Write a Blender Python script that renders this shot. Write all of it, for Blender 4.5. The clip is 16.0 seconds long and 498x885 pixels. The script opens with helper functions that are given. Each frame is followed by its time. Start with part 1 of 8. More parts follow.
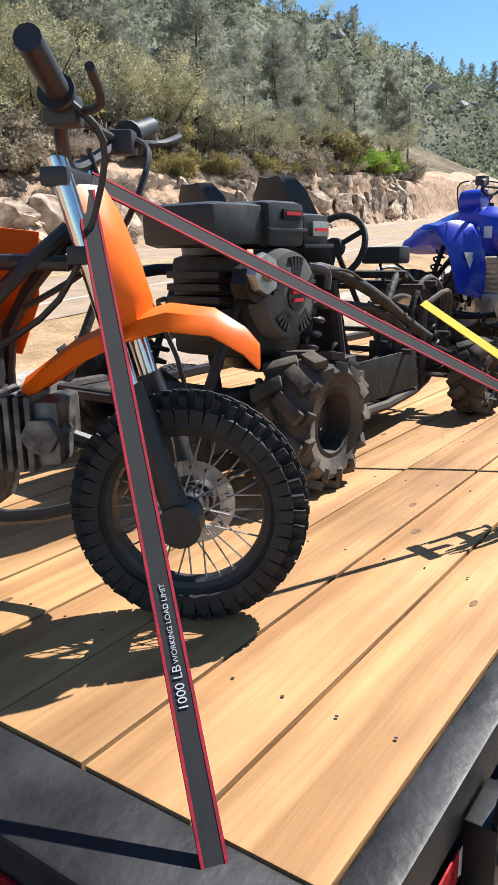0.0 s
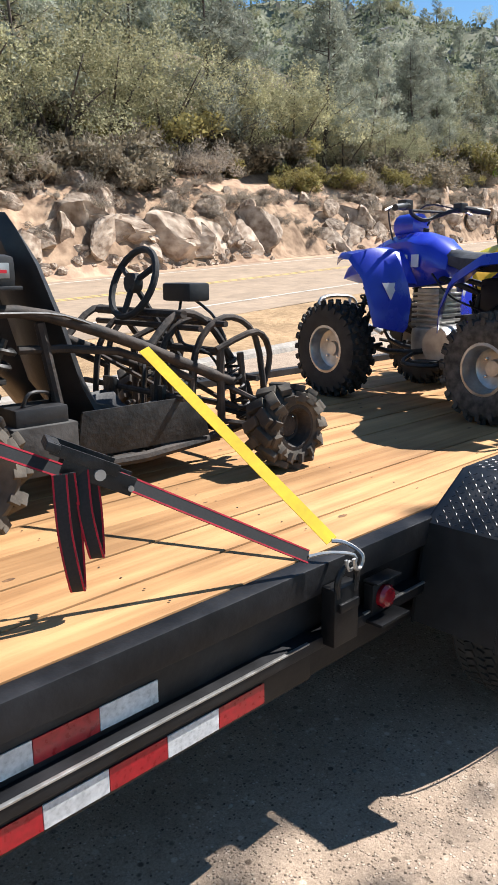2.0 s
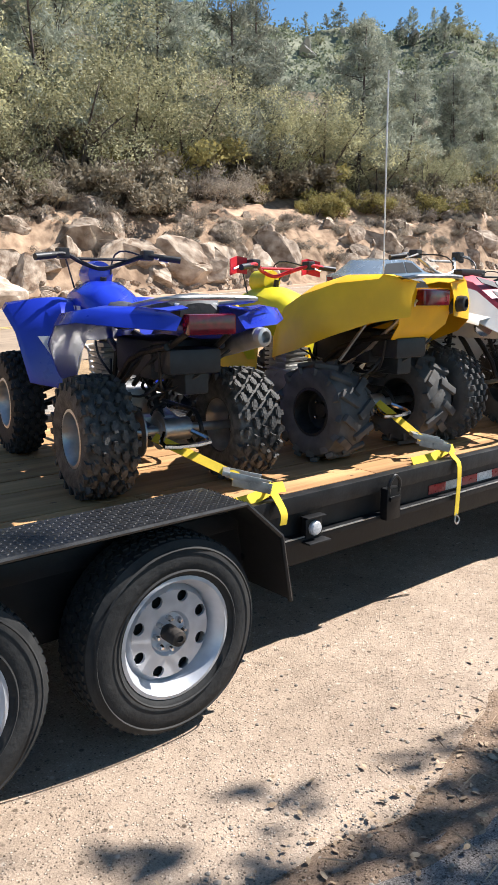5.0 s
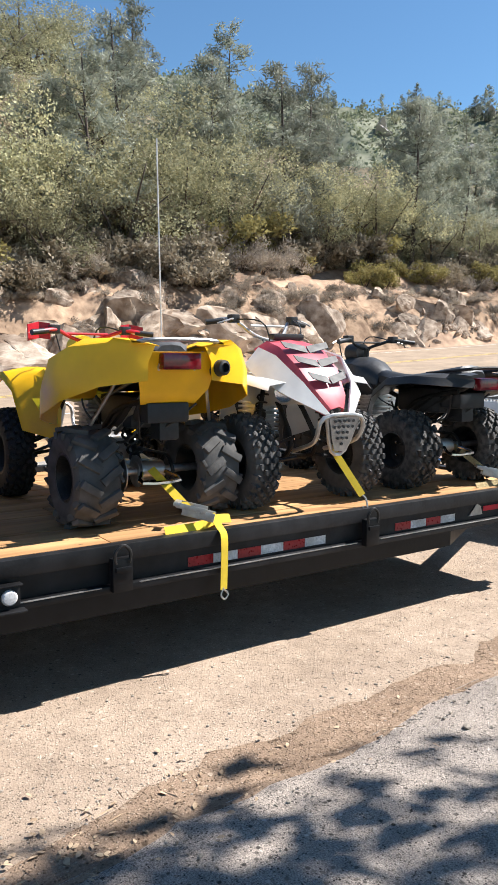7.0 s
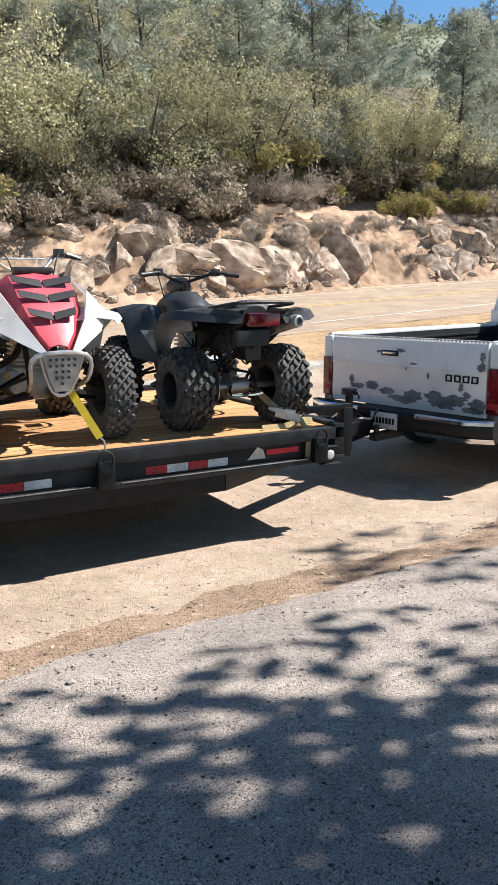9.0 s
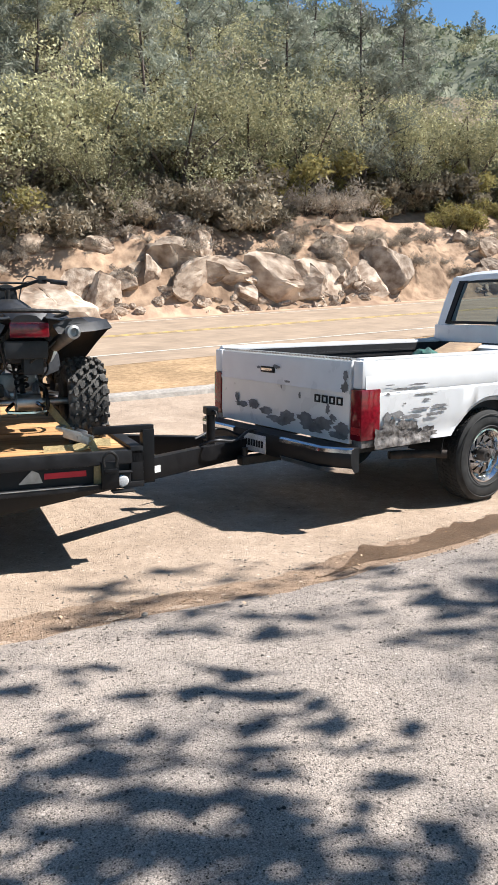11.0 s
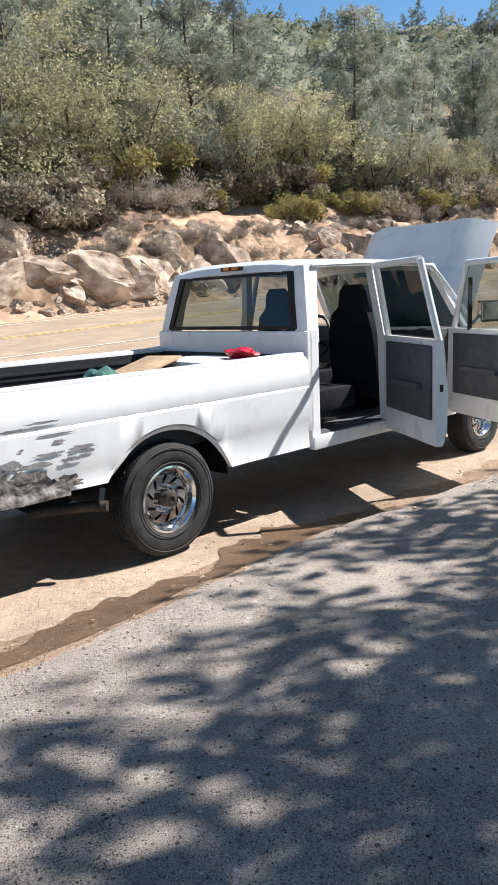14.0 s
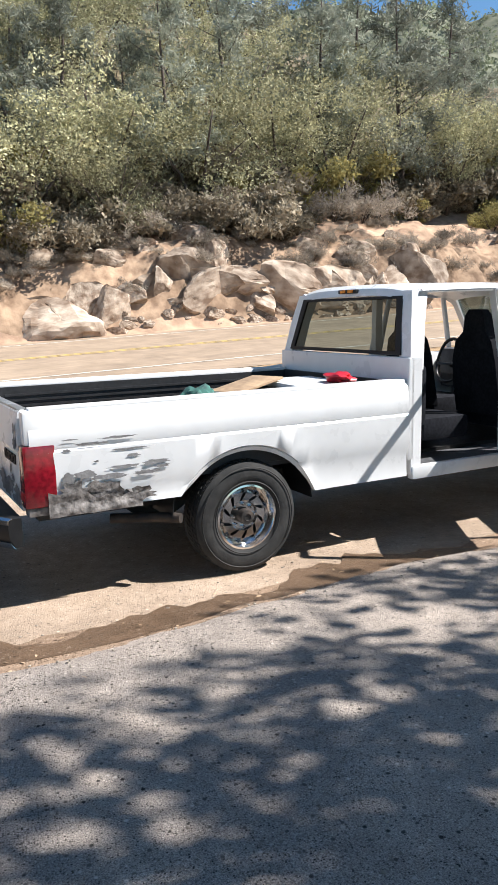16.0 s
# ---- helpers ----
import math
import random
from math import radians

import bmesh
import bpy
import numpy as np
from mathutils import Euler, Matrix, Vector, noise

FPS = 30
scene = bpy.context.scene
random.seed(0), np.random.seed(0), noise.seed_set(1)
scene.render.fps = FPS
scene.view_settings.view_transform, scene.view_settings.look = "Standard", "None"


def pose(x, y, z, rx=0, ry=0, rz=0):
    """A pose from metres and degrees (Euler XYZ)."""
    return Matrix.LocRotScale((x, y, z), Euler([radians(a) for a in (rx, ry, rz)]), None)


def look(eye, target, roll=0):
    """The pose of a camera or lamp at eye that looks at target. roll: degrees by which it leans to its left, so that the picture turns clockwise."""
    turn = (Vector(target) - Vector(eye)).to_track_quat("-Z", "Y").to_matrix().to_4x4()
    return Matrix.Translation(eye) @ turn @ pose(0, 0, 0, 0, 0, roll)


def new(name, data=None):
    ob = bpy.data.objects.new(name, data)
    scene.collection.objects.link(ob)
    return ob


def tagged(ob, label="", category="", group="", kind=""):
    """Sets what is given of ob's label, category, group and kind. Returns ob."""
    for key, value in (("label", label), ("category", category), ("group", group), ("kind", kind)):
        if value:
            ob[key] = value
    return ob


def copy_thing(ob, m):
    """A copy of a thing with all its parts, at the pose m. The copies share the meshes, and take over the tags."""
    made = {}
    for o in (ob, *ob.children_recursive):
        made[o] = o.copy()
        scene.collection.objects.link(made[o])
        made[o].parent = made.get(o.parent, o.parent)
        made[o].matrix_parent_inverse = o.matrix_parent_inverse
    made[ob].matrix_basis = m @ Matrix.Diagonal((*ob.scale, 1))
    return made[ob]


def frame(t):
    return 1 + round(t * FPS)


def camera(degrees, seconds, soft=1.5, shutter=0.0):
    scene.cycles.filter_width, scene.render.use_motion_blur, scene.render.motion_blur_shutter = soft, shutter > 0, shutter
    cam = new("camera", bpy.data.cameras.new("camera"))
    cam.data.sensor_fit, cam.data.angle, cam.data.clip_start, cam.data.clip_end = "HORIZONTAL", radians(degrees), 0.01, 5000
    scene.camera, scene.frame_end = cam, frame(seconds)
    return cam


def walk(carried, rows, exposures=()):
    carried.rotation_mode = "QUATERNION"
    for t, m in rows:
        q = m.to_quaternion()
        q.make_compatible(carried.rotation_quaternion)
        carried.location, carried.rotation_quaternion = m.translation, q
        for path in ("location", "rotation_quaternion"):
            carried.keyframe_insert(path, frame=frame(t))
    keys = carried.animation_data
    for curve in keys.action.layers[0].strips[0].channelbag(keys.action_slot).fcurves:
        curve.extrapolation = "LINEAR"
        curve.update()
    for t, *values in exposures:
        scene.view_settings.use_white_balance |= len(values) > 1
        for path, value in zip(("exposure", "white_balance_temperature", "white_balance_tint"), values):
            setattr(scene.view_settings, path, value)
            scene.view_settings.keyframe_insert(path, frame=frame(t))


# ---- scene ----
cam = camera(36.7, 16.0, 0.9)
PATH = [
    (0, (2.241, -0.195, 1.447), (3.85, 0.884, 0.948), -1.2),
    (0.5, (2.481, -0.418, 1.461), (4.063, 0.694, 0.949), -0.4),
    (1, (2.705, -0.741, 1.446), (4.141, 0.574, 0.985), 0.1),
    (1.5, (2.997, -0.981, 1.447), (4.386, 0.381, 0.982), -1.2),
    (2, (3.313, -1.136, 1.511), (4.704, 0.225, 1.05), -0.8),
    (2.5, (3.643, -1.365, 1.525), (4.992, 0.05, 1.105), -0.9),
    (3, (3.958, -1.537, 1.526), (5.276, -0.092, 1.11), -1.2),
    (3.5, (4.279, -1.72, 1.579), (5.574, -0.258, 1.151), -1.3),
    (4, (4.535, -2.017, 1.586), (5.819, -0.547, 1.15), -1.0),
    (4.5, (4.815, -2.229, 1.6), (6.097, -0.755, 1.173), -0.4),
    (5, (5.156, -2.362, 1.654), (6.443, -0.886, 1.247), 0.0),
    (5.2, (5.239, -2.399, 1.668), (6.536, -0.93, 1.265), 0.4),
    (7.3, (6.852, -3.468, 1.619), (7.951, -1.813, 1.388), -1.2),
    (7.5, (7.021, -3.556, 1.617), (8.085, -1.883, 1.357), -2.1),
    (8, (7.497, -3.76, 1.657), (8.582, -2.119, 1.296), -2.2),
    (8.5, (7.917, -3.997, 1.623), (8.98, -2.345, 1.249), -1.3),
    (9, (8.344, -4.169, 1.607), (9.329, -2.473, 1.213), -0.5),
    (9.5, (8.878, -4.239, 1.611), (9.856, -2.548, 1.185), -0.6),
    (10, (9.369, -4.412, 1.619), (10.292, -2.686, 1.209), -0.4),
    (10.2, (9.569, -4.428, 1.607), (10.451, -2.678, 1.21), -0.5),
    (12.3, (11.024, -4.677, 1.56), (11.802, -2.864, 1.235), -0.1),
    (12.5, (11.207, -4.627, 1.631), (11.971, -2.806, 1.315), -0.3),
    (13, (11.651, -4.487, 1.608), (12.428, -2.668, 1.312), -1.2),
    (13.5, (12.063, -4.33, 1.62), (12.904, -2.544, 1.299), -2.2),
    (14, (12.373, -4.089, 1.632), (13.451, -2.446, 1.256), -2.5),
    (14.5, (12.601, -4.105, 1.65), (13.715, -2.481, 1.298), -3.5),
    (15, (12.889, -4.31, 1.643), (13.657, -2.494, 1.307), -4.3),
    (15.5, (13.0, -4.445, 1.661), (13.621, -2.574, 1.326), -3.1),
    (16, (13.086, -4.519, 1.733), (13.691, -2.644, 1.391), -1.1),
]
walk(cam, [(t, look(eye, target, roll)) for t, eye, target, roll in PATH])

# ---- light ----
SUN = Vector((0.80, -0.245, 1.0)).normalized()
world = bpy.data.worlds.new("sky")
scene.world = world
world.use_nodes = True
wn = world.node_tree.nodes
sky = wn.new("ShaderNodeTexSky")
sky.sky_type, sky.sun_disc = 'NISHITA', False
sky.sun_elevation, sky.sun_rotation = math.asin(SUN.z), math.atan2(SUN.x, SUN.y)
sky.air_density, sky.dust_density, sky.ozone_density = 1.0, 0.0, 1.0
clear = wn.new("ShaderNodeMix")
clear.data_type, clear.blend_type = 'RGBA', 'MULTIPLY'
clear.inputs[0].default_value, clear.inputs[7].default_value = 1.0, (0.86, 1.18, 1.36, 1)
world.node_tree.links.new(sky.outputs[0], clear.inputs[6])
world.node_tree.links.new(clear.outputs[2], wn["Background"].inputs[0])
wn["Background"].inputs[1].default_value = 0.052
sun = new("sun", bpy.data.lights.new("sun", 'SUN'))
sun.data.energy, sun.data.angle, sun.data.color = 5.0, radians(0.53), (1.0, 0.975, 0.95)
sun.matrix_world = look(SUN * 50, (0, 0, 0))
scene.view_settings.exposure = 1.08


# ---- materials ----
def mat(name, c1, c2=None, scale=8.0, rough=0.6, metal=0.0, bump=0.0, bscale=None, vary=0.0, coat=0.0, stretch=(1, 1, 1), big=0.25, spec=0.5):
    m = bpy.data.materials.new(name)
    m.use_nodes = True
    nt = m.node_tree
    n, l = nt.nodes, nt.links
    b = n["Principled BSDF"]
    b.inputs["Metallic"].default_value = metal
    b.inputs["Coat Weight"].default_value = coat
    b.inputs["Specular IOR Level"].default_value = spec
    c2 = c2 or tuple(v * 0.75 for v in c1)
    tc = n.new("ShaderNodeTexCoord")
    mp = n.new("ShaderNodeMapping")
    mp.inputs["Scale"].default_value = stretch
    l.new(tc.outputs["Object"], mp.inputs[0])
    fine = n.new("ShaderNodeTexNoise")
    fine.inputs["Scale"].default_value, fine.inputs["Detail"].default_value = scale, 8
    l.new(mp.outputs[0], fine.inputs["Vector"])
    ramp = n.new("ShaderNodeValToRGB")
    ramp.color_ramp.elements[0].position, ramp.color_ramp.elements[1].position = 0.36, 0.66
    ramp.color_ramp.elements[0].color, ramp.color_ramp.elements[1].color = (*c2, 1), (*c1, 1)
    l.new(fine.outputs["Fac"], ramp.inputs[0])
    large = n.new("ShaderNodeTexNoise")
    large.inputs["Scale"].default_value, large.inputs["Detail"].default_value = scale * 0.13, 3
    l.new(tc.outputs["Object"], large.inputs["Vector"])
    span = n.new("ShaderNodeMapRange")
    span.inputs["From Min"].default_value, span.inputs["From Max"].default_value = 0.3, 0.7
    span.inputs["To Min"].default_value, span.inputs["To Max"].default_value = 1 - big, 1 + big
    l.new(large.outputs["Fac"], span.inputs["Value"])
    hsv = n.new("ShaderNodeHueSaturation")
    l.new(ramp.outputs[0], hsv.inputs["Color"])
    if vary:
        info, mul = n.new("ShaderNodeObjectInfo"), n.new("ShaderNodeMath")
        rr = n.new("ShaderNodeMapRange")
        rr.inputs["To Min"].default_value, rr.inputs["To Max"].default_value = 1 - vary, 1 + vary
        l.new(info.outputs["Random"], rr.inputs["Value"])
        mul.operation = 'MULTIPLY'
        l.new(rr.outputs[0], mul.inputs[0]), l.new(span.outputs[0], mul.inputs[1])
        l.new(mul.outputs[0], hsv.inputs["Value"])
    else:
        l.new(span.outputs[0], hsv.inputs["Value"])
    l.new(hsv.outputs[0], b.inputs["Base Color"])
    rg = n.new("ShaderNodeMapRange")
    rg.inputs["To Min"].default_value, rg.inputs["To Max"].default_value = max(rough - 0.12, 0.02), min(rough + 0.12, 1)
    l.new(fine.outputs["Fac"], rg.inputs["Value"])
    l.new(rg.outputs[0], b.inputs["Roughness"])
    if bump:
        bn = n.new("ShaderNodeTexNoise")
        bn.inputs["Scale"].default_value, bn.inputs["Detail"].default_value = bscale or scale * 3, 6
        l.new(mp.outputs[0], bn.inputs["Vector"])
        bp = n.new("ShaderNodeBump")
        bp.inputs["Strength"].default_value, bp.inputs["Distance"].default_value = min(bump, 1.0), 0.02
        l.new(bn.outputs["Fac"], bp.inputs["Height"])
        l.new(bp.outputs[0], b.inputs["Normal"])
    return m


def leafy(name, c1, c2, hue=0.03):
    """Foliage: each clump its own shade, light passing through a little."""
    m = mat(name, c1, c2, scale=1.3, rough=0.75, vary=0.3, spec=0.2)
    n, l = m.node_tree.nodes, m.node_tree.links
    b = n["Principled BSDF"]
    geo = n.new("ShaderNodeNewGeometry")
    rr = n.new("ShaderNodeMapRange")
    rr.inputs["To Min"].default_value, rr.inputs["To Max"].default_value = 0.80, 1.2
    l.new(geo.outputs["Random Per Island"], rr.inputs["Value"])
    hs = n.new("ShaderNodeHueSaturation")
    old = b.inputs["Base Color"].links[0].from_socket
    l.new(old, hs.inputs["Color"]), l.new(rr.outputs[0], hs.inputs["Value"])
    l.new(hs.outputs[0], b.inputs["Base Color"])
    tr = n.new("ShaderNodeBsdfTranslucent")
    l.new(hs.outputs[0], tr.inputs["Color"])
    mx = n.new("ShaderNodeMixShader")
    mx.inputs[0].default_value = 0.30
    l.new(b.outputs[0], mx.inputs[1]), l.new(tr.outputs[0], mx.inputs[2])
    l.new(mx.outputs[0], n["Material Output"].inputs[0])
    return m


def glassy(name, tint, alpha):
    m = bpy.data.materials.new(name)
    m.use_nodes = True
    n, l = m.node_tree.nodes, m.node_tree.links
    gl, tp, mx = n.new("ShaderNodeBsdfGlossy"), n.new("ShaderNodeBsdfTransparent"), n.new("ShaderNodeMixShader")
    gl.inputs["Roughness"].default_value = 0.02
    tp.inputs["Color"].default_value = (*tint, 1)
    mx.inputs[0].default_value = alpha
    l.new(tp.outputs[0], mx.inputs[1]), l.new(gl.outputs[0], mx.inputs[2])
    l.new(mx.outputs[0], n["Material Output"].inputs[0])
    return m


def stony(name, stones, base, size, patch, patch_scale, cover=0.5, bump=0.6):
    """Packed ground: stones of mixed tone bedded in finer soil or tar, with broad paler and darker patches.
    stones: dark, middle, light; base: the fine bed's dark and light; patch: the broad patches' tint."""
    m = bpy.data.materials.new(name)
    m.use_nodes = True
    n, l = m.node_tree.nodes, m.node_tree.links
    b = n["Principled BSDF"]
    b.inputs["Roughness"].default_value = 0.92
    b.inputs["Specular IOR Level"].default_value = 0.15
    tc = n.new("ShaderNodeTexCoord")

    def noise_at(scale, detail, rough=0.55):
        t = n.new("ShaderNodeTexNoise")
        t.inputs["Scale"].default_value, t.inputs["Detail"].default_value, t.inputs["Roughness"].default_value = scale, detail, rough
        l.new(tc.outputs["Object"], t.inputs["Vector"])
        return t.outputs["Fac"]

    def ramp(src, *stops):
        t = n.new("ShaderNodeValToRGB")
        e = t.color_ramp.elements
        for k, (p, c) in enumerate(stops):
            el = e[k] if k < 2 else e.new(p)
            el.position, el.color = p, (*c, 1)
        l.new(src, t.inputs[0])
        return t.outputs[0]

    def mix(fac, a, c, blend='MIX'):
        t = n.new("ShaderNodeMix")
        t.data_type, t.blend_type = 'RGBA', blend
        for src, sock in ((fac, t.inputs[0]), (a, t.inputs[6]), (c, t.inputs[7])):
            if type(src) in (int, float):
                sock.default_value = src
            else:
                l.new(src, sock)
        return t.outputs[2]

    fine = ramp(noise_at(1.6 / size, 8, 0.7), (0.34, base[0]), (0.66, base[1]))
    heights = []
    colour = fine
    for k, f in ((0, 1.0), (1, 0.42)):
        vo = n.new("ShaderNodeTexVoronoi")
        vo.inputs["Scale"].default_value = f / size
        l.new(tc.outputs["Object"], vo.inputs["Vector"])
        sep = n.new("ShaderNodeSeparateColor")
        l.new(vo.outputs["Color"], sep.inputs[0])
        tone = ramp(sep.outputs[0], (0.0, stones[0]), (1.0, stones[2]), (0.5, stones[1]))
        inside = ramp(vo.outputs["Distance"], (0.28, (1, 1, 1)), (0.48, (0, 0, 0)))
        pick = ramp(sep.outputs[1], (cover - 0.02 - 0.34 * k, (1, 1, 1)), (cover + 0.02 - 0.34 * k, (0, 0, 0)))
        mask = mix(1.0, inside, pick, 'MULTIPLY')
        colour = mix(mask, colour, tone)
        heights.append(mask)
    broad = ramp(noise_at(patch_scale, 5, 0.6), (0.32, patch[0]), (0.68, patch[1]))
    small = ramp(noise_at(patch_scale * 7, 6, 0.65), (0.3, (0.84, 0.84, 0.84)), (0.7, (1.14, 1.14, 1.14)))
    colour = mix(1.0, mix(1.0, colour, broad, 'MULTIPLY'), small, 'MULTIPLY')
    l.new(colour, b.inputs["Base Color"])
    bw = n.new("ShaderNodeMath")
    bw.operation = 'ADD'
    l.new(heights[0], bw.inputs[0]), l.new(noise_at(0.9 / size, 7, 0.7), bw.inputs[1])
    bp = n.new("ShaderNodeBump")
    bp.inputs["Strength"].default_value, bp.inputs["Distance"].default_value = bump, size * 0.55
    l.new(bw.outputs[0], bp.inputs["Height"])
    l.new(bp.outputs[0], b.inputs["Normal"])
    return m


M_DIRT = stony("sandy_dirt", ((0.12, 0.09, 0.068), (0.36, 0.285, 0.22), (0.62, 0.52, 0.42)), ((0.28, 0.215, 0.162), (0.50, 0.395, 0.305)), 0.0105, ((0.78, 0.75, 0.72), (1.08, 1.06, 1.04)), 1.3, 0.46, 0.8)
M_GUTTER = stony("brown_gravelly_soil", ((0.11, 0.075, 0.05), (0.25, 0.175, 0.12), (0.48, 0.38, 0.29)), ((0.20, 0.14, 0.098), (0.38, 0.275, 0.195)), 0.013, ((0.75, 0.72, 0.70), (1.12, 1.1, 1.08)), 2.2, 0.6, 0.9)
M_HILL = mat("hill_earth", (0.50, 0.345, 0.235), (0.31, 0.205, 0.14), scale=2.2, rough=0.95, bump=1.0, bscale=9, big=0.3, spec=0.1)
M_CUT = mat("cut_bank_rock", (0.41, 0.285, 0.19), (0.20, 0.13, 0.085), scale=2.4, rough=0.95, bump=1.0, bscale=5, big=0.35, spec=0.1)
M_LITTER = mat("brushy_slope", (0.23, 0.18, 0.12), (0.10, 0.085, 0.055), scale=1.2, rough=0.95, bump=1.0, bscale=6, big=0.3, spec=0.05)
M_MOUNT = mat("chaparral", (0.20, 0.20, 0.145), (0.085, 0.095, 0.065), scale=0.16, rough=0.95, bump=1.0, bscale=0.6, big=0.3, spec=0.05)
M_ASPH = stony("old_asphalt", ((0.03, 0.027, 0.024), (0.20, 0.175, 0.152), (0.56, 0.495, 0.435)), ((0.085, 0.075, 0.066), (0.54, 0.47, 0.41)), 0.009, ((0.74, 0.74, 0.75), (1.14, 1.10, 1.06)), 1.1, 0.5, 0.9)
M_ROAD = mat("road_asphalt", (0.36, 0.27, 0.19), (0.28, 0.21, 0.15), scale=9, rough=0.9, bump=0.3, bscale=90, big=0.15, stretch=(0.25, 1, 1), spec=0.2)
M_GRASS = mat("dry_grass", (0.45, 0.305, 0.175), (0.31, 0.205, 0.115), scale=10, rough=0.95, bump=0.9, bscale=40, vary=0.15, spec=0.1)
M_KERB = mat("berm", (0.38, 0.34, 0.29), (0.26, 0.235, 0.205), scale=16, rough=0.9, bump=0.6)
M_WHITE_LINE = mat("worn_white_paint", (0.62, 0.58, 0.50), (0.42, 0.37, 0.30), scale=18, rough=0.8)
M_YELLOW_LINE = mat("worn_yellow_paint", (0.62, 0.42, 0.10), (0.44, 0.31, 0.13), scale=18, rough=0.8)
M_ROCK = mat("granite", (0.50, 0.405, 0.315), (0.19, 0.13, 0.09), scale=3.4, rough=0.9, bump=1.0, bscale=11, vary=0.22, spec=0.2)
M_STONE = mat("pebble", (0.42, 0.36, 0.29), (0.26, 0.22, 0.18), scale=20, rough=0.9, vary=0.3)
M_WET = stony("wet_mud", ((0.05, 0.034, 0.022), (0.12, 0.08, 0.052), (0.26, 0.20, 0.15)), ((0.075, 0.05, 0.032), (0.18, 0.12, 0.08)), 0.012, ((0.7, 0.68, 0.66), (1.15, 1.12, 1.1)), 2.4, 0.5, 0.6)
M_WET.node_tree.nodes["Principled BSDF"].inputs["Roughness"].default_value = 0.35
M_BARK = mat("bark", (0.14, 0.105, 0.085), (0.06, 0.046, 0.038), scale=9, rough=0.95, bump=0.8, stretch=(1, 1, 0.2))
M_PINE = leafy("grey_pine_needles", (0.43, 0.44, 0.345), (0.225, 0.24, 0.185))
M_OAK = leafy("oak_leaves", (0.51, 0.48, 0.285), (0.25, 0.24, 0.14))
M_SHRUB = leafy("chamise", (0.33, 0.28, 0.20), (0.19, 0.16, 0.115))
M_GREEN = leafy("bright_leaves", (0.25, 0.36, 0.05), (0.14, 0.23, 0.035))
M_OLIVE = leafy("olive_leaves", (0.36, 0.31, 0.12), (0.21, 0.18, 0.07))
M_FAR = leafy("far_chaparral", (0.24, 0.255, 0.165), (0.12, 0.135, 0.085))
M_SLAB = mat("grey_granite", (0.42, 0.40, 0.38), (0.24, 0.23, 0.22), scale=0.7, rough=0.9, bump=1.0, bscale=3, vary=0.15, spec=0.2)
M_TWIG = leafy("bare_twigs", (0.42, 0.36, 0.29), (0.26, 0.22, 0.175))

M_BLACK = mat("black_paint", (0.008, 0.008, 0.009), (0.005, 0.005, 0.006), scale=12, rough=0.42, bump=0.05, spec=0.3)
M_STEEL_WORN = mat("worn_black_steel", (0.018, 0.018, 0.020), (0.006, 0.006, 0.007), scale=7, rough=0.5, bump=0.15, big=0.45, spec=0.32)
M_WOOD = mat("deck_pine", (0.51, 0.292, 0.132), (0.32, 0.168, 0.072), scale=16, rough=0.75, bump=0.35, bscale=34, vary=0.13, stretch=(0.06, 1, 1), big=0.20, spec=0.2)
M_KNOT = mat("wood_knot", (0.22, 0.11, 0.045), (0.09, 0.045, 0.02), scale=60, rough=0.8)
M_TREAD = mat("diamond_plate", (0.017, 0.017, 0.018), (0.010, 0.010, 0.011), scale=20, rough=0.42, spec=0.5)
M_RUBBER = mat("tyre_rubber", (0.036, 0.035, 0.034), (0.019, 0.019, 0.019), scale=14, rough=0.78, bump=0.15, spec=0.35)
M_RUBBER_DUSTY = mat("dusty_rubber", (0.135, 0.115, 0.092), (0.05, 0.044, 0.038), scale=9, rough=0.9, bump=0.3, spec=0.2)
M_RUBBER_GREY = mat("grey_dusty_rubber", (0.12, 0.115, 0.11), (0.07, 0.067, 0.064), scale=9, rough=0.9, bump=0.2, spec=0.2)
M_SILVER = mat("silver_wheel_paint", (0.56, 0.57, 0.60), (0.48, 0.49, 0.52), scale=20, rough=0.35, metal=0.35)
M_ALU = mat("aluminium", (0.55, 0.54, 0.52), (0.36, 0.35, 0.34), scale=16, rough=0.4, metal=0.85, bump=0.1)
M_CHROME = mat("chrome", (0.75, 0.75, 0.76), (0.6, 0.6, 0.6), scale=8, rough=0.14, metal=1.0)
M_RUSTY = mat("rusty_steel", (0.070, 0.054, 0.044), (0.020, 0.018, 0.017), scale=12, rough=0.75, metal=0.3, bump=0.3)
M_KNOB = mat("worn_knob_rubber", (0.105, 0.097, 0.087), (0.030, 0.028, 0.026), scale=26, rough=0.7, bump=0.25, big=0.3, spec=0.4)
M_GREASY = mat("greasy_alloy", (0.20, 0.19, 0.18), (0.035, 0.033, 0.03), scale=22, rough=0.5, metal=0.6, bump=0.2)
M_DARK = mat("dark_metal", (0.034, 0.032, 0.031), (0.013, 0.013, 0.013), scale=18, rough=0.5, metal=0.4, bump=0.2)
M_PLASTIC = mat("black_plastic", (0.024, 0.024, 0.026), (0.014, 0.014, 0.015), scale=30, rough=0.48, bump=0.05)
M_SEAT = mat("seat_vinyl", (0.055, 0.056, 0.06), (0.032, 0.033, 0.035), scale=25, rough=0.6, bump=0.1)
M_RED_REFL = mat("red_reflector", (0.42, 0.012, 0.02), (0.28, 0.008, 0.012), scale=60, rough=0.3)
M_WHITE_REFL = mat("white_reflector", (0.66, 0.66, 0.66), (0.5, 0.5, 0.5), scale=90, rough=0.3)
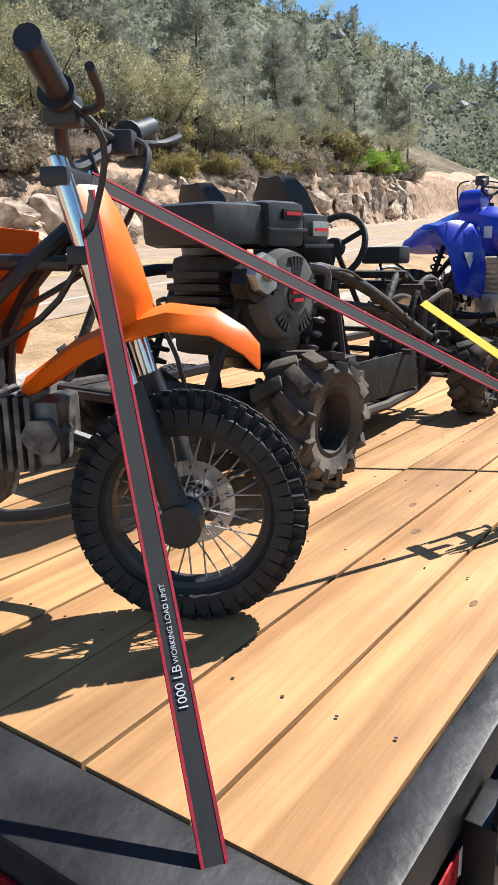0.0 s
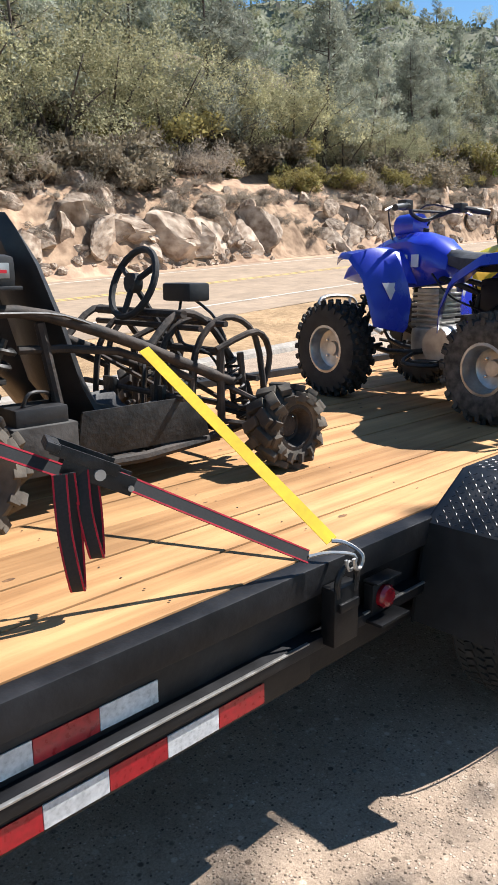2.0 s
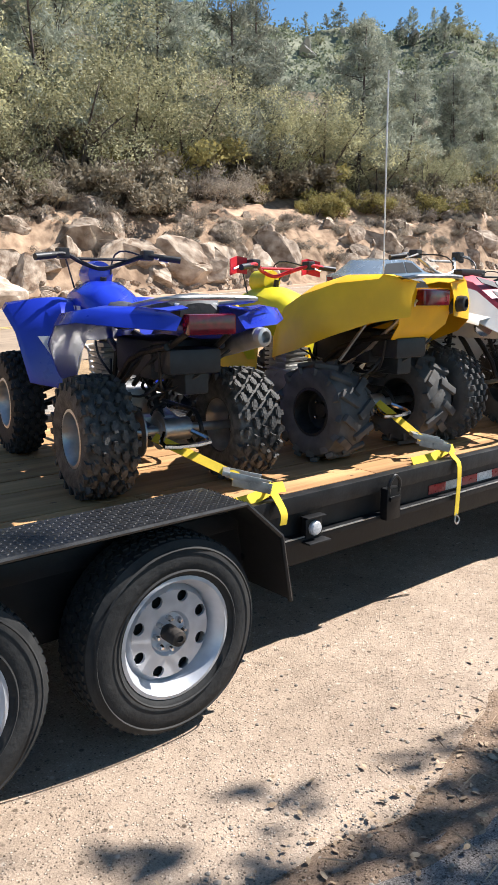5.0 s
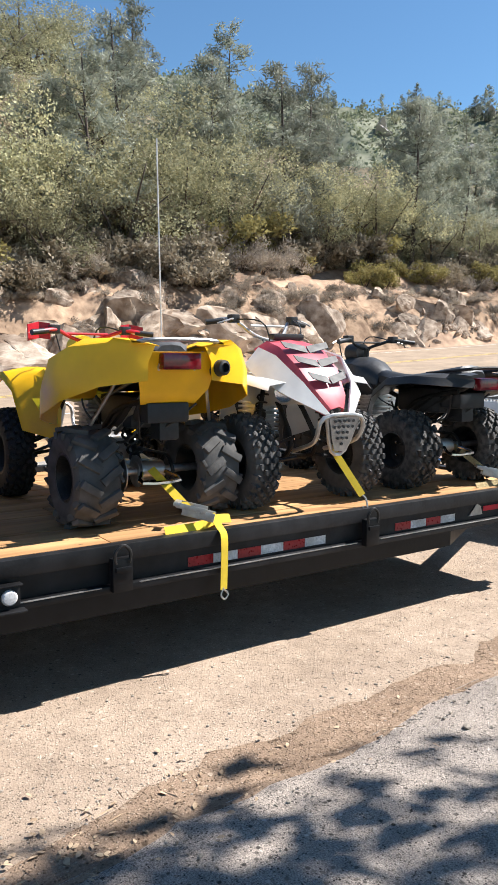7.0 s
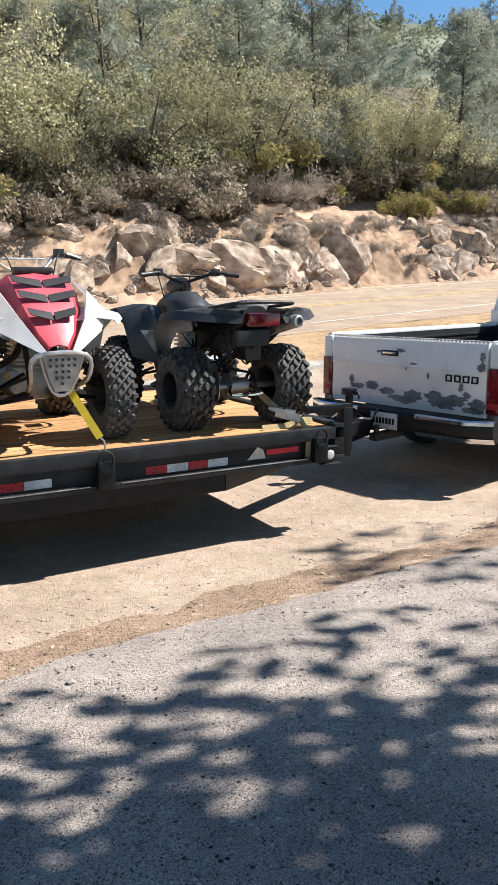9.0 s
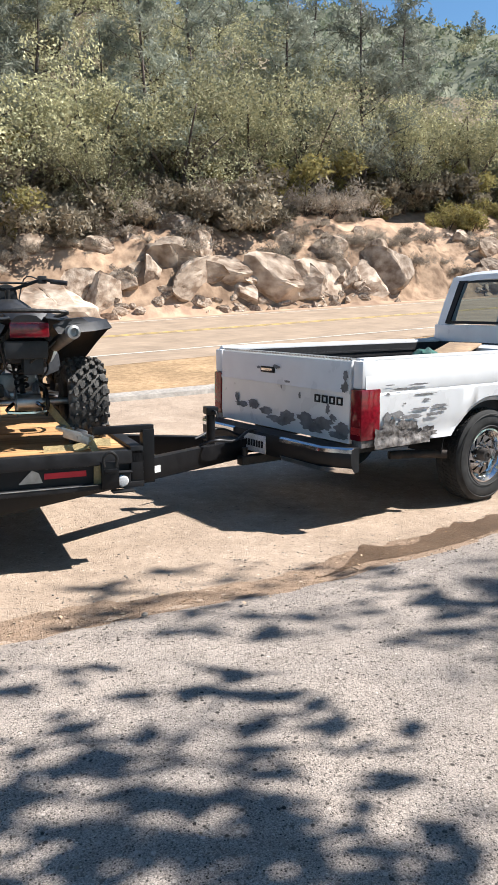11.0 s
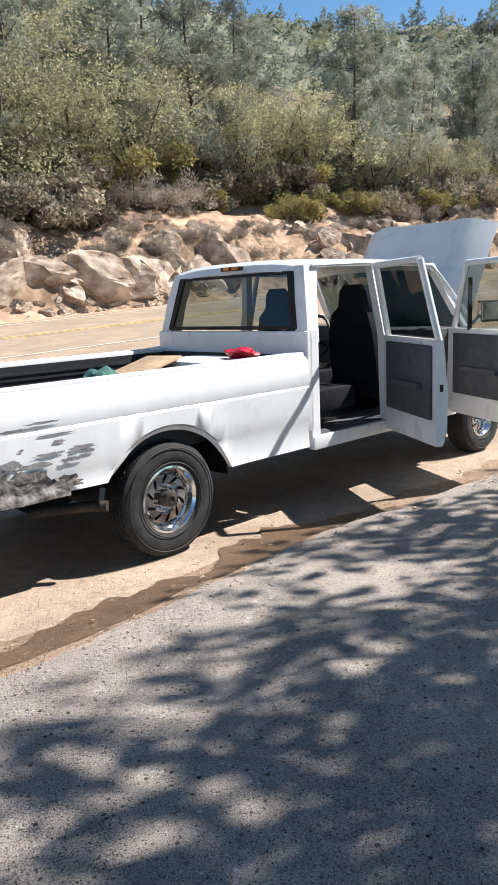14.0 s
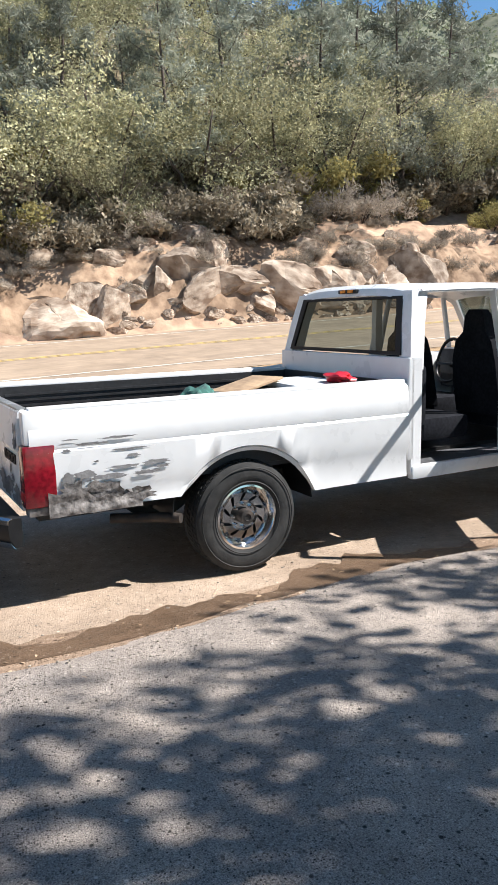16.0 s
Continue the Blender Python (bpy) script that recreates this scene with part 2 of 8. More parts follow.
M_RED_LENS = mat("red_lens", (0.22, 0.006, 0.014), (0.12, 0.003, 0.007), scale=30, rough=0.15, coat=0.5)
M_BLUE = mat("blue_plastic", (0.014, 0.04, 0.50), (0.010, 0.028, 0.38), scale=6, rough=0.3, coat=0.3, big=0.15)
M_ORANGE = mat("orange_plastic", (0.92, 0.15, 0.002), (0.80, 0.115, 0.002), scale=6, rough=0.42, big=0.10, spec=0.3)
M_YELLOW = mat("amber_yellow_plastic", (0.92, 0.50, 0.006), (0.80, 0.42, 0.005), scale=6, rough=0.4, big=0.12, spec=0.4)
M_LEMON = mat("lemon_plastic", (0.78, 0.66, 0.02), (0.6, 0.5, 0.015), scale=6, rough=0.4)
M_WHITE = mat("white_plastic", (0.74, 0.73, 0.71), (0.62, 0.61, 0.60), scale=7, rough=0.35, coat=0.2, big=0.08)
M_PINK = mat("faded_red_plastic", (0.60, 0.09, 0.12), (0.48, 0.055, 0.075), scale=8, rough=0.45)
M_RED = mat("red_plastic", (0.60, 0.015, 0.03), (0.42, 0.01, 0.02), scale=8, rough=0.4)
M_STRAP_Y = mat("yellow_webbing", (0.76, 0.54, 0.035), (0.70, 0.49, 0.03), scale=60, big=0.12, rough=0.85)
M_STRAP_T = mat("tan_webbing", (0.46, 0.35, 0.17), (0.33, 0.25, 0.12), scale=120, rough=0.85, bump=0.5, bscale=400)
M_STRAP_B = mat("black_webbing", (0.024, 0.023, 0.024), (0.014, 0.014, 0.015), scale=160, big=0.1, rough=0.85)
M_STRAP_R = mat("red_webbing_edge", (0.45, 0.012, 0.035), (0.3, 0.008, 0.02), scale=160, rough=0.85)
M_PAINT = mat("white_truck_paint", (0.76, 0.76, 0.76), (0.71, 0.71, 0.71), scale=5, rough=0.3, coat=0.35, big=0.04)
M_PRIMER = mat("bare_grey_primer", (0.22, 0.215, 0.215), (0.13, 0.125, 0.125), scale=12, rough=0.7, bump=0.3)
M_DENT = mat("crumpled_metal", (0.32, 0.29, 0.27), (0.05, 0.043, 0.04), scale=16, rough=0.6, bump=0.9, bscale=14)
M_TRIM = mat("dark_trim", (0.011, 0.011, 0.012), (0.006, 0.006, 0.007), scale=20, rough=0.55, spec=0.35)
M_INTERIOR = mat("grey_interior", (0.085, 0.087, 0.095), (0.055, 0.056, 0.062), scale=14, rough=0.75, bump=0.1)
M_CLOTH = mat("dark_seat_cloth", (0.018, 0.019, 0.024), (0.01, 0.011, 0.014), scale=40, rough=0.95, spec=0.1)
M_GLASS = glassy("tinted_glass", (0.34, 0.39, 0.38), 0.06)
M_AMBER = mat("amber_lens", (0.75, 0.25, 0.02), (0.55, 0.16, 0.01), scale=30, rough=0.2)
M_SEDAN = mat("silver_car_paint", (0.36, 0.40, 0.42), (0.32, 0.36, 0.38), scale=5, rough=0.25, metal=0.5, coat=0.4)


# ---- building helpers ----
def link_mesh(name, bm, material, parent=None, label="", smooth=True):
    me = bpy.data.meshes.new(name)
    bmesh.ops.recalc_face_normals(bm, faces=bm.faces)
    bm.to_mesh(me)
    bm.free()
    me.materials.append(material)
    if smooth:
        for p in me.polygons:
            p.use_smooth = True
        me.set_sharp_from_angle(angle=radians(38))
    ob = new(name, me)
    if parent is not None:
        ob.parent = parent
    if label:
        ob["label"] = label
    return ob


def part(name, bm, material, parent, label=""):
    return link_mesh(name, bm, material, parent, label)


def thing(name, m, label, category, group="", kind=""):
    ob = new(name)
    ob.empty_display_size = 0.1
    ob.matrix_basis = m
    return tagged(ob, label, category, group, kind)


def B():
    return bmesh.new()


def box(bm, x0, x1, y0, y1, z0, z1, bevel=0.0, m=None):
    start = len(bm.verts)
    vs = [bm.verts.new((x, y, z)) for x in (x0, x1) for y in (y0, y1) for z in (z0, z1)]
    fs = [bm.faces.new([vs[i] for i in f]) for f in ((0, 1, 3, 2), (4, 6, 7, 5), (0, 4, 5, 1), (2, 3, 7, 6), (0, 2, 6, 4), (1, 5, 7, 3))]
    if bevel:
        es = list({e for f in fs for e in f.edges})
        r = bmesh.ops.bevel(bm, geom=es, offset=bevel, segments=2, affect='EDGES', profile=0.6)
        vs = list({v for f in r["faces"] for v in f.verts} | {v for v in vs if v.is_valid})
    if m is not None:
        bmesh.ops.transform(bm, matrix=m, verts=[v for v in vs if v.is_valid])
    return bm


def prism(bm, pts, a, b, axis="y", bevel=0.0):
    """Extrudes an outline. axis y: pts are (x, z); axis x: (y, z); axis z: (x, y)."""
    def at(p, t):
        return {"y": (p[0], t, p[1]), "x": (t, p[0], p[1]), "z": (p[0], p[1], t)}[axis]
    v0, v1 = [bm.verts.new(at(p, a)) for p in pts], [bm.verts.new(at(p, b)) for p in pts]
    fs = [bm.faces.new(v0), bm.faces.new(v1[::-1])]
    n = len(pts)
    fs += [bm.faces.new((v0[i], v0[(i + 1) % n], v1[(i + 1) % n], v1[i])) for i in range(n)]
    if bevel:
        bmesh.ops.recalc_face_normals(bm, faces=fs)
        es = list({e for f in fs[:2] for e in f.edges})
        bmesh.ops.bevel(bm, geom=es, offset=bevel, segments=2, affect='EDGES', profile=0.6)
    return bm


def smooth_line(pts, steps=4):
    pts = [Vector(p) for p in pts]
    if len(pts) < 3 or steps < 2:
        return pts
    out = []
    for i in range(len(pts) - 1):
        p0, p1, p2, p3 = pts[max(i - 1, 0)], pts[i], pts[i + 1], pts[min(i + 2, len(pts) - 1)]
        for k in range(steps):
            t = k / steps
            out.append(0.5 * ((2 * p1) + (p2 - p0) * t + (2 * p0 - 5 * p1 + 4 * p2 - p3) * t * t + (3 * p1 - p0 - 3 * p2 + p3) * t ** 3))
    return out + [pts[-1]]


def tube(bm, pts, r, sides=8, steps=4, flat=1.0, r_end=None):
    """A rod along a smooth line; flat < 1 squashes it into a band."""
    line = smooth_line(pts, steps)
    rings, up = [], None
    for i, p in enumerate(line):
        d = (line[min(i + 1, len(line) - 1)] - line[max(i - 1, 0)]).normalized()
        if up is None:
            up = Vector((0, 0, 1)) if abs(d.z) < 0.9 else Vector((1, 0, 0))
        side = d.cross(up).normalized()
        up = side.cross(d).normalized()
        rr = r if r_end is None else r + (r_end - r) * i / (len(line) - 1)
        rings.append([bm.verts.new(p + side * (math.cos(a) * rr) + up * (math.sin(a) * rr * flat)) for a in (2 * math.pi * k / sides for k in range(sides))])
    for a, b in zip(rings, rings[1:]):
        for k in range(sides):
            bm.faces.new((a[k], a[(k + 1) % sides], b[(k + 1) % sides], b[k]))
    bm.faces.new(rings[0][::-1]), bm.faces.new(rings[-1])
    return bm


def lathe(bm, profile, segs=32, m=None, closed=False):
    """Turns a profile of (radius, offset) about the y axis."""
    rings = []
    for r, y in profile:
        if r < 1e-5:
            rings.append([bm.verts.new((0, y, 0))])
        else:
            rings.append([bm.verts.new((r * math.cos(a), y, r * math.sin(a))) for a in (2 * math.pi * k / segs for k in range(segs))])
    pairs = list(zip(rings, rings[1:])) + ([(rings[-1], rings[0])] if closed else [])
    for a, b in pairs:
        for k in range(segs):
            k2 = (k + 1) % segs
            if len(a) == 1 and len(b) == 1:
                continue
            if len(a) == 1:
                bm.faces.new((a[0], b[k2], b[k]))
            elif len(b) == 1:
                bm.faces.new((a[k], a[k2], b[0]))
            else:
                bm.faces.new((a[k], a[k2], b[k2], b[k]))
    if m is not None:
        bmesh.ops.transform(bm, matrix=m, verts=[v for ring in rings for v in ring])
    return bm


def loft(bm, sections, cap=True, closed=True):
    rings = [[bm.verts.new(p) for p in s] for s in sections]
    n = len(rings[0])
    for a, b in zip(rings, rings[1:]):
        for k in range(n if closed else n - 1):
            bm.faces.new((a[k], a[(k + 1) % n], b[(k + 1) % n], b[k]))
    if cap and closed:
        bm.faces.new(rings[0][::-1]), bm.faces.new(rings[-1])
    return bm


def sheet(bm, sections, thick):
    """A thin curved panel through rows of points."""
    fresh = bmesh.new()
    loft(fresh, sections, cap=False, closed=False)
    bmesh.ops.recalc_face_normals(fresh, faces=fresh.faces)
    bmesh.ops.solidify(fresh, geom=fresh.faces[:], thickness=thick)
    tmp = bpy.data.meshes.new("tmp")
    fresh.to_mesh(tmp)
    fresh.free()
    bm.from_mesh(tmp)
    bpy.data.meshes.remove(tmp)
    return bm


def mirrored(sections):
    """Rows of (x, y, z) from the middle outwards, continued to the other side."""
    return [[(x, -y, z) for x, y, z in reversed(s) if y > 1e-6] + list(s) for s in sections]


def strap(name_bm, pts, width, thick, across=None, steps=5):
    """A flat webbing band through points; across is the direction of its width."""
    line = smooth_line(pts, steps)
    rows = []
    for i, p in enumerate(line):
        d = (line[min(i + 1, len(line) - 1)] - line[max(i - 1, 0)]).normalized()
        w = Vector(across) if across else d.cross(Vector((0, 0, 1)))
        w = (w - d * w.dot(d)).normalized()
        n = d.cross(w).normalized()
        rows.append([p + w * (width / 2) + n * (thick / 2), p + w * (width / 2) - n * (thick / 2), p - w * (width / 2) - n * (thick / 2), p - w * (width / 2) + n * (thick / 2)])
    return loft(name_bm, rows)


def coil(bm, a, b, r, wire, turns):
    a, b = Vector(a), Vector(b)
    d = (b - a).normalized()
    s = d.orthogonal().normalized()
    u = d.cross(s)
    n = int(turns * 10)
    pts = [a + (b - a) * (i / n) + s * (r * math.cos(2 * math.pi * i / 10)) + u * (r * math.sin(2 * math.pi * i / 10)) for i in range(n + 1)]
    return tube(bm, pts, wire, sides=5, steps=1)

# ---- ground, road, hill ----
HEAD = 0.0853
CH, SH = math.cos(HEAD), math.sin(HEAD)


def along(x, y):
    return x * CH + y * SH


def across(x, y):
    return -x * SH + y * CH


def from_road(r, q):
    return r * CH - q * SH, r * SH + q * CH


def step(a, b, t):
    t = min(max((t - a) / (b - a), 0), 1)
    return t * t * (3 - 2 * t)


def road_plane(x, y):
    return -0.961 + 0.0453 * min(x, 120) + 0.0562 * y


def hill_rise(r, q):
    """Height of the cut bank and hillside above the road."""
    u = q - 20.6 - 0.8 * noise.noise(Vector((r * 0.13, 3.1, 0)))
    if u < 0:
        return 0.0
    wall = 2.0 + 0.9 * noise.noise(Vector((r * 0.11, 0.5, 7.7))) + 0.8 * step(40, 60, r)
    h = wall * step(0, 1.7, u)
    k = 0.58 * (1 - 0.34 * step(28, 62, r))
    h += k * max(u - 1.2, 0) if u < 45 else k * 43.8 + 0.20 * (u - 45)
    h += 1.1 * noise.noise(Vector((r * 0.09, q * 0.09, 1.3))) * step(1, 5, u)
    return h + 0.35 * noise.noise(Vector((r * 0.5, q * 0.5, 9.3))) * step(0.3, 2, u) + (0.75 * abs(noise.noise(Vector((r * 0.75, q * 0.6, 2.3)))) + 0.4 * abs(noise.noise(Vector((r * 1.9, q * 1.3, 5.3))))) * step(0.1, 0.7, u) * step(5, 2, u)


def ground_z(x, y):
    r, q = along(x, y), across(x, y)
    near = -0.03 - 0.065 * step(11, 14, x) * step(-1.2, 0.3, y)
    if y < -1.0:
        near = -0.02
    k = step(3.6, 9.0, q)
    z = near * (1 - k) + road_plane(x, y) * k
    fade = step(260, 120, abs(r - 40)) if abs(r - 40) > 120 else 1
    return z + hill_rise(r, q) * (0.35 + 0.65 * fade)


def grid(name, rs, qs, height, material, kind="structure", label="", category=""):
    nr, nq = len(rs), len(qs)
    verts = []
    for r in rs:
        for q in qs:
            x, y = from_road(r, q)
            verts.append((x, y, height(x, y)))
    faces = [(i * nq + j, (i + 1) * nq + j, (i + 1) * nq + j + 1, i * nq + j + 1) for i in range(nr - 1) for j in range(nq - 1)]
    me = bpy.data.meshes.new(name)
    me.from_pydata(verts, [], faces)
    me.materials.append(material)
    for p in me.polygons:
        p.use_smooth = True
    return tagged(new(name, me), label, category, kind=kind)


rs = list(np.linspace(-900, -60, 12)) + list(np.linspace(-50, 5, 24)) + list(np.arange(5.5, 70, 0.42)) + list(np.linspace(70, 180, 50)) + list(np.linspace(200, 1500, 14))
qs = list(np.linspace(-900, -60, 10)) + list(np.linspace(-50, -6, 12)) + list(np.arange(-5, 20, 0.5)) + list(np.arange(20, 30, 0.28)) + list(np.linspace(30.5, 70, 50)) + list(np.linspace(75, 1200, 16))
ground = grid("ground", rs, qs, ground_z, M_DIRT, label="pale sandy dirt ground with gravel and a steep hillside", category="ground")
for m in (M_HILL, M_CUT, M_LITTER):
    ground.data.materials.append(m)
nq = len(qs) - 1
for p in ground.data.polygons:
    q = qs[p.index % nq]
    if q > 19.9:
        p.material_index = 1 if q < 20.7 else 2 if q < 22.9 else 1 if q < 26.5 else 3

ROAD_R = list(np.linspace(-400, -20, 20)) + list(np.arange(-15, 80, 1.5)) + list(np.linspace(85, 400, 20))


def draped(name, q0, q1, lift, material, label, category, edge=0.0, n=6):
    q_list = list(np.linspace(q0, q1, n))
    verts = []
    for r in ROAD_R:
        for j, q in enumerate(q_list):
            qq = q + (edge * noise.noise(Vector((r * 0.4, q0, 0))) if j in (0, n - 1) else 0)
            x, y = from_road(r, qq)
            verts.append((x, y, ground_z(x, y) + lift))
    faces = [(i * n + j, (i + 1) * n + j, (i + 1) * n + j + 1, i * n + j + 1) for i in range(len(ROAD_R) - 1) for j in range(n - 1)]
    me = bpy.data.meshes.new(name)
    me.from_pydata(verts, [], faces)
    me.materials.append(material)
    return tagged(new(name, me), label, category, kind="structure")


draped("road", 9.9, 19.9, 0.02, M_ROAD, "sun-bleached two-lane asphalt road below the cut bank", "road", 0.1, 12)
draped("road_line_near", 11.42, 11.55, 0.026, M_WHITE_LINE, "worn white edge line painted on the road", "road marking")
draped("road_line_far", 19.2, 19.33, 0.026, M_WHITE_LINE, "worn white edge line along the bank", "road marking")
draped("road_line_centre", 15.22, 15.33, 0.026, M_YELLOW_LINE, "worn yellow centre line on the road", "road marking")
draped("road_line_centre", 15.47, 15.58, 0.026, M_YELLOW_LINE, "worn yellow centre line on the road", "road marking")
draped("grass_verge", 7.0, 9.95, 0.015, M_GRASS, "strip of dry orange grass beside the road", "verge", 0.25)
# asphalt berm between the pull-out and the verge
bm = B()
rows = []
for r in np.arange(-30, 60, 1.0):
    row = []
    for dq, dz in ((0, -0.05), (0.06, 0.07), (0.2, 0.10), (0.36, 0.08), (0.46, -0.05)):
        x, y = from_road(r, 6.45 + dq + 0.03 * noise.noise(Vector((r, 0, 0))))
        row.append((x, y, ground_z(x, y) + dz))
    rows.append(row)
loft(bm, rows)
tagged(link_mesh("kerb", bm, M_KERB), "low grey asphalt berm along the pull-out", "kerb", kind="structure")

# raised asphalt apron on which one walks beside the trailer
def apron_edge(x):
    base = -1.15 + 0.22 * step(6.5, 11.5, x) + 0.95 * step(12.0, 16.5, x) + 0.9 * step(16, 22, x)
    return base + 0.10 * noise.noise(Vector((x * 0.9, 0, 2))) + 0.05 * noise.noise(Vector((x * 3.1, 0, 5)))


bm = B()
cols = []
for x in list(np.linspace(-60, 3.5, 14)) + list(np.arange(4, 24, 0.2)) + list(np.linspace(25, 90, 14)):
    e = apron_edge(x)
    ys = [e + 0.03, e - 0.04, e - 0.15, e - 0.4, e - 1.0, e - 2.0, e - 4, e - 9, e - 50]
    zs = [-0.10, 0.0, 0.022, 0.028, 0.03, 0.03, 0.03, 0.03, 0.03]
    cols.append([(x, y, z + 0.006 * noise.noise(Vector((x * 2, y * 2, 0)))) for y, z in zip(ys, zs)])
loft(bm, cols, cap=False, closed=False)
tagged(link_mesh("pavement", bm, M_ASPH), "rough grey asphalt with a crumbled edge beside dirt", "pavement", kind="structure")
# brown gravelly soil washed against the crumbled edge
def rough_edge(x, seed):
    return 0.5 * noise.noise(Vector((x * 0.8, seed, 0))) + 0.3 * noise.noise(Vector((x * 2.9, seed, 4))) + 0.22 * noise.noise(Vector((x * 8, seed, 9)))


bm = B()
rows = []
for x in np.arange(5.8, 19.0, 0.04):
    e = apron_edge(x)
    wide = 0.10 + 0.16 * step(6.5, 8.5, x) + 0.10 * step(11.5, 13.5, x)
    y0, y1 = e - 0.10 + 0.10 * rough_edge(x, 3.0), e + wide * (1 + 0.9 * rough_edge(x, 7.0)) + 0.03
    row = []
    for k in range(9):
        y = y0 + (y1 - y0) * k / 8
        d = e - y
        top = -0.10 + (d + 0.03) / 0.07 * 0.10 if d < 0.04 else 0.022 * min((d - 0.04) / 0.11, 1)
        row.append((x, y, max(ground_z(x, y), top) + (0.007 if 0 < k < 8 else -0.004) + 0.003 * noise.noise(Vector((x * 9, y * 9, 1)))))
    rows.append(row)
loft(bm, rows, cap=False, closed=False)
tagged(link_mesh("gutter", bm, M_GUTTER), "brown gravelly soil along the crumbled asphalt edge", "soil", kind="structure")
# wet run-off along the asphalt's edge below the truck
bm = B()
rows = []
for x in np.arange(12.3, 17.2, 0.05):
    e = apron_edge(x) + 0.09 + 0.05 * rough_edge(x, 11.0)
    w = 0.30 * max(0.15, 1 + 1.5 * rough_edge(x, 13.0)) * step(12.3, 13.2, x) * step(17.2, 15.6, x) * (1 + 0.5 * noise.noise(Vector((x * 2.3, 0, 0)))) + 0.01
    rows.append([(x, e, ground_z(x, e) + 0.010), (x, e + w * 0.5, ground_z(x, e + w * .5) + 0.013), (x, e + w, ground_z(x, e + w) + 0.009)])
loft(bm, rows, cap=False, closed=False)
tagged(link_mesh("water", bm, M_WET), "brown wet run-off on the dirt beneath the truck", "water", kind="structure")


def pebble_mesh(seed):
    bm = B()
    bmesh.ops.create_icosphere(bm, subdivisions=1, radius=1)
    for v in bm.verts:
        v.co *= 1 + 0.35 * noise.noise(v.co * 1.3 + Vector((seed, 0, 0)))
        v.co.z *= 0.6
    me = bpy.data.meshes.new("pebble")
    bm.to_mesh(me)
    bm.free()
    return me


rng = random.Random(4)
vv, ff = [], []
shapes = [pebble_mesh(i * 3.7) for i in range(4)]
for i in range(5200):
    x = rng.uniform(3.5, 18)
    y = apron_edge(x) + rng.gauss(0.12, 0.22) if i % 5 < 3 else rng.uniform(-3.4, 1.0)
    s = rng.choice((0.003, 0.004, 0.004, 0.005, 0.006, 0.009)) * (2.2 if i % 60 == 0 else 1)
    z = (0.028 if y < apron_edge(x) - 0.1 else ground_z(x, y)) + s * 0.2
    me, a, o = shapes[i % 4], rng.uniform(0, 6.28), len(vv)
    ca, sa = math.cos(a) * s, math.sin(a) * s
    vv += [(x + v.co.x * ca - v.co.y * sa, y + v.co.x * sa + v.co.y * ca, z + v.co.z * s) for v in me.vertices]
    ff += [tuple(o + k for k in p.vertices) for p in me.polygons]
me = bpy.data.meshes.new("gravel")
me.from_pydata(vv, [], ff)
me.materials.append(M_STONE)
tagged(new("gravel", me), "loose tan gravel and pebbles scattered on dirt and asphalt", "gravel", kind="stuff")


# fallen leaves and twigs along the edge
vv, ff = [], []
for i in range(420):
    x = rng.choice((rng.gauss(7.3, 0.5), rng.uniform(6, 16)))
    y = apron_edge(x) + rng.gauss(0.05, 0.16)
    z = max(ground_z(x, y), 0.03 if y < apron_edge(x) - 0.1 else -0.05) + 0.012
    a, s, o = rng.uniform(0, 6.28), rng.uniform(0.007, 0.020), len(vv)
    long = 5.0 if i % 5 == 0 else 1.0
    for u, v, h in ((-1, 0, 0), (-0.3, 0.45 / long, 0.25), (0.5, 0.4 / long, 0.3), (1, 0, 0.1), (0.4, -0.42 / long, 0.05), (-0.4, -0.4 / long, 0)):
        u, v = u * s * (long ** 0.6), v * s
        vv.append((x + u * math.cos(a) - v * math.sin(a), y + u * math.sin(a) + v * math.cos(a), z + h * s))
    ff += [(o, o + 1, o + 5), (o + 1, o + 2, o + 4, o + 5), (o + 2, o + 3, o + 4)]
me = bpy.data.meshes.new("leaf_litter")
me.from_pydata(vv, [], ff)
me.materials.append(mat("dry_leaf", (0.50, 0.37, 0.24), (0.30, 0.20, 0.12), scale=30, rough=0.8))
tagged(new("leaf_litter", me), "dry tan fallen leaves and twigs on the dirt", "leaves", kind="stuff")

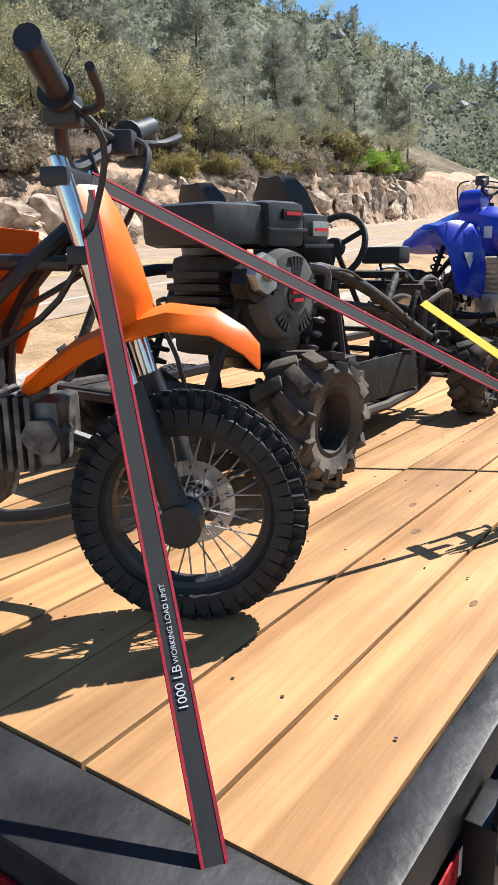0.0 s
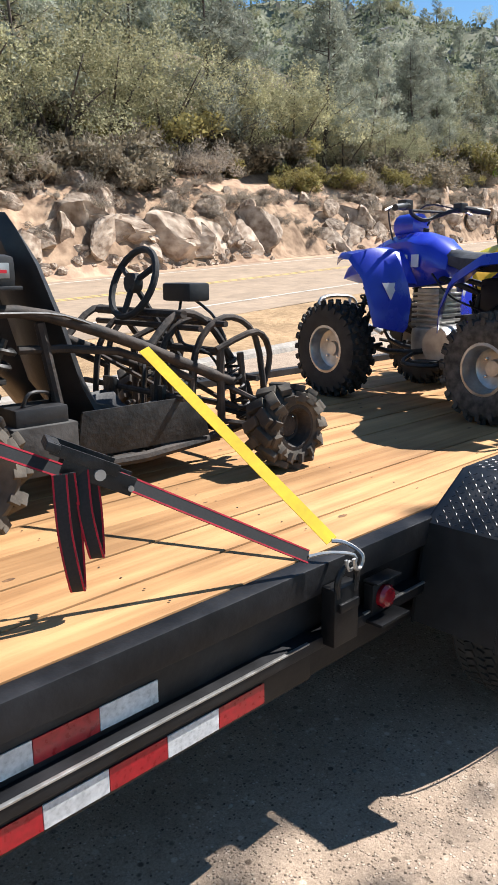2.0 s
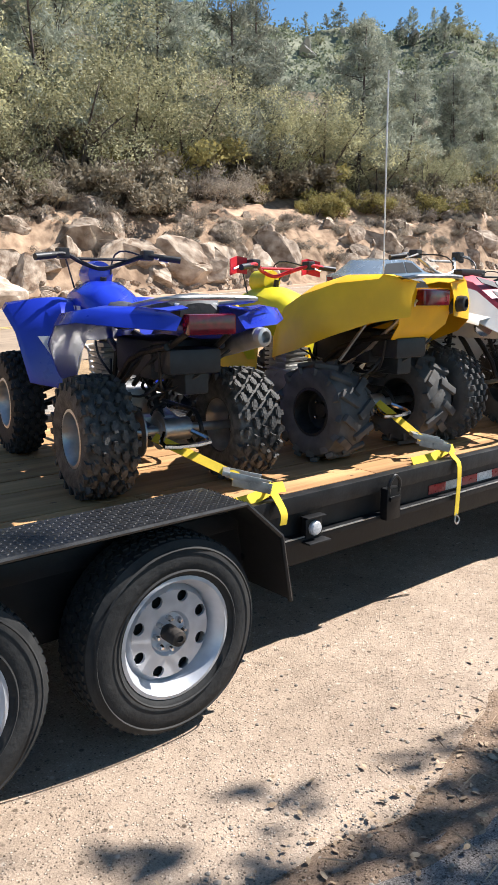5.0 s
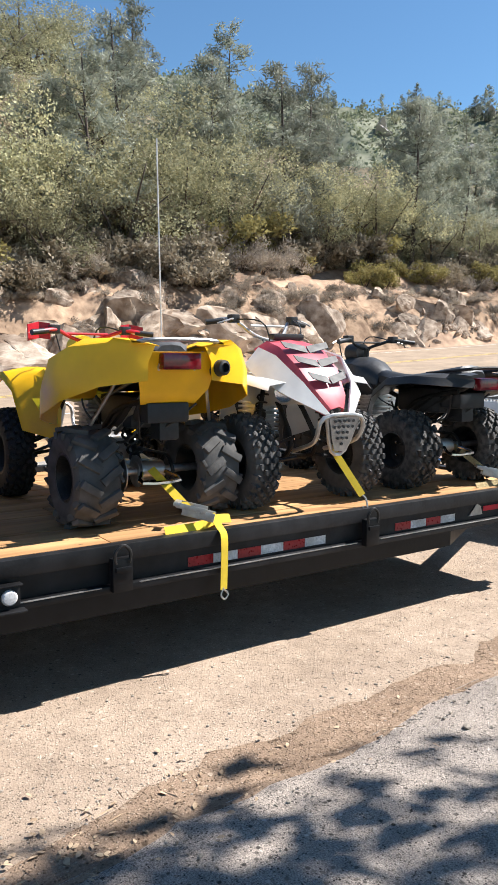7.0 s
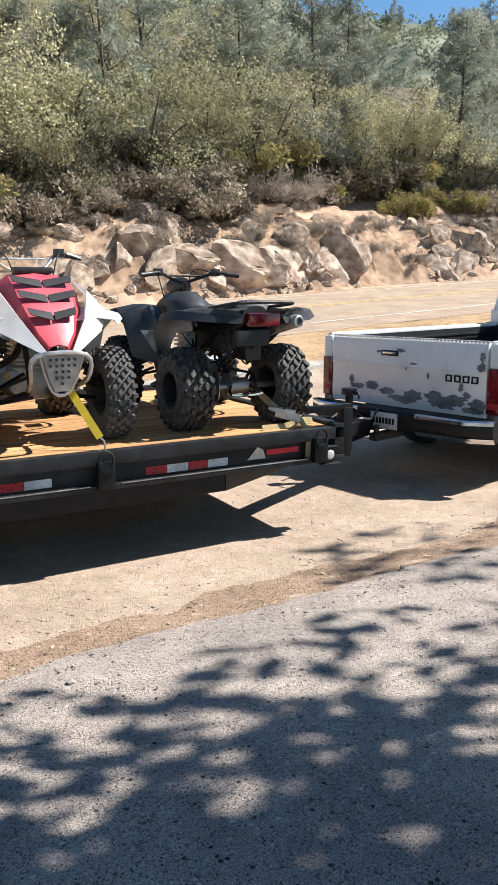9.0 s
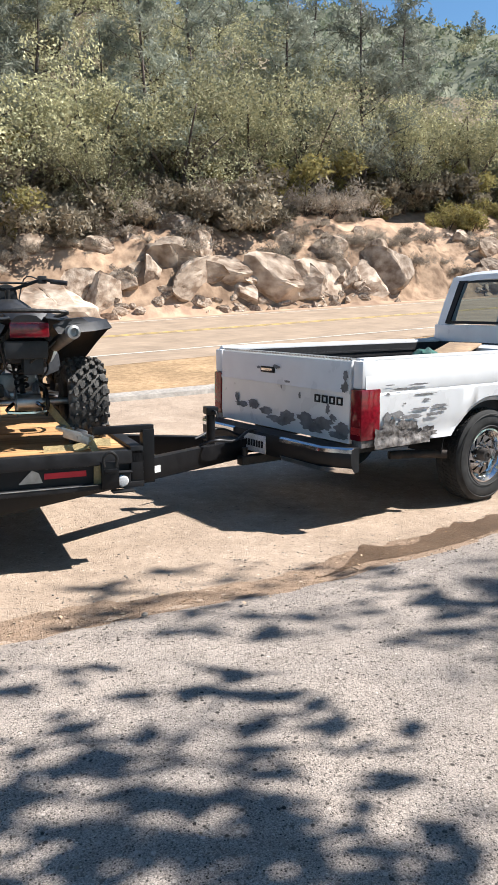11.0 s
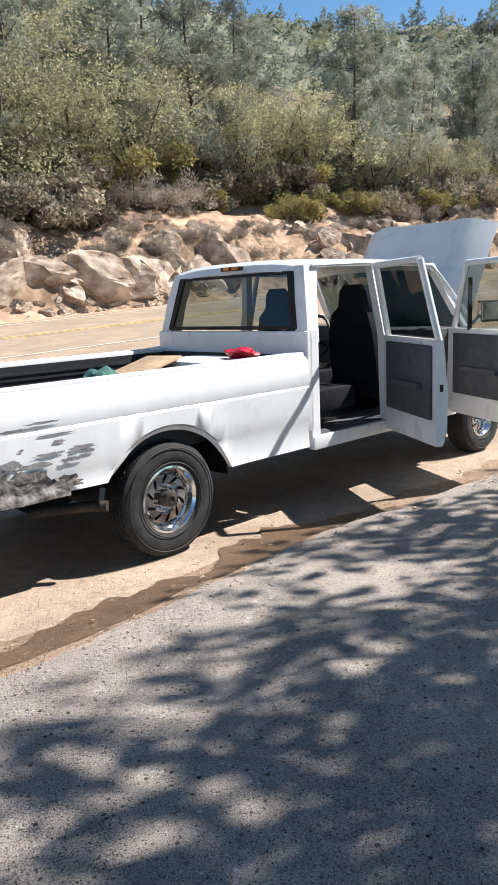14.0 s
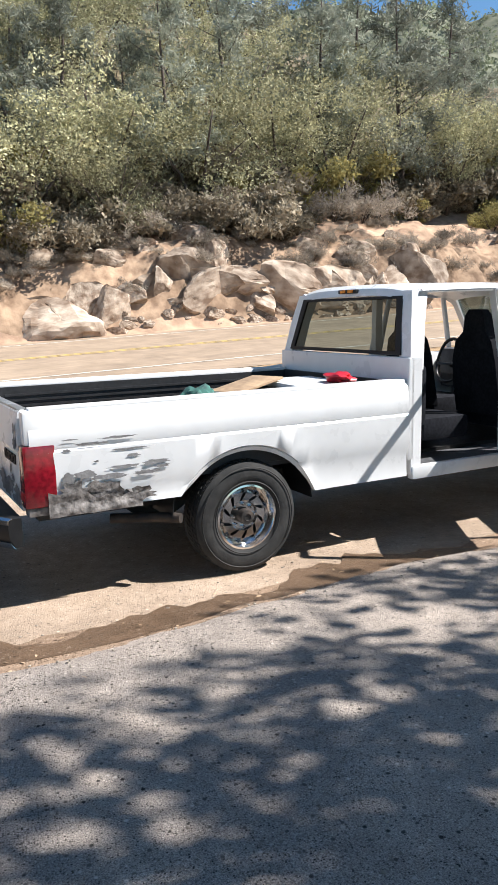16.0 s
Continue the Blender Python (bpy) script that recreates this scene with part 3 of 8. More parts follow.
# ---- wheels ----
def holed_disc(bm, r0, r1, n, rc, ha, hr, y, depth, tilt=0.0):
    """A wheel disc with n oval holes: rc the circle they lie on, ha/hr half sizes along and across it."""
    per = 5
    for k in range(n):
        a0, a1 = 2 * math.pi * k / n, 2 * math.pi * (k + 1) / n
        mid = (a0 + a1) / 2
        rim = [(r0 + (r1 - r0) * i / per, a0) for i in range(per)] + [(r1, a0 + (a1 - a0) * i / per) for i in range(per)]
        rim += [(r1 + (r0 - r1) * i / per, a1) for i in range(per)] + [(r0, a1 + (a0 - a1) * i / per) for i in range(per)]
        outer, hole, back = [], [], []
        c = Vector((rc * math.cos(mid), rc * math.sin(mid)))
        t, u = Vector((-math.sin(mid), math.cos(mid))), Vector((math.cos(mid), math.sin(mid)))
        if tilt:
            t, u = t * math.cos(tilt) + u * math.sin(tilt), u * math.cos(tilt) - t * math.sin(tilt)
        for r, a in rim:
            p = Vector((r * math.cos(a), r * math.sin(a)))
            d = p - c
            ang = math.atan2(d.dot(u), d.dot(t))
            h = c + t * (ha * math.cos(ang)) + u * (hr * math.sin(ang))
            outer.append(bm.verts.new((p.x, y, p.y)))
            hole.append(bm.verts.new((h.x, y, h.y)))
            back.append(bm.verts.new((h.x, y + depth, h.y)))
        m = len(rim)
        for i in range(m):
            j = (i + 1) % m
            bm.faces.new((outer[i], outer[j], hole[j], hole[i]))
            bm.faces.new((hole[i], hole[j], back[j], back[i]))
    bmesh.ops.remove_doubles(bm, verts=bm.verts[:], dist=1e-5)
    return bm


def tyre_bm(R, w, r_in, blocks=64, block_h=0.008, rows=5, bulge=0.012):
    bm = B()
    h = w / 2
    prof = [(r_in, -h * 0.80), (r_in + 0.012, -h * 0.93), (r_in + (R - r_in) * 0.45, -h - bulge), (R - 0.035, -h * 0.97), (R - 0.012, -h * 0.86), (R - block_h, -h * 0.6), (R - block_h, h * 0.6),
            (R - 0.012, h * 0.86), (R - 0.035, h * 0.97), (r_in + (R - r_in) * 0.45, h + bulge), (r_in + 0.012, h * 0.93), (r_in, h * 0.80)]
    lathe(bm, prof, 64)
    for j in range(rows):
        yc = -h * 0.8 + 1.6 * h * (j + 0.5) / rows
        bw = 1.6 * h / rows * 0.38
        for k in range(blocks):
            a = 2 * math.pi * (k + 0.5 * (j % 2)) / blocks
            m = Matrix.Rotation(-a, 4, 'Y') @ Matrix.Translation((R - block_h, yc, 0)) @ Matrix.Rotation(radians(20 if j % 2 else -20), 4, 'X')
            lw = math.pi * R / blocks * 0.66
            box(bm, -0.01, block_h * (0.5 if j in (0, rows - 1) else 1), -bw, bw, -lw, lw, m=m)
    for rr in (r_in + 0.03, r_in + (R - r_in) * 0.72):
        lathe(bm, [(rr, -h - bulge * 0.7), (rr + 0.004, -h - bulge * 1.15), (rr + 0.010, -h - bulge * 0.7)], 64)
    return bm


def road_wheel(name, m, R, w, r_rim, label, holes=8, hole=(0.024, 0.024), slot_tilt=0.0, rim_mat=M_SILVER, hub_r=0.032, bolts=8, deep=0.05, parent=None):
    t = new(name)
    t.matrix_basis, t.parent = m, parent
    t["label"] = label
    part("tyre", tyre_bm(R, w, r_rim), M_RUBBER, t, "black road tyre with a worn ribbed tread")
    h = w / 2
    bm = B()
    lathe(bm, [(r_rim + 0.004, -h * 0.86), (r_rim + 0.012, -h * 0.95), (r_rim - 0.002, -h * 0.97), (r_rim - 0.014, -h * 0.80), (r_rim - 0.03, -h * 0.55), (r_rim - 0.035, -h + deep + 0.03), (r_rim - 0.05, -h + deep + 0.01)], 48)
    lathe(bm, [(r_rim - 0.006, -h * 0.4), (r_rim - 0.03, h * 0.6), (r_rim + 0.004, h * 0.9)], 48)
    y = -h + deep
    lathe(bm, [(r_rim - 0.05, y + 0.01), (r_rim - 0.055, y)], 48)
    holed_disc(bm, hub_r + 0.055, r_rim - 0.055, holes, r_rim * 0.66, hole[0], hole[1], y, 0.012, slot_tilt)
    lathe(bm, [(hub_r + 0.055, y), (hub_r + 0.045, y + 0.018), (hub_r + 0.012, y + 0.02), (hub_r, y + 0.02)], 40)
    part("rim", bm, rim_mat, t)
    bm = B()
    lathe(bm, [(hub_r, y + 0.03), (hub_r, y - 0.048), (hub_r * 0.9, y - 0.060), (hub_r * 0.45, y - 0.064), (hub_r * 0.4, y - 0.056), (0, y - 0.056)], 24)
    part("hub_cap", bm, M_RUSTY, t, "dull metal hub cap with grease plug")
    for k in range(bolts):
        a = 2 * math.pi * k / bolts
        bm = lathe(B(), [(0.011, y + 0.02), (0.011, y - 0.006), (0.006, y - 0.014), (0, y - 0.014)], 6, Matrix.Translation(((hub_r + 0.028) * math.cos(a), 0, (hub_r + 0.028) * math.sin(a))))
        part("lug_nut", bm, M_CHROME, t)
    bm = lathe(B(), [(r_rim - 0.05, y + 0.035), (0.02, y + 0.04), (0, y + 0.04)], 32)
    part("brake_drum", bm, M_DARK, t, "dark brake drum behind the wheel")
    return t


# ---- trailer ----
DECK = 0.730
T_BACK, T_FRONT, T_LEFT = 2.72, 11.47, 2.56
trailer = thing("trailer", pose(0, 0, 0), "black steel flatbed trailer with a pine plank deck", "trailer")
WH = (5.767, 6.648)

bm = B()
box(bm, T_BACK, T_FRONT, 0.0, 0.062, DECK - 0.085, DECK - 0.002, 0.006)
box(bm, T_BACK + 0.12, T_FRONT, 0.04, 0.055, DECK - 0.20, DECK - 0.085, 0.0)
part("side_rail", bm, M_STEEL_WORN, trailer, "black steel side rail with chipped top edge")
bm = B()
box(bm, T_BACK + 0.1, 5.38, -0.012, 0.045, DECK - 0.235, DECK - 0.20, 0.004)
box(bm, 7.16, T_FRONT, -0.012, 0.045, DECK - 0.235, DECK - 0.20, 0.004)
part("rub_rail", bm, M_STEEL_WORN, trailer, "flat steel rub rail with a worn, light-catching edge")
# thin bright strips stand in for light reflected along the rail's worn top lip
for xa, xb in ((T_BACK + 0.1, 4.70), (4.94, 5.36), (7.18, 8.02), (8.22, 9.66), (9.85, 11.18)):
    part("worn_lip", box(B(), xa, xb, -0.0145, -0.004, DECK - 0.2035, DECK - 0.1985, 0.001), M_ALU, trailer, "bright strip for light glinting on the worn lip")
for y in (0.06, T_LEFT - 0.5):
    part("main_beam", box(B(), T_BACK + 0.3, T_FRONT - 0.9, y, y + 0.1, DECK - 0.36, DECK - 0.135), M_BLACK, trailer)
for x in np.arange(T_BACK + 0.4, T_FRONT, 0.6):
    part("cross_member", box(B(), x, x + 0.06, 0.08, T_LEFT - 0.08, DECK - 0.13, DECK - 0.058), M_BLACK, trailer)
bm = B()
box(bm, T_BACK, T_FRONT, T_LEFT - 0.075, T_LEFT, DECK - 0.2, DECK + 0.045, 0.006)
part("side_rail", bm, M_STEEL_WORN, trailer)
bm = B()
box(bm, T_BACK - 0.02, T_BACK + 0.125, 0.0, T_LEFT, DECK - 0.16, DECK - 0.002, 0.008)
box(bm, T_BACK - 0.07, T_BACK - 0.02, 0.05, T_LEFT - 0.05, DECK - 0.19, DECK - 0.09, 0.01)
tube(bm, [(T_BACK - 0.09, 0.1, DECK - 0.06), (T_BACK - 0.09, T_LEFT - 0.1, DECK - 0.06)], 0.022, 10)
part("rear_rail", bm, M_STEEL_WORN, trailer, "scuffed steel rear beam with ramp bar")
bm = B()
box(bm, T_FRONT - 0.08, T_FRONT, 0.0, T_LEFT, DECK - 0.2, DECK + 0.02, 0.006)
part("front_rail", bm, M_STEEL_WORN, trailer)
# front corner posts
for y0 in (0.0, T_LEFT - 0.07):
    bm = box(B(), T_FRONT, T_FRONT + 0.075, y0 + 0.01, y0 + 0.085, DECK - 0.22, DECK + 0.12, 0.004)
    box(bm, T_FRONT - 0.3, T_FRONT + 0.075, y0 + 0.02, y0 + 0.075, DECK + 0.10, DECK + 0.145, 0.004)
    part("corner_post", bm, M_BLACK, trailer)
# tongue with coupler
bm = B()
for y0, s in ((0.12, 1), (T_LEFT - 0.12, -1)):
    a, b = Vector((T_FRONT - 0.9, y0, 0.44)), Vector((12.62, 1.27 - 0.05 * s, 0.44))
    d = (b - a).normalized()
    n = Vector((-d.y, d.x, 0)) * 0.04
    pts = [a + n, b + n, b - n, a - n]
    prism(bm, [(p.x, p.y) for p in pts], 0.36, 0.52, "z", 0.004)
box(bm, 12.35, 12.80, 1.20, 1.34, 0.40, 0.52, 0.01)
lathe(bm, [(0, -0.06), (0.06, -0.06), (0.06, 0.06), (0, 0.06)], 16, pose(12.86, 1.27, 0.46, 90, 0, 0))
part("tongue", bm, M_BLACK, trailer, "black A-frame tongue with ball coupler")
bm = box(B(), 11.70, 11.86, 0.497, 0.505, 0.405, 0.465, 0, pose(0, 0, 0))
bm.free()
for i, (c, u0) in enumerate(((M_RED_REFL, 0.30), (M_WHITE_REFL, 0.46))):
    a, b = Vector((T_FRONT - 0.9, 0.12, 0.44)), Vector((12.62, 1.22, 0.44))
    d = (b - a).normalized()
    n = Vector((d.y, -d.x, 0))
    p = a + d * (u0 * 1.0 + 0.75)
    q = p + d * 0.16
    bm = prism(B(), [(v.x, v.y) for v in (p + n * 0.042, q + n * 0.042, q + n * 0.046, p + n * 0.046)], 0.41, 0.46, "z")
    part("reflector", bm, c, trailer)
# jack post by the tongue
bm = tube(B(), [(12.33, 1.10, 0.37), (12.33, 1.10, 0.80)], 0.035, 14, 1)
box(bm, 12.28, 12.38, 1.05, 1.15, 0.76, 0.82, 0.01)
tube(bm, [(12.33, 1.06, 0.79), (12.33, 0.98, 0.79), (12.33, 0.96, 0.74)], 0.010, 6, 2)
part("jack", bm, M_BLACK, trailer, "black trailer jack post")
bm = tube(B(), [(12.2, 1.0, 0.53), (12.3, 0.9, 0.58), (12.5, 1.0, 0.55), (12.7, 1.15, 0.6), (12.86, 1.2, 0.55)], 0.012, 6, 5)
tube(bm, [(12.25, 1.25, 0.54), (12.5, 1.32, 0.6), (12.75, 1.3, 0.5), (12.95, 1.3, 0.5)], 0.010, 6, 5)
part("wiring", bm, M_PLASTIC, trailer)

# fender: diamond plate over both wheels
FX = (5.30, 5.52, 6.88, 7.10)
FZ, FB = 0.845, 0.40
FY0, FY1 = -0.275, 0.008
prof = [(5.23, 0.40), (5.285, 0.715), (5.505, 0.852), (6.95, 0.856), (7.135, 0.69), (7.19, 0.40)]
bm = B()
sheet(bm, [[(x, FY0, z) for x, z in prof], [(x, FY1, z) for x, z in prof]], 0.005)
lip = [(x + (0 if 0 < i < 5 else 0), FY0, z) for i, (x, z) in enumerate(prof)]
for (xa, _, za), (xb, _, zb) in zip(lip, lip[1:]):
    tube(bm, [(xa, FY0, za - 0.006), (xb, FY0, zb - 0.006)], 0.010, 6, 1)
fender = part("fender", bm, M_TREAD, trailer, "black diamond-plate fender over two wheels")
# raised diamonds on the plate
vv, ff = [], []
for (xa, za), (xb, zb) in zip(prof[1:], prof[2:-1]):
    L = math.hypot(xb - xa, zb - za)
    dx, dz = (xb - xa) / L, (zb - za) / L
    nx, nz = -dz, dx
    for i in range(int(L / 0.022)):
        for j in range(int((FY1 - FY0) / 0.022)):
            s, y = (i + 0.5) * 0.022, FY0 + 0.012 + j * 0.022
            a = radians(45 if (i + j) % 2 else -45)
            o = len(vv)
            for p, q, h in ((0.011, 0, 0), (0, 0.0035, 0), (-0.011, 0, 0), (0, -0.0035, 0), (0, 0, 0.0022)):
                u, w = p * math.cos(a) - q * math.sin(a), p * math.sin(a) + q * math.cos(a)
                vv.append((xa + dx * (s + u) + nx * (0.0055 + h), y + w, za + dz * (s + u) + nz * (0.0055 + h)))
            ff += [(o, o + 1, o + 4), (o + 1, o + 2, o + 4), (o + 2, o + 3, o + 4), (o + 3, o, o + 4)]
me = bpy.data.meshes.new("tread_plate_pattern")
me.from_pydata(vv, [], ff)
me.materials.append(M_TREAD)
ob = new("tread_plate_pattern", me)
ob.parent = trailer
ob["kind"] = "stuff"
bm = B()
prism(bm, [(x, z - 0.006) for x, z in prof], 0.010, 0.018, "y")
part("wheel_well", bm, M_BLACK, trailer)
bm = tube(B(), [(WH[0], -0.02, 0.385), (WH[0], 2.56, 0.385)], 0.04, 10, 1)
tube(bm, [(WH[1], -0.02, 0.385), (WH[1], 2.56, 0.385)], 0.04, 10, 1)
part("axle", bm, M_DARK, trailer)

# stake pockets with tie-down rings
def stake(x, name="stake_pocket"):
    bm = B()
    box(bm, x - 0.052, x + 0.052, -0.05, -0.003, DECK - 0.225, DECK - 0.06, 0.005)
    box(bm, x - 0.04, x + 0.04, -0.062, -0.05, DECK - 0.125, DECK - 0.10, 0.003)
    p = part(name, bm, M_BLACK, trailer)
    bm = tube(B(), [(x - 0.035, -0.045, DECK - 0.085), (x - 0.04, -0.05, DECK - 0.03), (x, -0.052, DECK + 0.005), (x + 0.04, -0.05, DECK - 0.03), (x + 0.035, -0.045, DECK - 0.085)], 0.009, 8, 4)
    part("tie_ring", bm, M_DARK, p)


for x in (3.16, 4.81, 8.115, 9.75, 11.25):
    stake(x)


def marker(x, lens, y=-0.012, z=0.565):
    bm = box(B(), x - 0.052, x + 0.052, y - 0.008, 0.012, z - 0.045, z + 0.045, 0.004)
    box(bm, x - 0.07, x + 0.07, y - 0.055, 0.01, z - 0.066, z - 0.056, 0.003)
    box(bm, x - 0.06, x + 0.06, y - 0.03, 0.01, z + 0.052, z + 0.058, 0.002)
    p = part("marker_light", bm, M_STEEL_WORN, trailer, "round marker light in a steel bracket")
    part("lens", lathe(B(), [(0.036, 0), (0.036, -0.014), (0.028, -0.024), (0, -0.028)], 24, Matrix.Translation((x, y - 0.006, z))), lens, p)


marker(5.02, M_RED_LENS)
marker(7.576, M_WHITE_REFL)
marker(11.33, M_WHITE_REFL, z=0.545)

# red and white reflective tape on the web and below the rub rail
def tape(x0, n, length, z0, z1, y, first=0):
    for i in range(n):
        bm = box(B(), x0 + i * length + 0.001, x0 + (i + 1) * length - 0.001, y - 0.003, y, z0, z1)
        part("reflector", bm, (M_RED_REFL, M_WHITE_REFL)[(i + first) % 2], trailer)


bm = box(B(), 3.0, 4.72, 0.0, 0.02, DECK - 0.315, DECK - 0.235, 0.002)
part("lower_web", bm, M_BLACK, trailer)
tape(3.30, 8, 0.155, DECK - 0.305, DECK - 0.25, -0.001, 1)
tape(3.62, 4, 0.155, DECK - 0.185, DECK - 0.13, 0.039, 0)
tape(8.52, 6, 0.155, DECK - 0.185, DECK - 0.135, 0.039, 0)
tape(10.02, 4, 0.14, DECK - 0.185, DECK - 0.135, 0.039, 0)
tape(2.80, 1, 0.30, 0.575, 0.625, 0.0, 0)
bm = box(B(), T_BACK - 0.026, T_BACK - 0.021, 0.30, 0.62, DECK - 0.15, DECK - 0.06)
part("reflector", bm, M_RED_REFL, trailer)
# maker's badge: plain shapes
bm = prism(B(), [(10.72, 0.56), (10.80, 0.64), (10.84, 0.62), (10.86, 0.56)], 0.034, 0.038, "y")
part("badge", bm, M_ALU, trailer, "silver and red badge without lettering")
bm = box(B(), 10.87, 11.12, 0.034, 0.038, 0.58, 0.615)
part("badge", bm, M_RED, trailer)

for i, x in enumerate(WH):
    ob = road_wheel("wheel", pose(x, -0.135, 0.385), 0.385, 0.225, 0.225, "silver steel trailer wheel with black road tyre", parent=trailer)
for x in WH:
    ob = copy_thing(ob, pose(x, 2.56 + 0.135, 0.385, 0, 0, 180))

# deck planks
plank_edges = [0.063, 0.258, 0.455, 0.66, 0.865, 1.07, 1.275, 1.48, 1.685, 1.89, 2.095, 2.30, 2.483]
for i, (a, b) in enumerate(zip(plank_edges, plank_edges[1:])):
    for x0, x1 in (((T_BACK + 0.128, 6.9), (6.905, T_FRONT - 0.083)) if i % 2 else ((T_BACK + 0.128, 8.1), (8.105, T_FRONT - 0.083))):
        bm = box(B(), x0, x1, a + 0.0035, b - 0.0035, DECK - 0.045, DECK + 0.0015 * ((i * 7) % 3 - 1), 0.003)
        ob = part("plank", bm, M_WOOD, trailer)
# black sheet added below the planks to stop sunlight leaking through their gaps
bm = box(B(), T_BACK + 0.12, T_FRONT - 0.08, 0.03, T_LEFT - 0.07, DECK - 0.056, DECK - 0.048)
part("underlay", bm, M_BLACK, trailer)
rng = random.Random(9)
bm = B()
for i in range(30):
    x, k = rng.uniform(2.9, 8.4), rng.randrange(12)
    y = rng.uniform(plank_edges[k] + 0.03, plank_edges[k + 1] - 0.03)
    s = rng.uniform(0.004, 0.010)
    z = DECK + 0.0015 * ((k * 7) % 3 - 1) + 0.0006
    bm.faces.new([bm.verts.new((x + s * 2.2 * math.cos(a) * rng.uniform(.8, 1.2), y + s * math.sin(a), z)) for a in (6.283 * j / 9 for j in range(9))])
part("knots", bm, M_KNOT, trailer)["kind"] = "stuff"
bm = B()
for x in np.arange(3.14, 11.5, 0.6):
    for k in range(12):
        for dy in (0.25, 0.75):
            y = plank_edges[k] + (plank_edges[k + 1] - plank_edges[k]) * dy
            bmesh.ops.create_circle(bm, cap_ends=True, radius=0.0035, segments=6, matrix=Matrix.Translation((x, y, DECK + 0.0022)))
part("screws", bm, M_DARK, trailer)["kind"] = "stuff"


# ---- pickup truck ----
TRK = Matrix.Translation((13.31, 0.075, -0.065)) @ Matrix.Rotation(radians(10.8), 4, 'Z')
truck = thing("pickup_truck", TRK, "white crew-cab pickup truck with doors and bonnet open, paint peeling", "pickup truck")
# local: x forward from the tail lamp, y to the far side (0 = near side), z up from its ground
TW = 1.96


def side_bm(outline, y, thick, bevel=0.012):
    return prism(B(), outline, y, y + thick, "y", bevel)


def arc(cx, cz, r, a0, a1, n):
    return [(cx + r * math.cos(radians(a0 + (a1 - a0) * i / n)), cz + r * math.sin(radians(a0 + (a1 - a0) * i / n))) for i in range(n + 1)]


RW, FWX = 1.36, 5.50
BED_T = 1.245
# bed side: section lofted along x so that its shoulder is rounded
def bed_side(y0, s):
    bm = B()
    zs = [(0.66, 0.03), (0.72, 0.012), (0.84, 0.0), (0.985, -0.004), (1.0, 0.008), (1.02, 0.002), (1.12, 0.006), (1.20, 0.02), (1.235, 0.05), (BED_T, 0.08)]
    xs = [-0.12, -0.10, 0.0, 0.3, 0.6] + list(np.linspace(0.75, 1.97, 25)) + [2.1, 2.3, 2.5, 2.64, 2.67]
    rows = []
    for x in xs:
        cut = 0.50 * math.sqrt(max(0, 1 - ((x - RW) / 0.56) ** 2)) if abs(x - RW) < 0.56 else 0
        base = 0.36 + cut + 0.04 if cut > 0.2 else (0.60 if x < RW else 0.50)
        if cut:
            base = max(0.38 + cut, 0.50 if x > RW else 0.60)
        flare = -0.012 * math.exp(-((abs(x - RW) - 0.45) / 0.22) ** 2) if cut or abs(x - RW) < 0.7 else 0
        row = [(x, y0 + s * (0.02 + flare), base)]
        for z, dy in zs:
            zz = max(z, base + 0.005 * (1 + zs.index((z, dy))))
            row.append((x, y0 + s * (dy + flare * max(0, 1 - (zz - base) / 0.18)), zz))
        rows.append(row)
    sheet(bm, rows, 0.03 * (1 if s > 0 else -1))
    return bm


near_side = part("bed_side", bed_side(0, 1), M_PAINT, truck, "white bed side with scraped and dented rear corner")
part("bed_side", bed_side(TW, -1), M_PAINT, truck)
bm = B()
box(bm, -0.1, 2.67, 0.05, 0.14, BED_T - 0.02, BED_T + 0.012, 0.010)
part("bed_rail", bm, M_PAINT, truck)
bm = box(B(), -0.1, 2.67, TW - 0.14, TW - 0.05, BED_T - 0.02, BED_T + 0.012, 0.010)
part("bed_rail", bm, M_PAINT, truck)
liner = part("bed_liner", box(B(), -0.05, 2.64, 0.13, TW - 0.13, 0.70, 0.73), M_PLASTIC, truck, "ribbed black plastic bed liner")
part("liner_wall", box(B(), -0.05, 2.64, 0.13, 0.16, 0.732, BED_T - 0.01), M_PLASTIC, liner)
part("liner_wall", box(B(), -0.05, 2.64, TW - 0.16, TW - 0.13, 0.732, BED_T - 0.01), M_PLASTIC, liner)
part("liner_wall", box(B(), 2.642, 2.67, 0.1, TW - 0.1, 0.70, BED_T - 0.005), M_PLASTIC, liner)
for k in range(15):
    part("rib", box(B(), -0.05, 2.62, 0.2 + k * 0.108, 0.25 + k * 0.108, 0.731, 0.742), M_PLASTIC, liner)
for k in range(9):
    part("rib", box(B(), 0.1, 2.5, TW - 0.172, TW - 0.161, 0.80 + k * 0.045, 0.818 + k * 0.045), M_PLASTIC, liner)
# tailgate
GY0, GY1 = 0.125, TW - 0.125
bm = B()
prof = [(-0.155, 0.62), (-0.165, 0.70), (-0.16, 0.98), (-0.172, 1.0), (-0.165, 1.03), (-0.165, 1.14), (-0.15, BED_T - 0.015), (-0.13, BED_T), (-0.11, BED_T), (-0.10, 0.62)]
prism(bm, prof, GY0, GY1, "y", 0.004)
gate = part("tailgate", bm, M_PAINT, truck, "white tailgate with large patches of peeled paint")
bm = B()
for k in range(46):
    y = GY0 + 0.015 + k * (GY1 - GY0 - 0.03) / 45
    box(bm, -0.156, -0.10, y - 0.010, y + 0.010, BED_T - 0.002, BED_T + 0.012, 0.003)
part("cap_strip", bm, M_ALU, gate, "ribbed metal strip along the top edge")
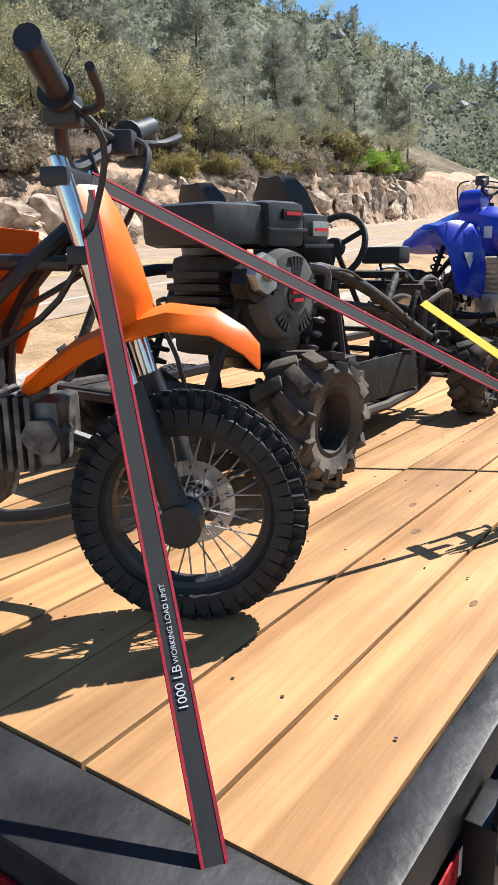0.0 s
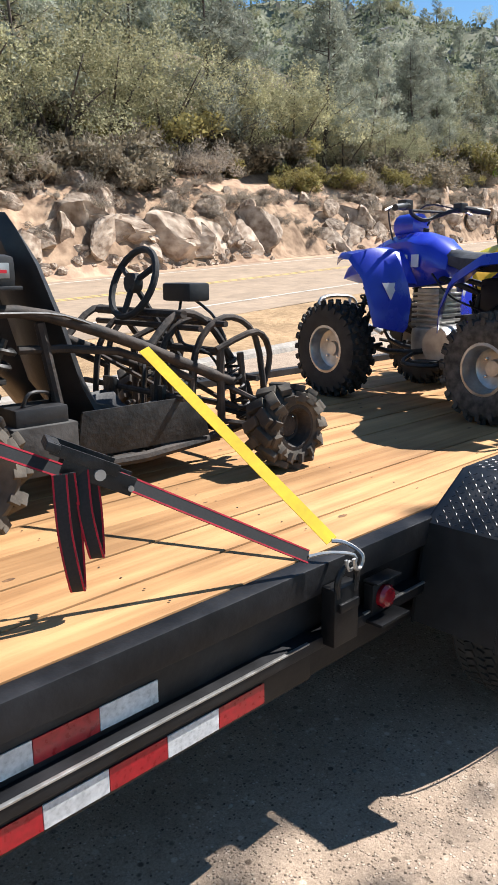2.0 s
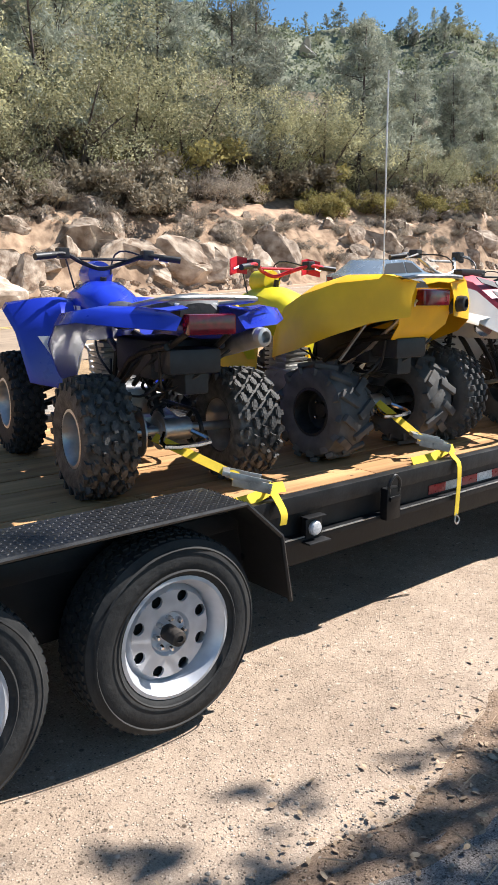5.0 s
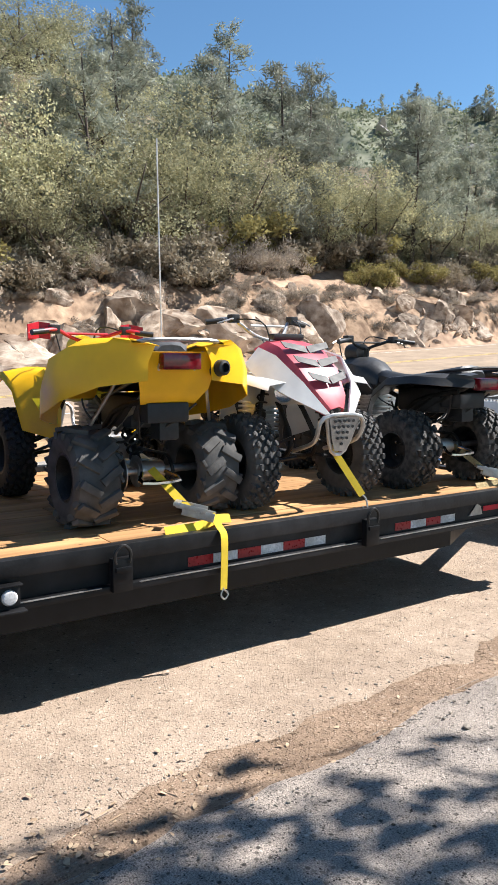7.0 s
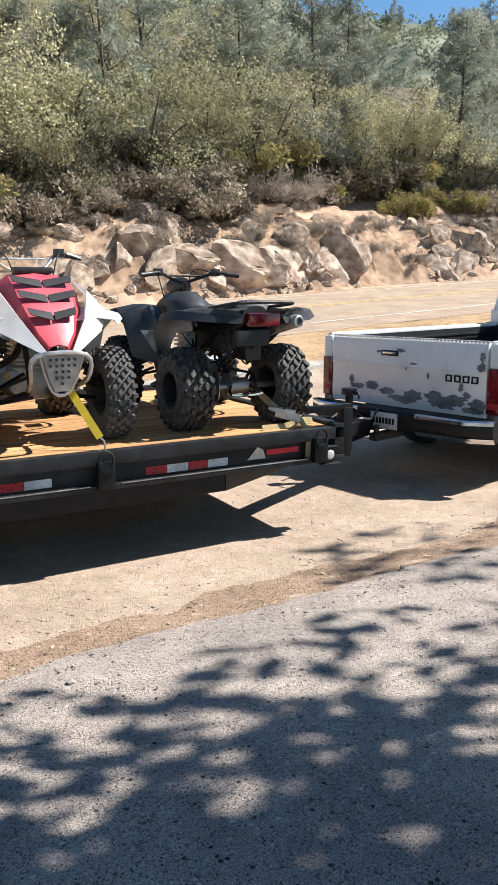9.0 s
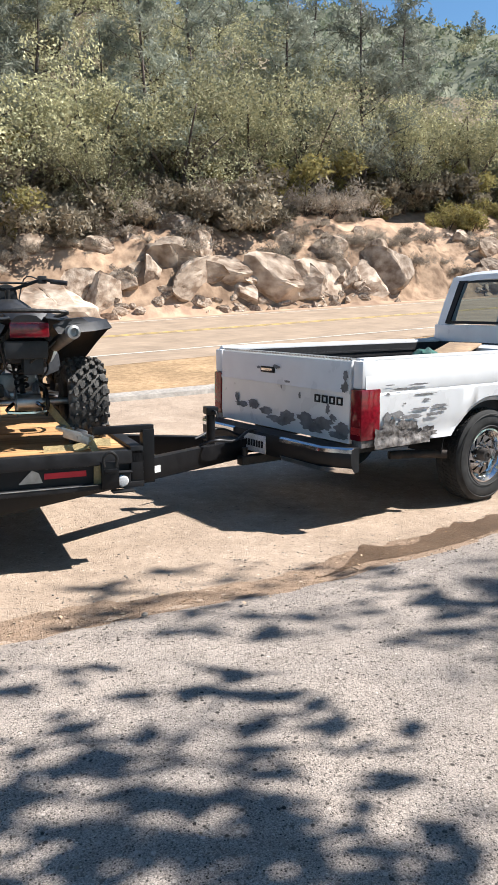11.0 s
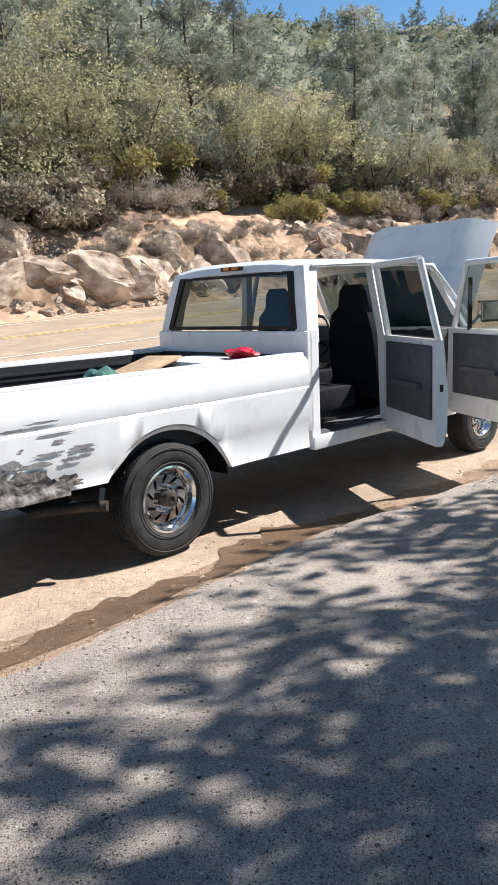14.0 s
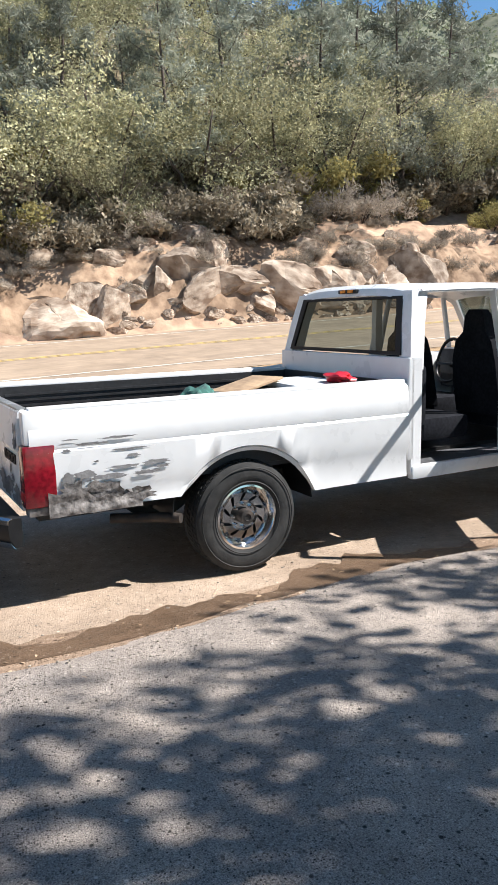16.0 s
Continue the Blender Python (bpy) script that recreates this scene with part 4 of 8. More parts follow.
bm = box(B(), -0.176, -0.165, 1.03, 1.22, 1.085, 1.135, 0.004)
hd = part("handle", bm, M_TRIM, gate)
part("lever", box(B(), -0.184, -0.174, 1.05, 1.20, 1.10, 1.122, 0.003), M_CHROME, hd)
# raised letters are drawn as plain bars
for k in range(4):
    y = 0.20 + k * 0.085
    bm = B()
    box(bm, -0.170, -0.158, y, y + 0.062, 0.90, 0.912)
    box(bm, -0.170, -0.158, y, y + 0.062, 0.948, 0.96)
    box(bm, -0.170, -0.158, y, y + 0.014, 0.90, 0.96)
    box(bm, -0.170, -0.158, y + 0.05, y + 0.062, 0.90, 0.96)
    part("emblem_bar", bm, M_TRIM, gate)


def peel(cx, cz, w, h, seed, plane):
    """An irregular flake-shaped patch of bare metal laid 2 mm proud of a panel."""
    r = random.Random(seed)
    bm = B()
    n = 26
    pts = []
    for i in range(n):
        a = 6.2832 * i / n
        k = 0.62 + 0.38 * r.random()
        k *= 1 + 0.35 * noise.noise(Vector((math.cos(a) * 2, math.sin(a) * 2, seed * 1.7)))
        pts.append((cx + w * k * math.cos(a), cz + h * k * math.sin(a)))
    vs = [bm.verts.new(plane(u, v)) for u, v in pts]
    c = bm.verts.new(plane(cx, cz))
    for i in range(n):
        bm.faces.new((c, vs[i], vs[(i + 1) % n]))
    return bm


on_gate = lambda y, z: (-0.1685 - 0.002 * (z > 1.0) * 3, y, z)
for i, (y, z, w, h) in enumerate(((0.20, 0.72, 0.10, 0.07), (0.42, 0.74, 0.15, 0.06), (0.62, 0.76, 0.12, 0.055), (0.55, 0.70, 0.18, 0.05), (0.86, 0.75, 0.13, 0.05), (0.95, 0.70, 0.2, 0.04), (1.15, 0.76, 0.11, 0.04), (1.33, 0.80, 0.10, 0.05), (1.5, 0.78, 0.12, 0.03), (1.58, 0.84, 0.04, 0.05),
                                   (0.36, 0.86, 0.025, 0.05), (0.70, 0.93, 0.02, 0.03), (0.17, 1.04, 0.05, 0.05), (0.16, 1.13, 0.03, 0.05), (0.94, 0.98, 0.012, 0.02), (1.25, 1.12, 0.04, 0.012), (0.30, 0.80, 0.05, 0.03), (1.0, 1.14, 0.06, 0.02), (0.24, 0.67, 0.14, 0.03), (0.85, 1.03, 0.05, 0.012))):
    part("bare_patch", peel(y, z, w, h, i, on_gate), M_PRIMER, gate)
# tail lamps
for y0, y1 in ((-0.004, 0.115), (TW - 0.115, TW + 0.004)):
    bm = box(B(), -0.165, 0.03, y0, y1, 0.655, 1.035, 0.014)
    lamp = part("tail_lamp", bm, M_RED_LENS, truck, "red ribbed tail lamp")
    part("reverse_lens", box(B(), -0.169, -0.10, y0 + 0.012, y1 - 0.012, 0.70, 0.755, 0.004), M_RED_REFL, lamp)
    bm = box(B(), -0.15, 0.0, y0 + 0.012, y1 - 0.002, 1.035, BED_T - 0.004, 0.02)
    part("corner_panel", bm, M_PAINT, truck)
    part("corner_panel", box(B(), -0.145, 0.0, y0 + 0.012, y1 - 0.002, 0.60, 0.655, 0.01), M_DENT, truck)
# scraped and dented corner on the near bed side
on_side = lambda x, z: (x, -0.0075 if z > 0.7 else 0.006, z)
for i, (x, z, w, h) in enumerate(((0.12, 0.72, 0.10, 0.09), (0.32, 0.70, 0.16, 0.10), (0.52, 0.66, 0.18, 0.06), (0.22, 0.64, 0.2, 0.05))):
    part("dent", peel(x, z, w, h, 40 + i, on_side), M_DENT, near_side, "crumpled bare metal where the corner was hit")
for i, (x, z, w, h) in enumerate(((0.10, 0.80, 0.05, 0.06), (0.20, 0.83, 0.08, 0.03), (0.36, 0.80, 0.14, 0.022), (0.46, 0.855, 0.12, 0.012), (0.60, 0.80, 0.10, 0.018), (0.66, 0.86, 0.11, 0.018), (0.25, 1.02, 0.14, 0.010), (0.42, 1.045, 0.16, 0.009), (0.50, 0.965, 0.13, 0.008), (0.10, 0.99, 0.03, 0.012), (0.52, 0.92, 0.05, 0.014), (0.28, 0.905, 0.02, 0.008), (0.72, 0.83, 0.06, 0.014), (0.12, 1.055, 0.06, 0.006))):
    part("bare_patch", peel(x, z, w, h, 60 + i, on_side), M_PRIMER, near_side)
bm = B()
rows = []
for i in range(23):
    x = -0.03 + 0.60 * i / 22
    row = []
    for j in range(9):
        f = j / 8
        top = 0.735 - 0.13 * max(0, i / 22 - 0.25) + 0.075 * noise.noise(Vector((x * 9, 2.0, 0)))
        z = 0.585 + (top - 0.585) * f
        fold = noise.noise(Vector((x * 11, z * 16, 3.0))) + 0.6 * noise.noise(Vector((x * 27, z * 33, 8.0)))
        row.append((x, -0.014 + 0.016 * fold * (0.3 + 0.7 * math.sin(math.pi * f)), z + 0.006 * noise.noise(Vector((x * 20, z * 20, 5)))))
    rows.append(row)
sheet(bm, rows, 0.003)
part("torn_panel", bm, M_DENT, near_side, "crumpled bare sheet metal at the corner")
# bumper
bm = B()
rows = []
for y in np.linspace(-0.03, TW + 0.03, 17):
    e = 0.10 * max(0, (abs(y - TW / 2) - 0.82)) / 0.16
    rows.append([(-0.38 + e, y, 0.62), (-0.40 + e, y, 0.58), (-0.395 + e, y, 0.50), (-0.36 + e, y, 0.44), (-0.20, y, 0.44), (-0.20, y, 0.62)])
loft(bm, rows)
bumper = part("bumper", bm, M_TRIM, truck, "step bumper with chrome face and black top pad")
bm = B()
for y0, y1 in ((-0.035, 0.66), (TW - 0.66, TW + 0.035)):
    rows, lips = [], []
    for y in np.linspace(y0, y1, 8):
        e = 0.10 * max(0, (abs(y - TW / 2) - 0.82)) / 0.16
        rows.append([(-0.395 + e, y, 0.475), (-0.385 + e, y, 0.455), (-0.366 + e, y, 0.432)])
        lips.append([(-0.380 + e, y, 0.624), (-0.402 + e, y, 0.612), (-0.404 + e, y, 0.585)])
    for strip in (rows, lips):
        bm = B()
        sheet(bm, strip, 0.004)
        part("chrome_lip", bm, M_CHROME, bumper, "bright chrome lip along the bumper edge")
bm = box(B(), -0.405, -0.395, 0.84, 1.14, 0.455, 0.60, 0.003)
plate = part("number_plate", bm, M_WHITE_REFL, bumper, "white number plate with unreadable dark marks")
bm = B()
for k in range(7):
    box(bm, -0.408, -0.405, 0.87 + k * 0.036, 0.894 + k * 0.036, 0.50, 0.555)
part("plate_marks", bm, M_TRIM, plate)
bm = box(B(), -0.55, -0.15, 0.95, 1.03, 0.36, 0.43, 0.006)
tube(bm, [(-0.50, 0.99, 0.42), (-0.50, 0.99, 0.50)], 0.025, 12, 1)
part("hitch", bm, M_DARK, truck)
# frame, axle, pipe, wheel houses
bm = B()
box(bm, 0.0, 5.8, 0.42, 0.52, 0.46, 0.60)
box(bm, 0.0, 5.8, TW - 0.52, TW - 0.42, 0.46, 0.60)
tube(bm, [(RW, 0.1, 0.385), (RW, TW - 0.1, 0.385)], 0.05, 10, 1)
tube(bm, [(FWX, 0.1, 0.385), (FWX, TW - 0.1, 0.385)], 0.05, 10, 1)
box(bm, 0.3, 5.9, 0.5, TW - 0.5, 0.50, 0.60)
part("chassis", bm, M_DARK, truck)
bm = B()
for cx in (RW, FWX):
    for y0, y1 in ((0.06, 0.42), (TW - 0.42, TW - 0.06)):
        rows = [[(cx + 0.56 * math.cos(a), y, 0.44 + 0.52 * math.sin(a)) for a in (math.pi * i / 14 for i in range(15))] for y in (y0, y1)]
        bm = B()
        sheet(bm, rows, 0.006)
        part("wheel_house", bm, M_TRIM, truck)
bm = tube(B(), [(0.45, 0.30, 0.44), (0.74, 0.16, 0.44), (0.86, 0.05, 0.44)], 0.035, 14, 3)
part("exhaust_pipe", bm, M_RUSTY, truck)

# cab
def mirror_y(pts):
    return [(x, TW - y, z) for x, y, z in pts]


CB = 2.70
ROOF = 1.935
bm = B()
# back wall below the window and the frame round it
box(bm, CB - 0.01, CB + 0.05, 0.03, TW - 0.03, 0.62, 1.36, 0.012)
wy0, wy1 = 0.16, TW - 0.16
for s in (0, 1):
    f = (lambda p: p) if s == 0 else (lambda p: (p[0], TW - p[1], p[2]))
    secs = [[f(p) for p in ((CB, 0.03, 1.30), (CB, 0.17, 1.30), (CB + 0.13, 0.17, 1.30), (CB + 0.13, 0.03, 1.30))],
            [f(p) for p in ((CB + 0.06, 0.10, 1.6), (CB + 0.06, 0.22, 1.6), (CB + 0.20, 0.22, 1.6), (CB + 0.20, 0.10, 1.6))],
            [f(p) for p in ((CB + 0.12, 0.165, 1.86), (CB + 0.12, 0.27, 1.86), (CB + 0.28, 0.27, 1.86), (CB + 0.28, 0.165, 1.86))]]
    loft(bm, secs)
part("cab_back", bm, M_PAINT, truck)
bm = B()
rows = []
for x, z in ((CB + 0.10, 1.83), (CB + 0.12, 1.89), (CB + 0.18, 1.925), (CB + 0.5, ROOF), (CB + 1.2, ROOF + 0.008), (CB + 1.75, ROOF), (CB + 1.98, 1.905), (CB + 2.08, 1.86)):
    rows.append([(x, y, z - 0.06 * (abs(y - TW / 2) / 0.82) ** 4) for y in np.linspace(0.165, TW - 0.165, 15)])
sheet(bm, rows, 0.03)
part("roof", bm, M_PAINT, truck, "white cab roof with rain gutters")
bm = tube(B(), [(CB + 0.2, 0.15, 1.855), (CB + 1.0, 0.14, 1.875), (CB + 1.8, 0.15, 1.865), (CB + 2.08, 0.16, 1.80), (CB + 2.55, 0.10, 1.38)], 0.014, 6, 4)
tube(bm, mirror_y([(CB + 0.2, 0.15, 1.855), (CB + 1.0, 0.14, 1.875), (CB + 1.8, 0.15, 1.865), (CB + 2.08, 0.16, 1.80), (CB + 2.55, 0.10, 1.38)]), 0.014, 6, 4)
part("gutter", bm, M_PAINT, truck)
bm = B()
rr = [[(CB + 0.005 + (z - 1.36) * 0.21, y, z) for y in (wy0 + (z - 1.36) * 0.22, wy1 - (z - 1.36) * 0.22)] for z in (1.37, 1.82)]
def ring_window(bm, a, inset, thick):
    outer = a
    c = sum((Vector(p) for p in a), Vector()) / 4
    inner = [Vector(p) + (c - Vector(p)).normalized() * inset for p in a]
    for i in range(4):
        j = (i + 1) % 4
        q = [Vector(outer[i]), Vector(outer[j]), inner[j], inner[i]]
        n = (q[1] - q[0]).cross(q[3] - q[0]).normalized() * thick
        vs = [bm.verts.new(p) for p in q] + [bm.verts.new(p + n) for p in q]
        for f in ((0, 1, 2, 3), (7, 6, 5, 4), (0, 4, 5, 1), (1, 5, 6, 2), (2, 6, 7, 3), (3, 7, 4, 0)):
            bm.faces.new([vs[k] for k in f])
corner = [rr[0][0], rr[0][1], rr[1][1], rr[1][0]]
ring_window(bm, corner, 0.07, 0.02)
win = part("rear_window", bm, M_TRIM, truck, "tinted rear window with black seal")
bm = B()
bm.faces.new([bm.verts.new((p[0] + 0.008, p[1], p[2])) for p in corner])
pane = part("pane", bm, M_GLASS, win)
pane.visible_shadow = False
bm = box(B(), CB + 0.085, CB + 0.12, TW / 2 - 0.13, TW / 2 + 0.13, 1.855, 1.89, 0.006)
cl = part("cargo_light", bm, M_TRIM, truck)
for dy in (-0.09, 0.02):
    part("lens", box(B(), CB + 0.075, CB + 0.09, TW / 2 + dy, TW / 2 + dy + 0.07, 1.86, 1.885, 0.004), M_AMBER, cl)
# pillars, sills, floor, cowl
for y in (0.0, TW - 0.09):
    part("sill", box(B(), CB + 0.03, 4.93, y + 0.015, y + 0.085, 0.46, 0.57, 0.015), M_PAINT, truck)
for s in (0, 1):
    f = (lambda p: p) if s == 0 else (lambda p: (p[0], TW - p[1], p[2]))
    bm = B()
    for a, b, w in (((CB + 0.02, 0.03, 0.5), (CB + 0.02, 0.03, 1.36), 0.10), ((3.77, 0.05, 0.52), (3.77, 0.07, 1.30), 0.10), ((3.77, 0.07, 1.30), (3.71, 0.16, 1.87), 0.08), ((4.87, 0.03, 0.50), (4.91, 0.04, 1.30), 0.09), ((5.19, 0.09, 1.30), (4.71, 0.19, 1.88), 0.07)):
        rows = [[f((p[0] + dx, p[1] + dy, p[2])) for dx, dy in ((0, 0), (w, 0), (w, 0.07), (0, 0.07))] for p in (a, b)]
        loft(bm, rows)
    part("door_pillar", bm, M_PAINT, truck)
bm = box(B(), CB + 0.04, 5.11, 0.06, TW - 0.06, 0.52, 0.57)
part("cab_floor", bm, M_INTERIOR, truck)
bm = B()
box(bm, 4.71, 5.16, 0.10, TW - 0.10, 0.95, 1.30, 0.03)
box(bm, 4.61, 4.81, 1.1, TW - 0.2, 1.1, 1.33, 0.03)
dash = part("dashboard", bm, M_INTERIOR, truck)
bm = tube(B(), [(4.46 + 0.05 * math.sin(a), 1.45 + 0.19 * math.cos(a), 1.22 + 0.18 * math.sin(a)) for a in (6.2832 * k / 20 for k in range(21))], 0.014, 8, 1)
tube(bm, [(4.47, 1.45, 1.22), (4.71, 1.45, 1.12)], 0.025, 8, 1)
tube(bm, [(4.46, 1.27, 1.22), (4.46, 1.63, 1.22)], 0.016, 6, 1)
part("steering_wheel", bm, M_PLASTIC, truck)
# windscreen
bm = B()
sheet(bm, [[(5.19, y, 1.30) for y in np.linspace(0.13, TW - 0.13, 9)], [(4.77, 0.22 + (TW - 0.44) * k / 8, 1.86) for k in range(9)]], 0.006)
pane = part("windscreen", bm, M_GLASS, truck)
pane.visible_shadow = False
bm = box(B(), 4.63, 4.66, TW / 2 - 0.12, TW / 2 + 0.10, 1.70, 1.78, 0.01)
part("inside_mirror", bm, M_ALU, truck)
# seats
def seat(x, y, w, back):
    bm = box(B(), x, x + 0.5, y, y + w, 0.72, 0.93, 0.06)
    rows = []
    for z, dx, k in ((0.85, 0.05, 1.0), (1.1, 0.0, 1.0), (1.3, -0.03, 0.96), (1.42, -0.05, 0.8), (1.50, -0.06, 0.5), (1.57, -0.065, 0.46), (1.64, -0.07, 0.42), (1.70, -0.075, 0.26)):
        c = y + w / 2
        rows.append([(x + dx, c - w / 2 * k, z), (x + dx - 0.13 * (0.5 + k / 2), c - w / 2 * k * 0.9, z), (x + dx - 0.15 * (0.5 + k / 2), c, z), (x + dx - 0.13 * (0.5 + k / 2), c + w / 2 * k * 0.9, z), (x + dx, c + w / 2 * k, z), (x + dx + 0.02, c, z)])
    loft(bm, rows)
    part("seat", bm, M_CLOTH, truck, "dark cloth seat with a tall rounded headrest")


seat(3.99, 0.20, 0.60, 0)
seat(3.99, 1.16, 0.60, 0)
bm = box(B(), 2.96, 3.46, 0.15, TW - 0.15, 0.72, 0.92, 0.05)
box(bm, 2.83, 2.99, 0.15, TW - 0.15, 0.85, 1.32, 0.05)
part("rear_bench", bm, M_CLOTH, truck)
# front end
bm = B()
for s in (0, 1):
    f = (lambda p: p) if s == 0 else (lambda p: (p[0], TW - p[1], p[2]))
    rows = []
    for x in [4.93, 4.99] + list(np.linspace(FWX - 0.5, FWX + 0.5, 17)) + [6.27, 6.21, 6.29]:
        cut = 0.46 * math.sqrt(max(0, 1 - ((x - FWX) / 0.5) ** 2)) if abs(x - FWX) < 0.5 else 0
        base = max(0.5, 0.40 + cut)
        rows.append([f((x, 0.02, base)), f((x, 0.0, base + 0.05)), f((x, 0.0, 0.98)), f((x, 0.02, 1.10)), f((x, 0.08, 1.20)), f((x, 0.24, 1.225))])
    sheet(bm, rows, 0.012)
part("front_wing", bm, M_PAINT, truck)
bm = B()
box(bm, 6.27, 6.35, 0.06, TW - 0.06, 0.80, 1.12, 0.02)
box(bm, 6.31, 6.45, -0.01, TW + 0.01, 0.50, 0.74, 0.03)
part("grille", bm, M_CHROME, truck)
bm = box(B(), 5.17, 6.27, 0.25, TW - 0.25, 0.62, 1.10, 0.05)
part("engine_bay", bm, M_TRIM, truck)
# bonnet, hinged up at the windscreen
bm = B()
rows = []
for x in np.linspace(0, 1.30, 8):
    rows.append([(x, y, 0.05 * math.sin(x / 1.30 * 2.2) - 0.10 * (abs(y - TW / 2) / 0.82) ** 6 + (0.025 if 0.35 < abs(y - TW / 2) < 0.6 else 0)) for y in np.linspace(0.14, TW - 0.14, 21)])
sheet(bm, rows, 0.025)
bmesh.ops.transform(bm, matrix=Matrix.Translation((5.23, 0, 1.24)) @ Matrix.Rotation(radians(-58), 4, 'Y'), verts=bm.verts[:])
part("bonnet", bm, M_PAINT, truck, "white bonnet raised wide open")


def door(x0, x1, hinge, angle, front):
    """A crew-cab door built closed along x, then swung about its front edge."""
    h = new("door")
    h.parent = truck
    bm = B()
    ol = [(x0, 0.56), (x1, 0.56), (x1, 1.30), (x0, 1.30)]
    secs = []
    for x in (x0, x0 + 0.02, x1 - 0.02, x1):
        secs.append([(x, 0.035, 0.50), (x, 0.0, 0.62), (x, -0.004, 0.98), (x, 0.006, 1.0), (x, 0.02, 1.2), (x, 0.035, 1.30), (x, 0.095, 1.30), (x, 0.095, 0.50)])
    loft(bm, secs)
    # window frame
    xs = (x0, x1)
    top0 = x0 + 0.05 if front else x0 + 0.12
    top1 = x1 - 0.42 if front else x1 - 0.03
    for a, b in (((x0 + 0.02, 0.06, 1.29), (top0, 0.17, 1.85)), ((top0, 0.17, 1.85), (top1, 0.17, 1.85)), ((top1, 0.17, 1.85), (x1 - 0.03, 0.06, 1.29))):
        tube(bm, [a, b], 0.03, 8, 1)
    body = bpy.data.meshes.new("door")
    bmesh.ops.recalc_face_normals(bm, faces=bm.faces)
    bm.to_mesh(body)
    bm.free()
    body.materials.append(M_PAINT)
    h.data = None
    ob = new("panel", body)
    ob.parent = h
    bm = box(B(), x0 + 0.06, x1 - 0.10, 0.093, 0.118, 0.70, 1.27, 0.012)
    box(bm, x0 + 0.2, x1 - 0.3, 0.115, 0.17, 0.93, 0.98, 0.015)
    tr = new("trim", bpy.data.meshes.new("trim"))
    bm.to_mesh(tr.data)
    bm.free()
    tr.data.materials.append(M_INTERIOR)
    tr.parent = h
    bm = B()
    bm.faces.new([bm.verts.new(p) for p in ((x0 + 0.03, 0.06, 1.29), (x1 - 0.04, 0.06, 1.29), (top1, 0.165, 1.84), (top0, 0.165, 1.84))])
    g = new("pane", bpy.data.meshes.new("pane"))
    bm.to_mesh(g.data)
    bm.free()
    g.data.materials.append(M_GLASS)
    g.visible_shadow = False
    g.parent = h
    bm = box(B(), x0 - 0.004, x0 + 0.004, 0.035, 0.065, 0.93, 0.985, 0.002)
    if front:
        box(bm, x1 - 0.36, x1 - 0.33, 0.07, 0.1, 1.29, 1.72)
        for k in range(6):
            box(bm, x0 - 0.003, x0 + 0.003, 0.03, 0.07, 0.74 + k * 0.018, 0.748 + k * 0.018)
    lt = new("latch", bpy.data.meshes.new("latch"))
    bm.to_mesh(lt.data)
    bm.free()
    lt.data.materials.append(M_TRIM)
    lt.parent = h
    if front:
        bm = box(B(), x1 - 0.32, x1 - 0.24, -0.26, -0.06, 1.33, 1.50, 0.015)
        tube(bm, [(x1 - 0.28, 0.03, 1.32), (x1 - 0.28, -0.1, 1.40)], 0.012, 6, 1)
        mi = new("mirror", bpy.data.meshes.new("mirror"))
        bm.to_mesh(mi.data)
        bm.free()
        mi.data.materials.append(M_CHROME)
        mi.parent = h
    h.matrix_basis = Matrix.Translation((x1 + 0.12, 0.03, 0)) @ Matrix.Rotation(radians(angle), 4, 'Z') @ Matrix.Translation((-x1 - 0.12, -0.03, 0))
    h["label"] = "white door standing open with grey inner trim"
    return h


door(CB + 0.08, 3.81, 0, 58, False)
door(3.83, 4.91, 0, 62, True)
# closed doors of the far side
bm = B()
for x0, x1 in ((CB + 0.08, 3.81), (3.83, 4.91)):
    box(bm, x0, x1, TW - 0.09, TW - 0.005, 0.52, 1.30, 0.02)
    tube(bm, [(x0 + 0.04, TW - 0.06, 1.29), (x0 + 0.1, TW - 0.17, 1.85), (x1 - 0.25 * (x0 > 3.6), TW - 0.17, 1.85), (x1 - 0.03, TW - 0.06, 1.29)], 0.03, 8, 1)
part("door", bm, M_PAINT, truck)

# the bed is a little longer and the cab taller than its plain outline
def stretch(co):
    co.x += 0.12 * step(2.0, 2.67, co.x)
    if co.x > 2.72:
        co.z += 0.085 * step(1.22, 1.42, co.z)


for child in truck.children_recursive:
    if child.type == 'MESH':
        for v in child.data.vertices:
            stretch(v.co)
FWX += 0.12
TWH = dict(label="chrome slotted truck wheel with worn black tyre", holes=10, hole=(0.011, 0.05), slot_tilt=0.55, rim_mat=M_CHROME, hub_r=0.055, bolts=8, deep=0.06, parent=truck)
w1 = road_wheel("wheel", pose(RW, 0.15, 0.375), 0.405, 0.24, 0.222, **TWH)
copy_thing(w1, pose(FWX, 0.15, 0.375))
copy_thing(w1, pose(RW, TW - 0.15, 0.375, 0, 0, 180))
copy_thing(w1, pose(FWX, TW - 0.15, 0.375, 0, 0, 180))


